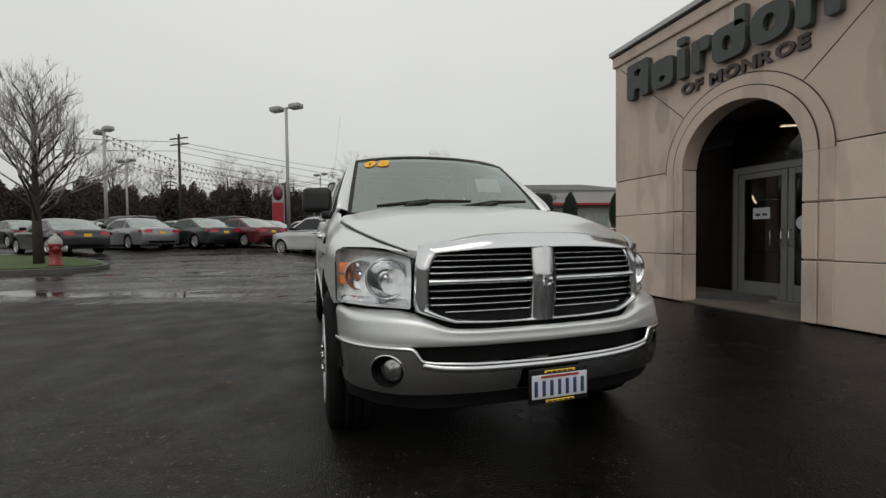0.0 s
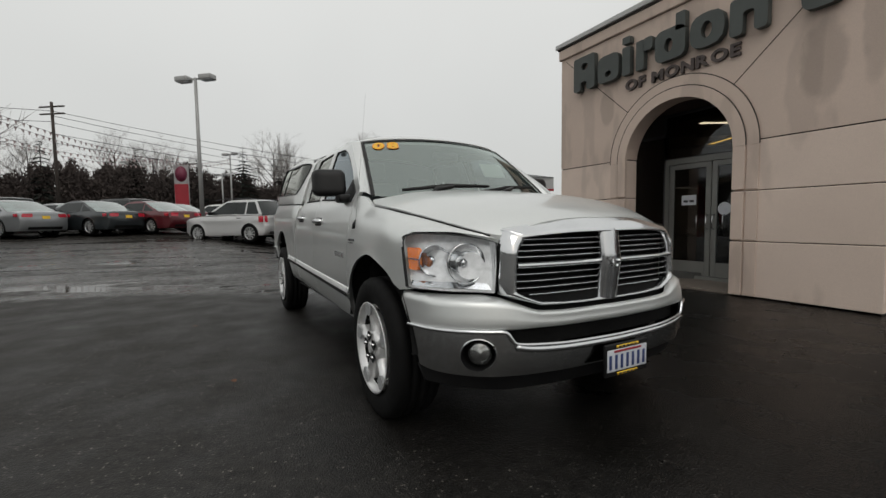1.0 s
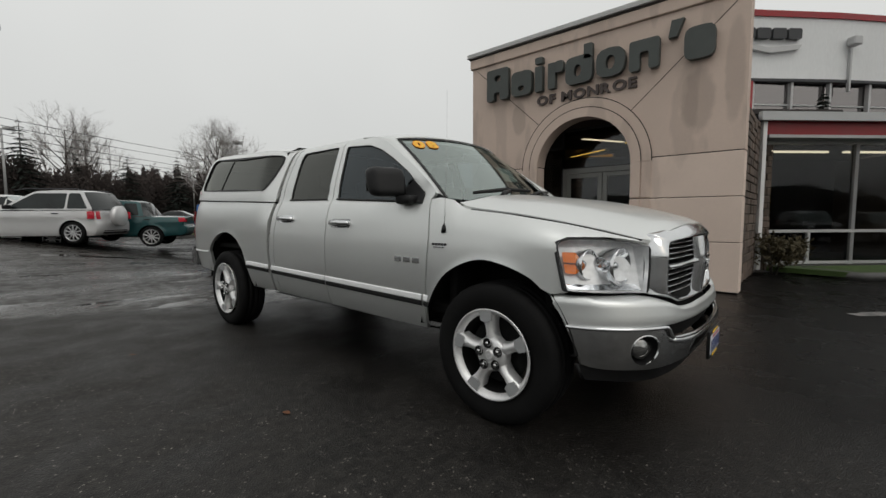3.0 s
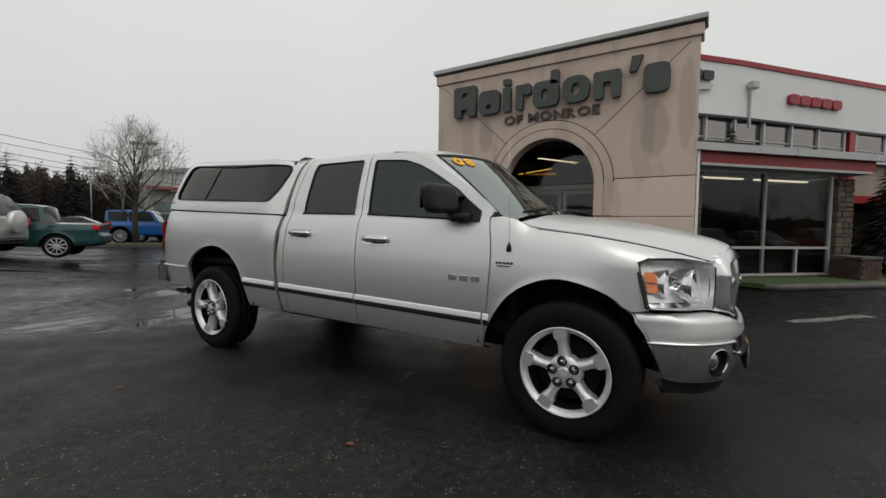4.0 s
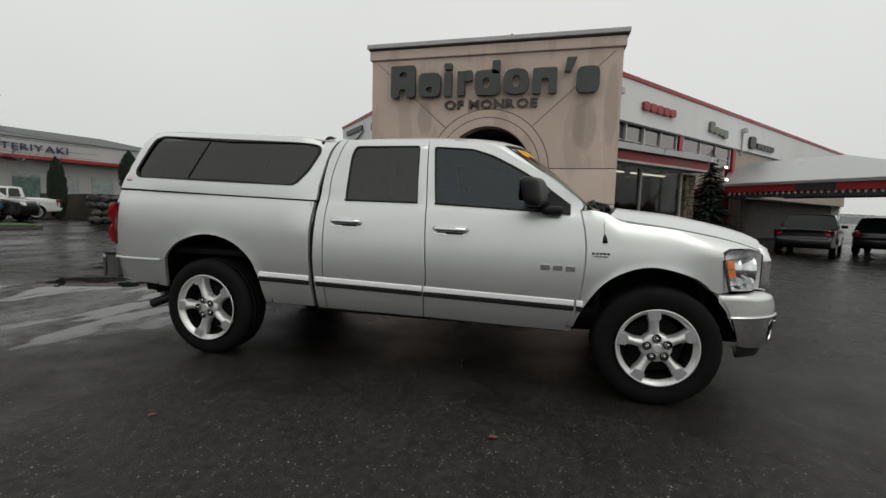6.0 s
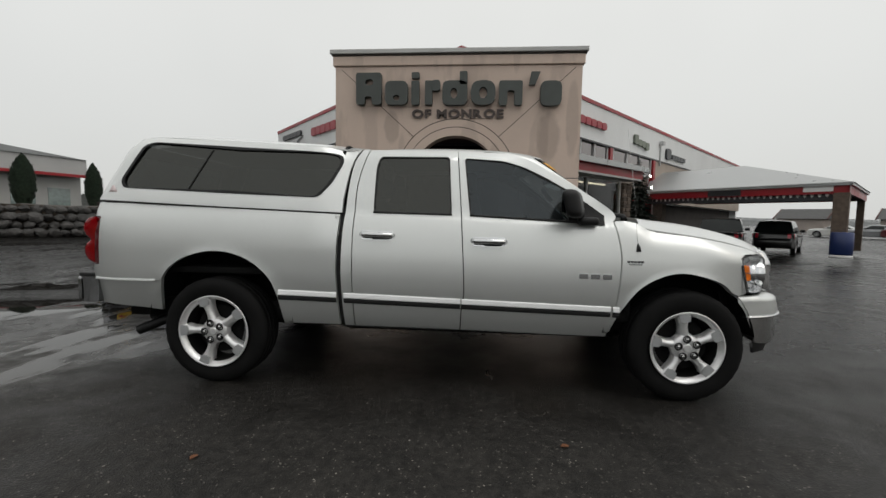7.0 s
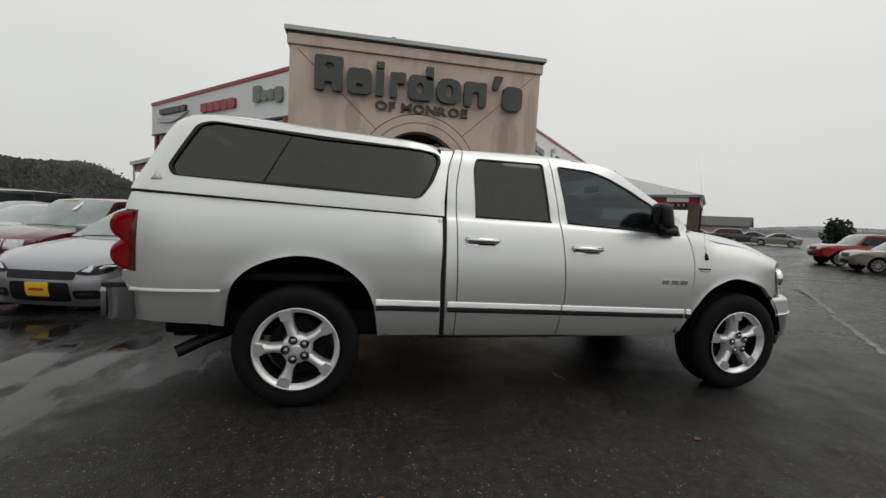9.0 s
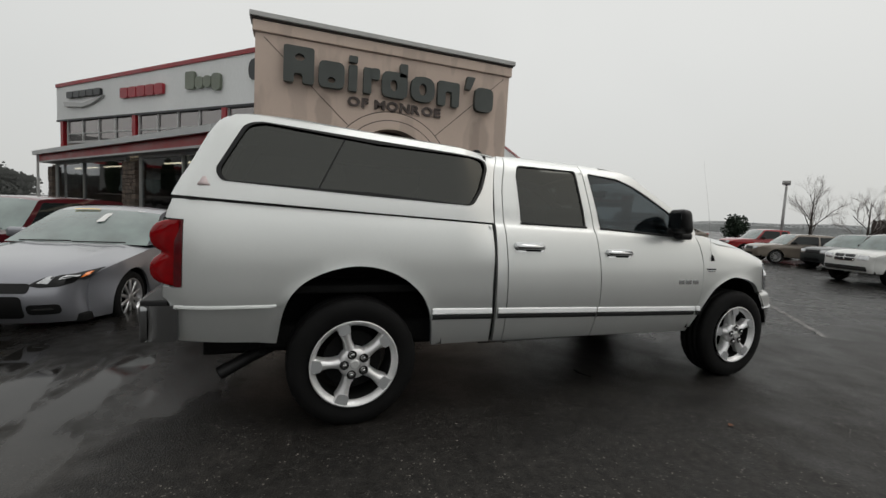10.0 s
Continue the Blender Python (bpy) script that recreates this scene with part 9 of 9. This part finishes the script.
HRED, HWHITE = pmat("hydrant_red", (0.20, 0.006, 0.010), 0.4, 0, var=0.2, scale=8, coat=0.1), pmat("hydrant_white", (0.42, 0.42, 0.41), 0.4, 0, var=0.1)
part("barrel", lathe([(0, 0.001), (0, 0.16), (0.04, 0.16), (0.05, 0.12), (0.45, 0.115), (0.47, 0.145), (0.52, 0.145), (0.53, 0.12)], 22, "z"), HRED, hyd)
part("bonnet", lathe([(0.53, 0.135), (0.58, 0.14), (0.66, 0.11), (0.72, 0.06), (0.73, 0.035), (0.78, 0.035), (0.78, 0.001)], 22, "z"), HWHITE, hyd, "white domed bonnet")
for a in (0, 90, 180):
    t = lathe([(0.10, 0.06), (0.17, 0.06), (0.175, 0.075), (0.22, 0.07), (0.225, 0.001)], 12)
    bmesh.ops.transform(t, matrix=Matrix.Translation((0, 0, 0.40)) @ Matrix.Rotation(radians(a - 60), 4, "Z"), verts=t.verts)
    part("outlet_cap", t, HWHITE if a == 90 else HRED, hyd)
bare_tree(-8.0, 15.9, 5.5, 3, "slender bare street tree with upswept twigs", limbs=26, spread=0.38, reach=0.40)

# second island with the tree beside the blue off-roader
isl2 = spline([(3.2, 25.9), (6.0, 24.8), (9.4, 23.4), (9.9, 23.8), (9.4, 24.5), (6.4, 25.7), (3.5, 26.7)], 4, True)
tagged(part("island_kerb", draped(isl2, 0.13, 0.0), KERB, None, smooth=False), "concrete kerb of the narrow island", "kerb", kind="structure")
tagged(part("island_lawn", draped(isl2, 0.155, 0.18), GRASS, None, smooth=False), "damp grass of the narrow island", "lawn", kind="structure")
bare_tree(7.1, 25.3, 5.2, 11, "round-headed bare tree in a narrow island", limbs=24, spread=0.55)
conifer(18.5, -3.4, 4.5, 21, 0.30, label="dark green conifer beside the showroom", density=3.0)
conifer(14.9, 1.55, 1.25, 22, 0.33, 3.55, label="small dark conifer on the low roof")
for i, (x, y, h) in enumerate(((12.6, 31.8, 3.6), (14.8, 29.9, 3.2))):
    cypress(x, y, h, 0.40, 40 + i)
for i, (x, y, h, r) in enumerate(((21.81, 33.26, 3.1, 0.62), (25.9, 32.4, 3.0, 0.50), (28.66, 30.16, 2.8, 0.46))):
    cypress(x, y, h, r, 50 + i, 1.42)

# far right: bare trees behind the lot edge
for i, (x, y, h) in enumerate(((17.8, -30.2, 4.9), (14.1, -29.5, 4.1), (12.4, -31.0, 4.0), (9.5, -31.0, 3.9))):
    bare_tree(x, y, h, 60 + i, "bare tree behind the lot edge", limbs=8, spread=0.42)
# far left trees
for i, (x, y, h) in enumerate(((-24.0, 62.0, 9.5), (-20.0, 66.0, 9.0), (-13.0, 72.0, 10.5), (-9.0, 74.0, 10.0), (-6.0, 73.0, 9.5), (9.0, 90.0, 15.0), (11.5, 91.0, 14.0))):
    bare_tree(x, y, h, 80 + i, "tall bare tree beyond the lot", limbs=12, spread=0.45)
for i, (x, y, h) in enumerate(((-28.0, 55.0, 8.8), (-17.5, 61.0, 9.6), (-9.5, 64.0, 9.2), (-3.2, 67.0, 9.4), (2.5, 68.0, 12.0), (7.5, 71.0, 9.0), (13.0, 72.0, 9.8), (19.0, 72.0, 10.2), (24.0, 70.0, 9.4))):
    conifer(x, y, h, 120 + i, 0.30, label="dark conifer beyond the lot", density=0.8)


def brush_row(name, a, b, height, depth, count, seed, mat, label):
    """An uneven mass of winter shrubs from a to b."""
    rnd = random.Random(seed)
    bm = bmesh.new()
    a, b = Vector(a), Vector(b)
    side_v = Vector((-(b - a).y, (b - a).x, 0)).normalized()
    top = lambda t: height * (0.80 + 0.07 * math.sin(t * 31 + seed) + 0.06 * math.sin(t * 77 + 2 * seed) + 0.05 * math.sin(t * 190))
    for i in range(count):
        t = rnd.random()
        p = a.lerp(b, t) + side_v * rnd.uniform(0, depth)
        h = top(t)
        z = h * rnd.random() ** 0.7
        s = rnd.uniform(0.2, 0.6) * height * 0.045
        base = Vector((p.x, p.y, gz(p.x, p.y) + z))
        d = Vector((rnd.uniform(-1, 1), rnd.uniform(-1, 1), rnd.uniform(0.2, 1.6))).normalized()
        o = d.orthogonal().normalized()
        bm.faces.new([bm.verts.new(base + o * s * 0.55), bm.verts.new(base - o * s * 0.55), bm.verts.new(base + d * s * 1.7)])
    n = 240
    rows = []
    for i in range(n + 1):
        t = i / n
        p = a.lerp(b, t) + side_v * depth * 0.6
        rows.append((bm.verts.new((p.x, p.y, gz(p.x, p.y) - 0.1)), bm.verts.new((p.x + rnd.uniform(-0.3, 0.3), p.y + rnd.uniform(-0.3, 0.3), gz(p.x, p.y) + top(t) * rnd.uniform(0.90, 0.99)))))
    for q, r in zip(rows, rows[1:]):
        bm.faces.new((q[0], r[0], r[1], q[1]))
    return tagged(part(name, bm, mat, None, smooth=False), label, "shrubs", kind="stuff")


brush_row("winter_brush", (-60, 40, 0), (-16, 60, 0), 7.6, 4, 42000, 1, BRUSH, "reddish brown winter brush beyond the lot")
brush_row("winter_brush", (-16, 60, 0), (16, 72, 0), 8.2, 4, 42000, 2, BRUSH, "reddish brown winter brush beyond the lot")
brush_row("winter_brush", (14, 76, 0), (32, 74, 0), 9.4, 4, 20000, 3, BRUSH, "dark winter brush beyond the lot")
brush_row("winter_brush", (10.0, -46, 0), (22.0, -50, 0), 3.6, 3, 1600, 4, BRUSH, "brown winter brush beyond the road")
brush_row("winter_brush", (-12.0, -30, 0), (12.0, -33, 0), 1.6, 2, 2200, 5, BRUSH, "low brown brush beyond the lot edge")
brush_row("hedge", (23.8, 28.5, 0), (36, 31, 0), 2.3, 2, 3600, 6, BRUSH, "dark bare hedge beyond the parked row")


def ridge(name, pts, h0, seed, mat, label):
    """A far wooded ridge."""
    rnd = random.Random(seed)
    bm = bmesh.new()
    pts = [Vector(p) for p in spline(pts, 40)]
    prev = None
    for i, p in enumerate(pts):
        h = h0 * (0.8 + 0.25 * math.sin(i * 0.11 + seed) + 0.10 * math.sin(i * 0.31)) + rnd.uniform(-0.02, 0.03) * h0
        q = (bm.verts.new((p.x, p.y, -1)), bm.verts.new((p.x * 1.008, p.y * 1.008, h * 0.7)), bm.verts.new((p.x * 1.02, p.y * 1.02, h)))
        if prev:
            for k in (0, 1):
                bm.faces.new((prev[k], q[k], q[k + 1], prev[k + 1]))
        for k in range(170):
            c = Vector((p.x, p.y, 0)) * rnd.uniform(0.99, 1.018) + Vector((rnd.uniform(-4, 4), rnd.uniform(-4, 4), h * rnd.uniform(0.05, 0.97)))
            s, e = rnd.uniform(0.02, 0.05) * h0, rnd.uniform(0.7, 1.5)
            g = Vector((-p.y, p.x, 0)).normalized()
            bm.faces.new([bm.verts.new(c + g * (s * a) + Vector((0, 0, s * e * b))) for a, b in ((-0.5, -0.4), (0.5, -0.4), (0.55, 0.2), (rnd.uniform(0.1, 0.3), 0.7), (rnd.uniform(-0.3, -0.1), 0.75), (-0.6, 0.15))])
        prev = q
    return tagged(part(name, bm, mat, None, smooth=False), label, "woods", kind="stuff")


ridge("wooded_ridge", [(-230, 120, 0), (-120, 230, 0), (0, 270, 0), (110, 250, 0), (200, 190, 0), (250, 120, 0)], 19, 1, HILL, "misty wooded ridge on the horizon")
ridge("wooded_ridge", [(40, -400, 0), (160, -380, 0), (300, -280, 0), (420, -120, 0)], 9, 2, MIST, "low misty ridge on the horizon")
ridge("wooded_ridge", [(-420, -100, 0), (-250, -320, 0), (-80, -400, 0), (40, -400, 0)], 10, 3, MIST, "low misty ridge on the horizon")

# far shops with a sign of eight letters
shops = thing("shop_building", pose(39.5, 65.3, 1.0, 0, 0, -14), "long pale shop building with red eaves", "building")
part("wall", box(-14, 15, 0, 14, 0, 6.3), pmat("shop_wall", (0.33, 0.33, 0.32), 0.8, 0, var=0.08, scale=0.3), shops, smooth=False)
part("sign_band", box(-14, 15, -1.4, 0, 5.6, 7.7), pmat("shop_band", (0.42, 0.42, 0.415), 0.7, 0, var=0.06, scale=0.2), shops, smooth=False)
part("red_eave", box(-14, 15, -1.5, -1.40, 5.2, 5.6), REDTRIM, shops, smooth=False)
bm = bmesh.new()
rv = [bm.verts.new(p) for p in ((-14, -1.6, 7.7), (15, -1.6, 7.7), (15, 14, 7.7), (-14, 14, 7.7), (-6, 6, 9.6), (7, 6, 9.6))]
for f in ((0, 1, 5, 4), (1, 2, 5), (2, 3, 4, 5), (3, 0, 4)):
    bm.faces.new([rv[i] for i in f])
part("roof", bm, pmat("shop_roof", (0.10, 0.105, 0.105), 0.8, 0, var=0.1), shops, smooth=False)
for i in range(7):
    w = part("window", box(-13 + i * 4.0, -10.4 + i * 4.0, -0.06, 0.05, 0.4, 3.6), CAR_GLASS, shops, smooth=False)
words("shop_letter", "TERIYAKI", 1.15, 0.06, pmat("sign_navy", (0.03, 0.035, 0.09), 0.5), pose(-3.05, -1.5, 6.15, 90, 0, 0) @ Matrix.Diagonal((1.25, 1, 1, 1)), shops, 0.12)
# roadside pylon sign: plain panels
pyl = thing("pylon_sign", pose(-3.8, 48.0, gz(-3.8, 48), 0, 0, -8) @ Matrix.Diagonal((0.6, 1, 0.86, 1)), "white pylon with red and purple sign panels", "sign")
part("pylon_panel", box(-1.0, 1.0, -0.15, 0.15, 1.9, 6.6, 0.03), pmat("pylon_grey", (0.30, 0.29, 0.29), 0.6), pyl, smooth=False)
part("red_panel", box(-0.95, 0.95, -0.19, -0.151, 2.0, 4.5, 0.01), REDSIGN, pyl, smooth=False)
part("emblem_panel", lathe([(0, 0.001), (0, 0.85), (0.04, 0.85)], 20), pmat("emblem_purple", (0.16, 0.02, 0.05), 0.5), pyl).matrix_local = pose(0, -0.16, 5.6, 0, 0, 90)
for x in (-0.7, 0.7):
    part("pylon_leg", box(x - 0.12, x + 0.12, -0.1, 0.1, 0, 2.0), POLE, pyl, smooth=False)
# houses beyond the road
for hx, hy, rot, l in ((77.6, -73.4, 40, 9.6), (90.0, -63.0, 40, 7.5)):
    h = thing("house", pose(hx, hy, 0, 0, 0, rot), "low pale house with a dark gable roof", "house", "houses beyond the road")
    part("wall", box(-l / 2, l / 2, -4, 4, 0, 2.7), pmat("house_siding", (0.36, 0.31, 0.28), 0.8, 0, var=0.08, scale=0.6), h, smooth=False)
    bm = bmesh.new()
    v = [bm.verts.new(p) for p in ((-l / 2 - 0.5, -4.6, 2.55), (l / 2 + 0.5, -4.6, 2.55), (l / 2 + 0.5, 4.6, 2.55), (-l / 2 - 0.5, 4.6, 2.55), (-l / 2 - 0.5, 0, 4.6), (l / 2 + 0.5, 0, 4.6))]
    for f in ((0, 1, 5, 4), (2, 3, 4, 5), (0, 4, 3), (1, 2, 5)):
        bm.faces.new([v[i] for i in f])
    part("roof", bm, pmat("house_roof", (0.085, 0.085, 0.085), 0.85, 0, var=0.12, scale=1.5), h, smooth=False)
    for s in (-1, 1):
        part("gable_trim", tube([(s * (l / 2 + 0.53), -4.6, 2.5), (s * (l / 2 + 0.53), 0, 4.55), (s * (l / 2 + 0.53), 4.6, 2.5)], 0.13, 6), pmat("house_trim", (0.10, 0.05, 0.045), 0.7), h)
        part("gable_wall", extrude_outline([(-4, 2.6), (4, 2.6), (0, 4.5)], 0.2, lambda a, b, d, s=s: (s * (l / 2 - d), a, b)), WHITE, h, smooth=False)
    for x in (-0.32 * l, -0.1 * l, 0.12 * l, 0.34 * l):
        w = part("window", box(x - 0.6, x + 0.6, -4.04, -3.98, 1.0, 2.1), CAR_GLASS, h, smooth=False)
        part("window_frame", box(x - 0.68, x + 0.68, -4.03, -3.99, 0.92, 2.18), WHITE, w, smooth=False)

# utility pole and wires
upole = thing("utility_pole", pose(-13.0, 48.4, gz(-13, 48)), "dark wooden utility pole with two cross arms", "utility pole")
part("pole", tube([(0, 0, 0), (0, 0, 10.6)], [0.16, 0.11], 8), BARK, upole)
for z in (10.2, 9.6):
    part("cross_arm", box(-1.2, 1.2, -0.06, 0.06, z - 0.06, z + 0.06, 0.01, m=pose(0, 0, 0, 0, 0, -35)), BARK, upole)
wires = thing("overhead_wires", Matrix.Identity(4), "sagging dark overhead wires across the lot", "cable")
for i, (a, b, sag) in enumerate((((-13.0, 48.4, 10.9), (40, 60, 8.4), 1.2), ((-13.0, 48.4, 10.5), (40, 60, 8.0), 1.5), ((-13.0, 48.4, 9.9), (40, 60, 7.2), 1.6), ((-13.0, 48.4, 9.0), (40, 60, 6.5), 1.3), ((-13.0, 48.4, 8.2), (40, 60, 5.9), 1.0),
                                ((-13.0, 48.4, 10.9), (-60, 34, 10.2), 0.9), ((-13.0, 48.4, 10.0), (-60, 34, 9.3), 1.1))):
    a, b = Vector(a), Vector(b)
    part("wire", tube([a.lerp(b, t) - Vector((0, 0, sag * 4 * t * (1 - t))) for t in np.linspace(0, 1, 13).tolist()], 0.022, 4), DARKBAR, wires)

# strings of small flags between the lot lamps
FLAG = pmat("faded_flags", (0.36, 0.28, 0.28), 0.8, 0, var=0.3, scale=2)
for i, (a, b, sag) in enumerate((((-13.0, 32.7, 8.0), (-3.8, 48.0, 6.9), 0.5), ((-13.0, 32.7, 7.7), (0.6, 56.0, 8.6), 1.6), ((-17.0, 46.8, 8.2), (0.6, 56.0, 8.2), 1.3), ((-13.0, 32.7, 7.5), (-17.0, 46.8, 8.0), 0.8), ((-17.0, 46.8, 8.6), (-3.8, 48.0, 7.4), 0.9))):
    a, b = Vector(a), Vector(b)
    line = thing("bunting", Matrix.Identity(4), "sagging string of small faded flags over the lot", "bunting", "flag strings")
    at_t = lambda t: a.lerp(b, t) - Vector((0, 0, sag * 4 * t * (1 - t)))
    part("cord", tube([at_t(t) for t in np.linspace(0, 1, 17).tolist()], 0.010, 4), DARKBAR, line)
    bm = bmesh.new()
    n = int((b - a).length / 0.42)
    along_v = (b - a).normalized() * 0.10
    for k in range(n):
        p = at_t((k + 0.5) / n)
        w = Vector((0.03, 0.03, 0))
        q = [bm.verts.new(p - along_v), bm.verts.new(p + along_v), bm.verts.new(p + w * (k % 3 - 1) - Vector((0, 0, 0.26)))]
        bm.faces.new(q)
    tagged(part("flags", bm, FLAG, line, smooth=False), "small faded triangular flags", kind="stuff")

# rock wall beyond the wet gutter
rock_me = []
for i in range(5):
    rr = random.Random(200 + i)
    bm = bmesh.new()
    bmesh.ops.create_icosphere(bm, subdivisions=2, radius=0.5)
    for v in bm.verts:
        v.co *= 0.8 + 0.28 * noise.noise(v.co * 2.3 + Vector((i * 7, 0, 0)))
        v.co.z *= 0.72
    rock_me.append(mesh_of(bm, "boulder", False))
ROCK = pmat("dark_rock", (0.05, 0.048, 0.046), 0.8, 0, var=0.3, scale=3, grain=0.3, gscale=20, bump=0.5, object_random=0.3)
for q in rock_me:
    q.materials.append(ROCK)
wall = thing("boulder_wall", Matrix.Identity(4), "dry wall of dark boulders beyond the lot", "wall")
rr = random.Random(9)
for r in range(4):
    for i in range(20):
        x, y = 12.9 + i * 0.44 + 0.2 * (r % 2), 24.75 - i * 0.135 + r * 0.12
        o = part("boulder", rock_me[rr.randrange(5)], None, wall)
        o.matrix_local = pose(x, y, gz(x, y) + 0.16 + r * 0.36, rr.uniform(-20, 20), rr.uniform(-20, 20), rr.uniform(0, 360)) @ Matrix.Scale(rr.uniform(0.52, 0.88), 4)
bank = [(13.2, 25.0), (21.6, 22.6), (30.0, 26.0), (34.0, 39.0), (24.0, 39.0), (16.6, 34.0), (15.9, 28.5)]
tagged(part("bank", panel(bank, lambda x, y: (x, y, gz(x, y) + 1.42 + 0.05 * math.sin(x * 2.1) * math.cos(y * 1.7)), (0, 0, -1), step=0.9, flange=1.6), pmat("bank_earth", (0.045, 0.036, 0.028), 0.95, 0, var=0.35, scale=1.2, grain=0.3, gscale=14, bump=0.4), None), "dark earth bank above the boulder wall", "bank", kind="structure")
# painted bay lines and the long joint in the asphalt
LINE = pmat("worn_line_paint", (0.13, 0.125, 0.12), 0.6, 0, var=0.6, scale=9, grain=0.5, gscale=50)
for nm, pts, w in (("bay_line", [(7.0, -6.3), (4.6, -3.85), (3.0, -2.2)], 0.10), ("bay_line", [(2.9, -2.05), (1.6, -0.8), (0.9, -0.1)], 0.10), ("bay_line", [(5.2, 1.1), (6.5, 0.02)], 0.22)):
    bm = bmesh.new()
    pv = [Vector(p) for p in spline(pts, 6)]
    rr = random.Random(len(pts) * 7 + int(pts[0][0] * 10))
    for a, b in zip(pv, pv[1:]):
        n = Vector((-(b - a).y, (b - a).x)).normalized() * w / 2
        j = [rr.uniform(0.5, 1.1) for _ in range(4)]
        bm.faces.new([bm.verts.new((*(a - n * j[0]), 0.004)), bm.verts.new((*(b - n * j[1]), 0.004)), bm.verts.new((*(b + n * j[2]), 0.004)), bm.verts.new((*(a + n * j[3]), 0.004))])
    tagged(part(nm, bm, LINE, None, smooth=False), "worn pale paint line on the asphalt", "marking", kind="structure")

# unseen ridge added behind the camera's path, to darken reflections in the pickup
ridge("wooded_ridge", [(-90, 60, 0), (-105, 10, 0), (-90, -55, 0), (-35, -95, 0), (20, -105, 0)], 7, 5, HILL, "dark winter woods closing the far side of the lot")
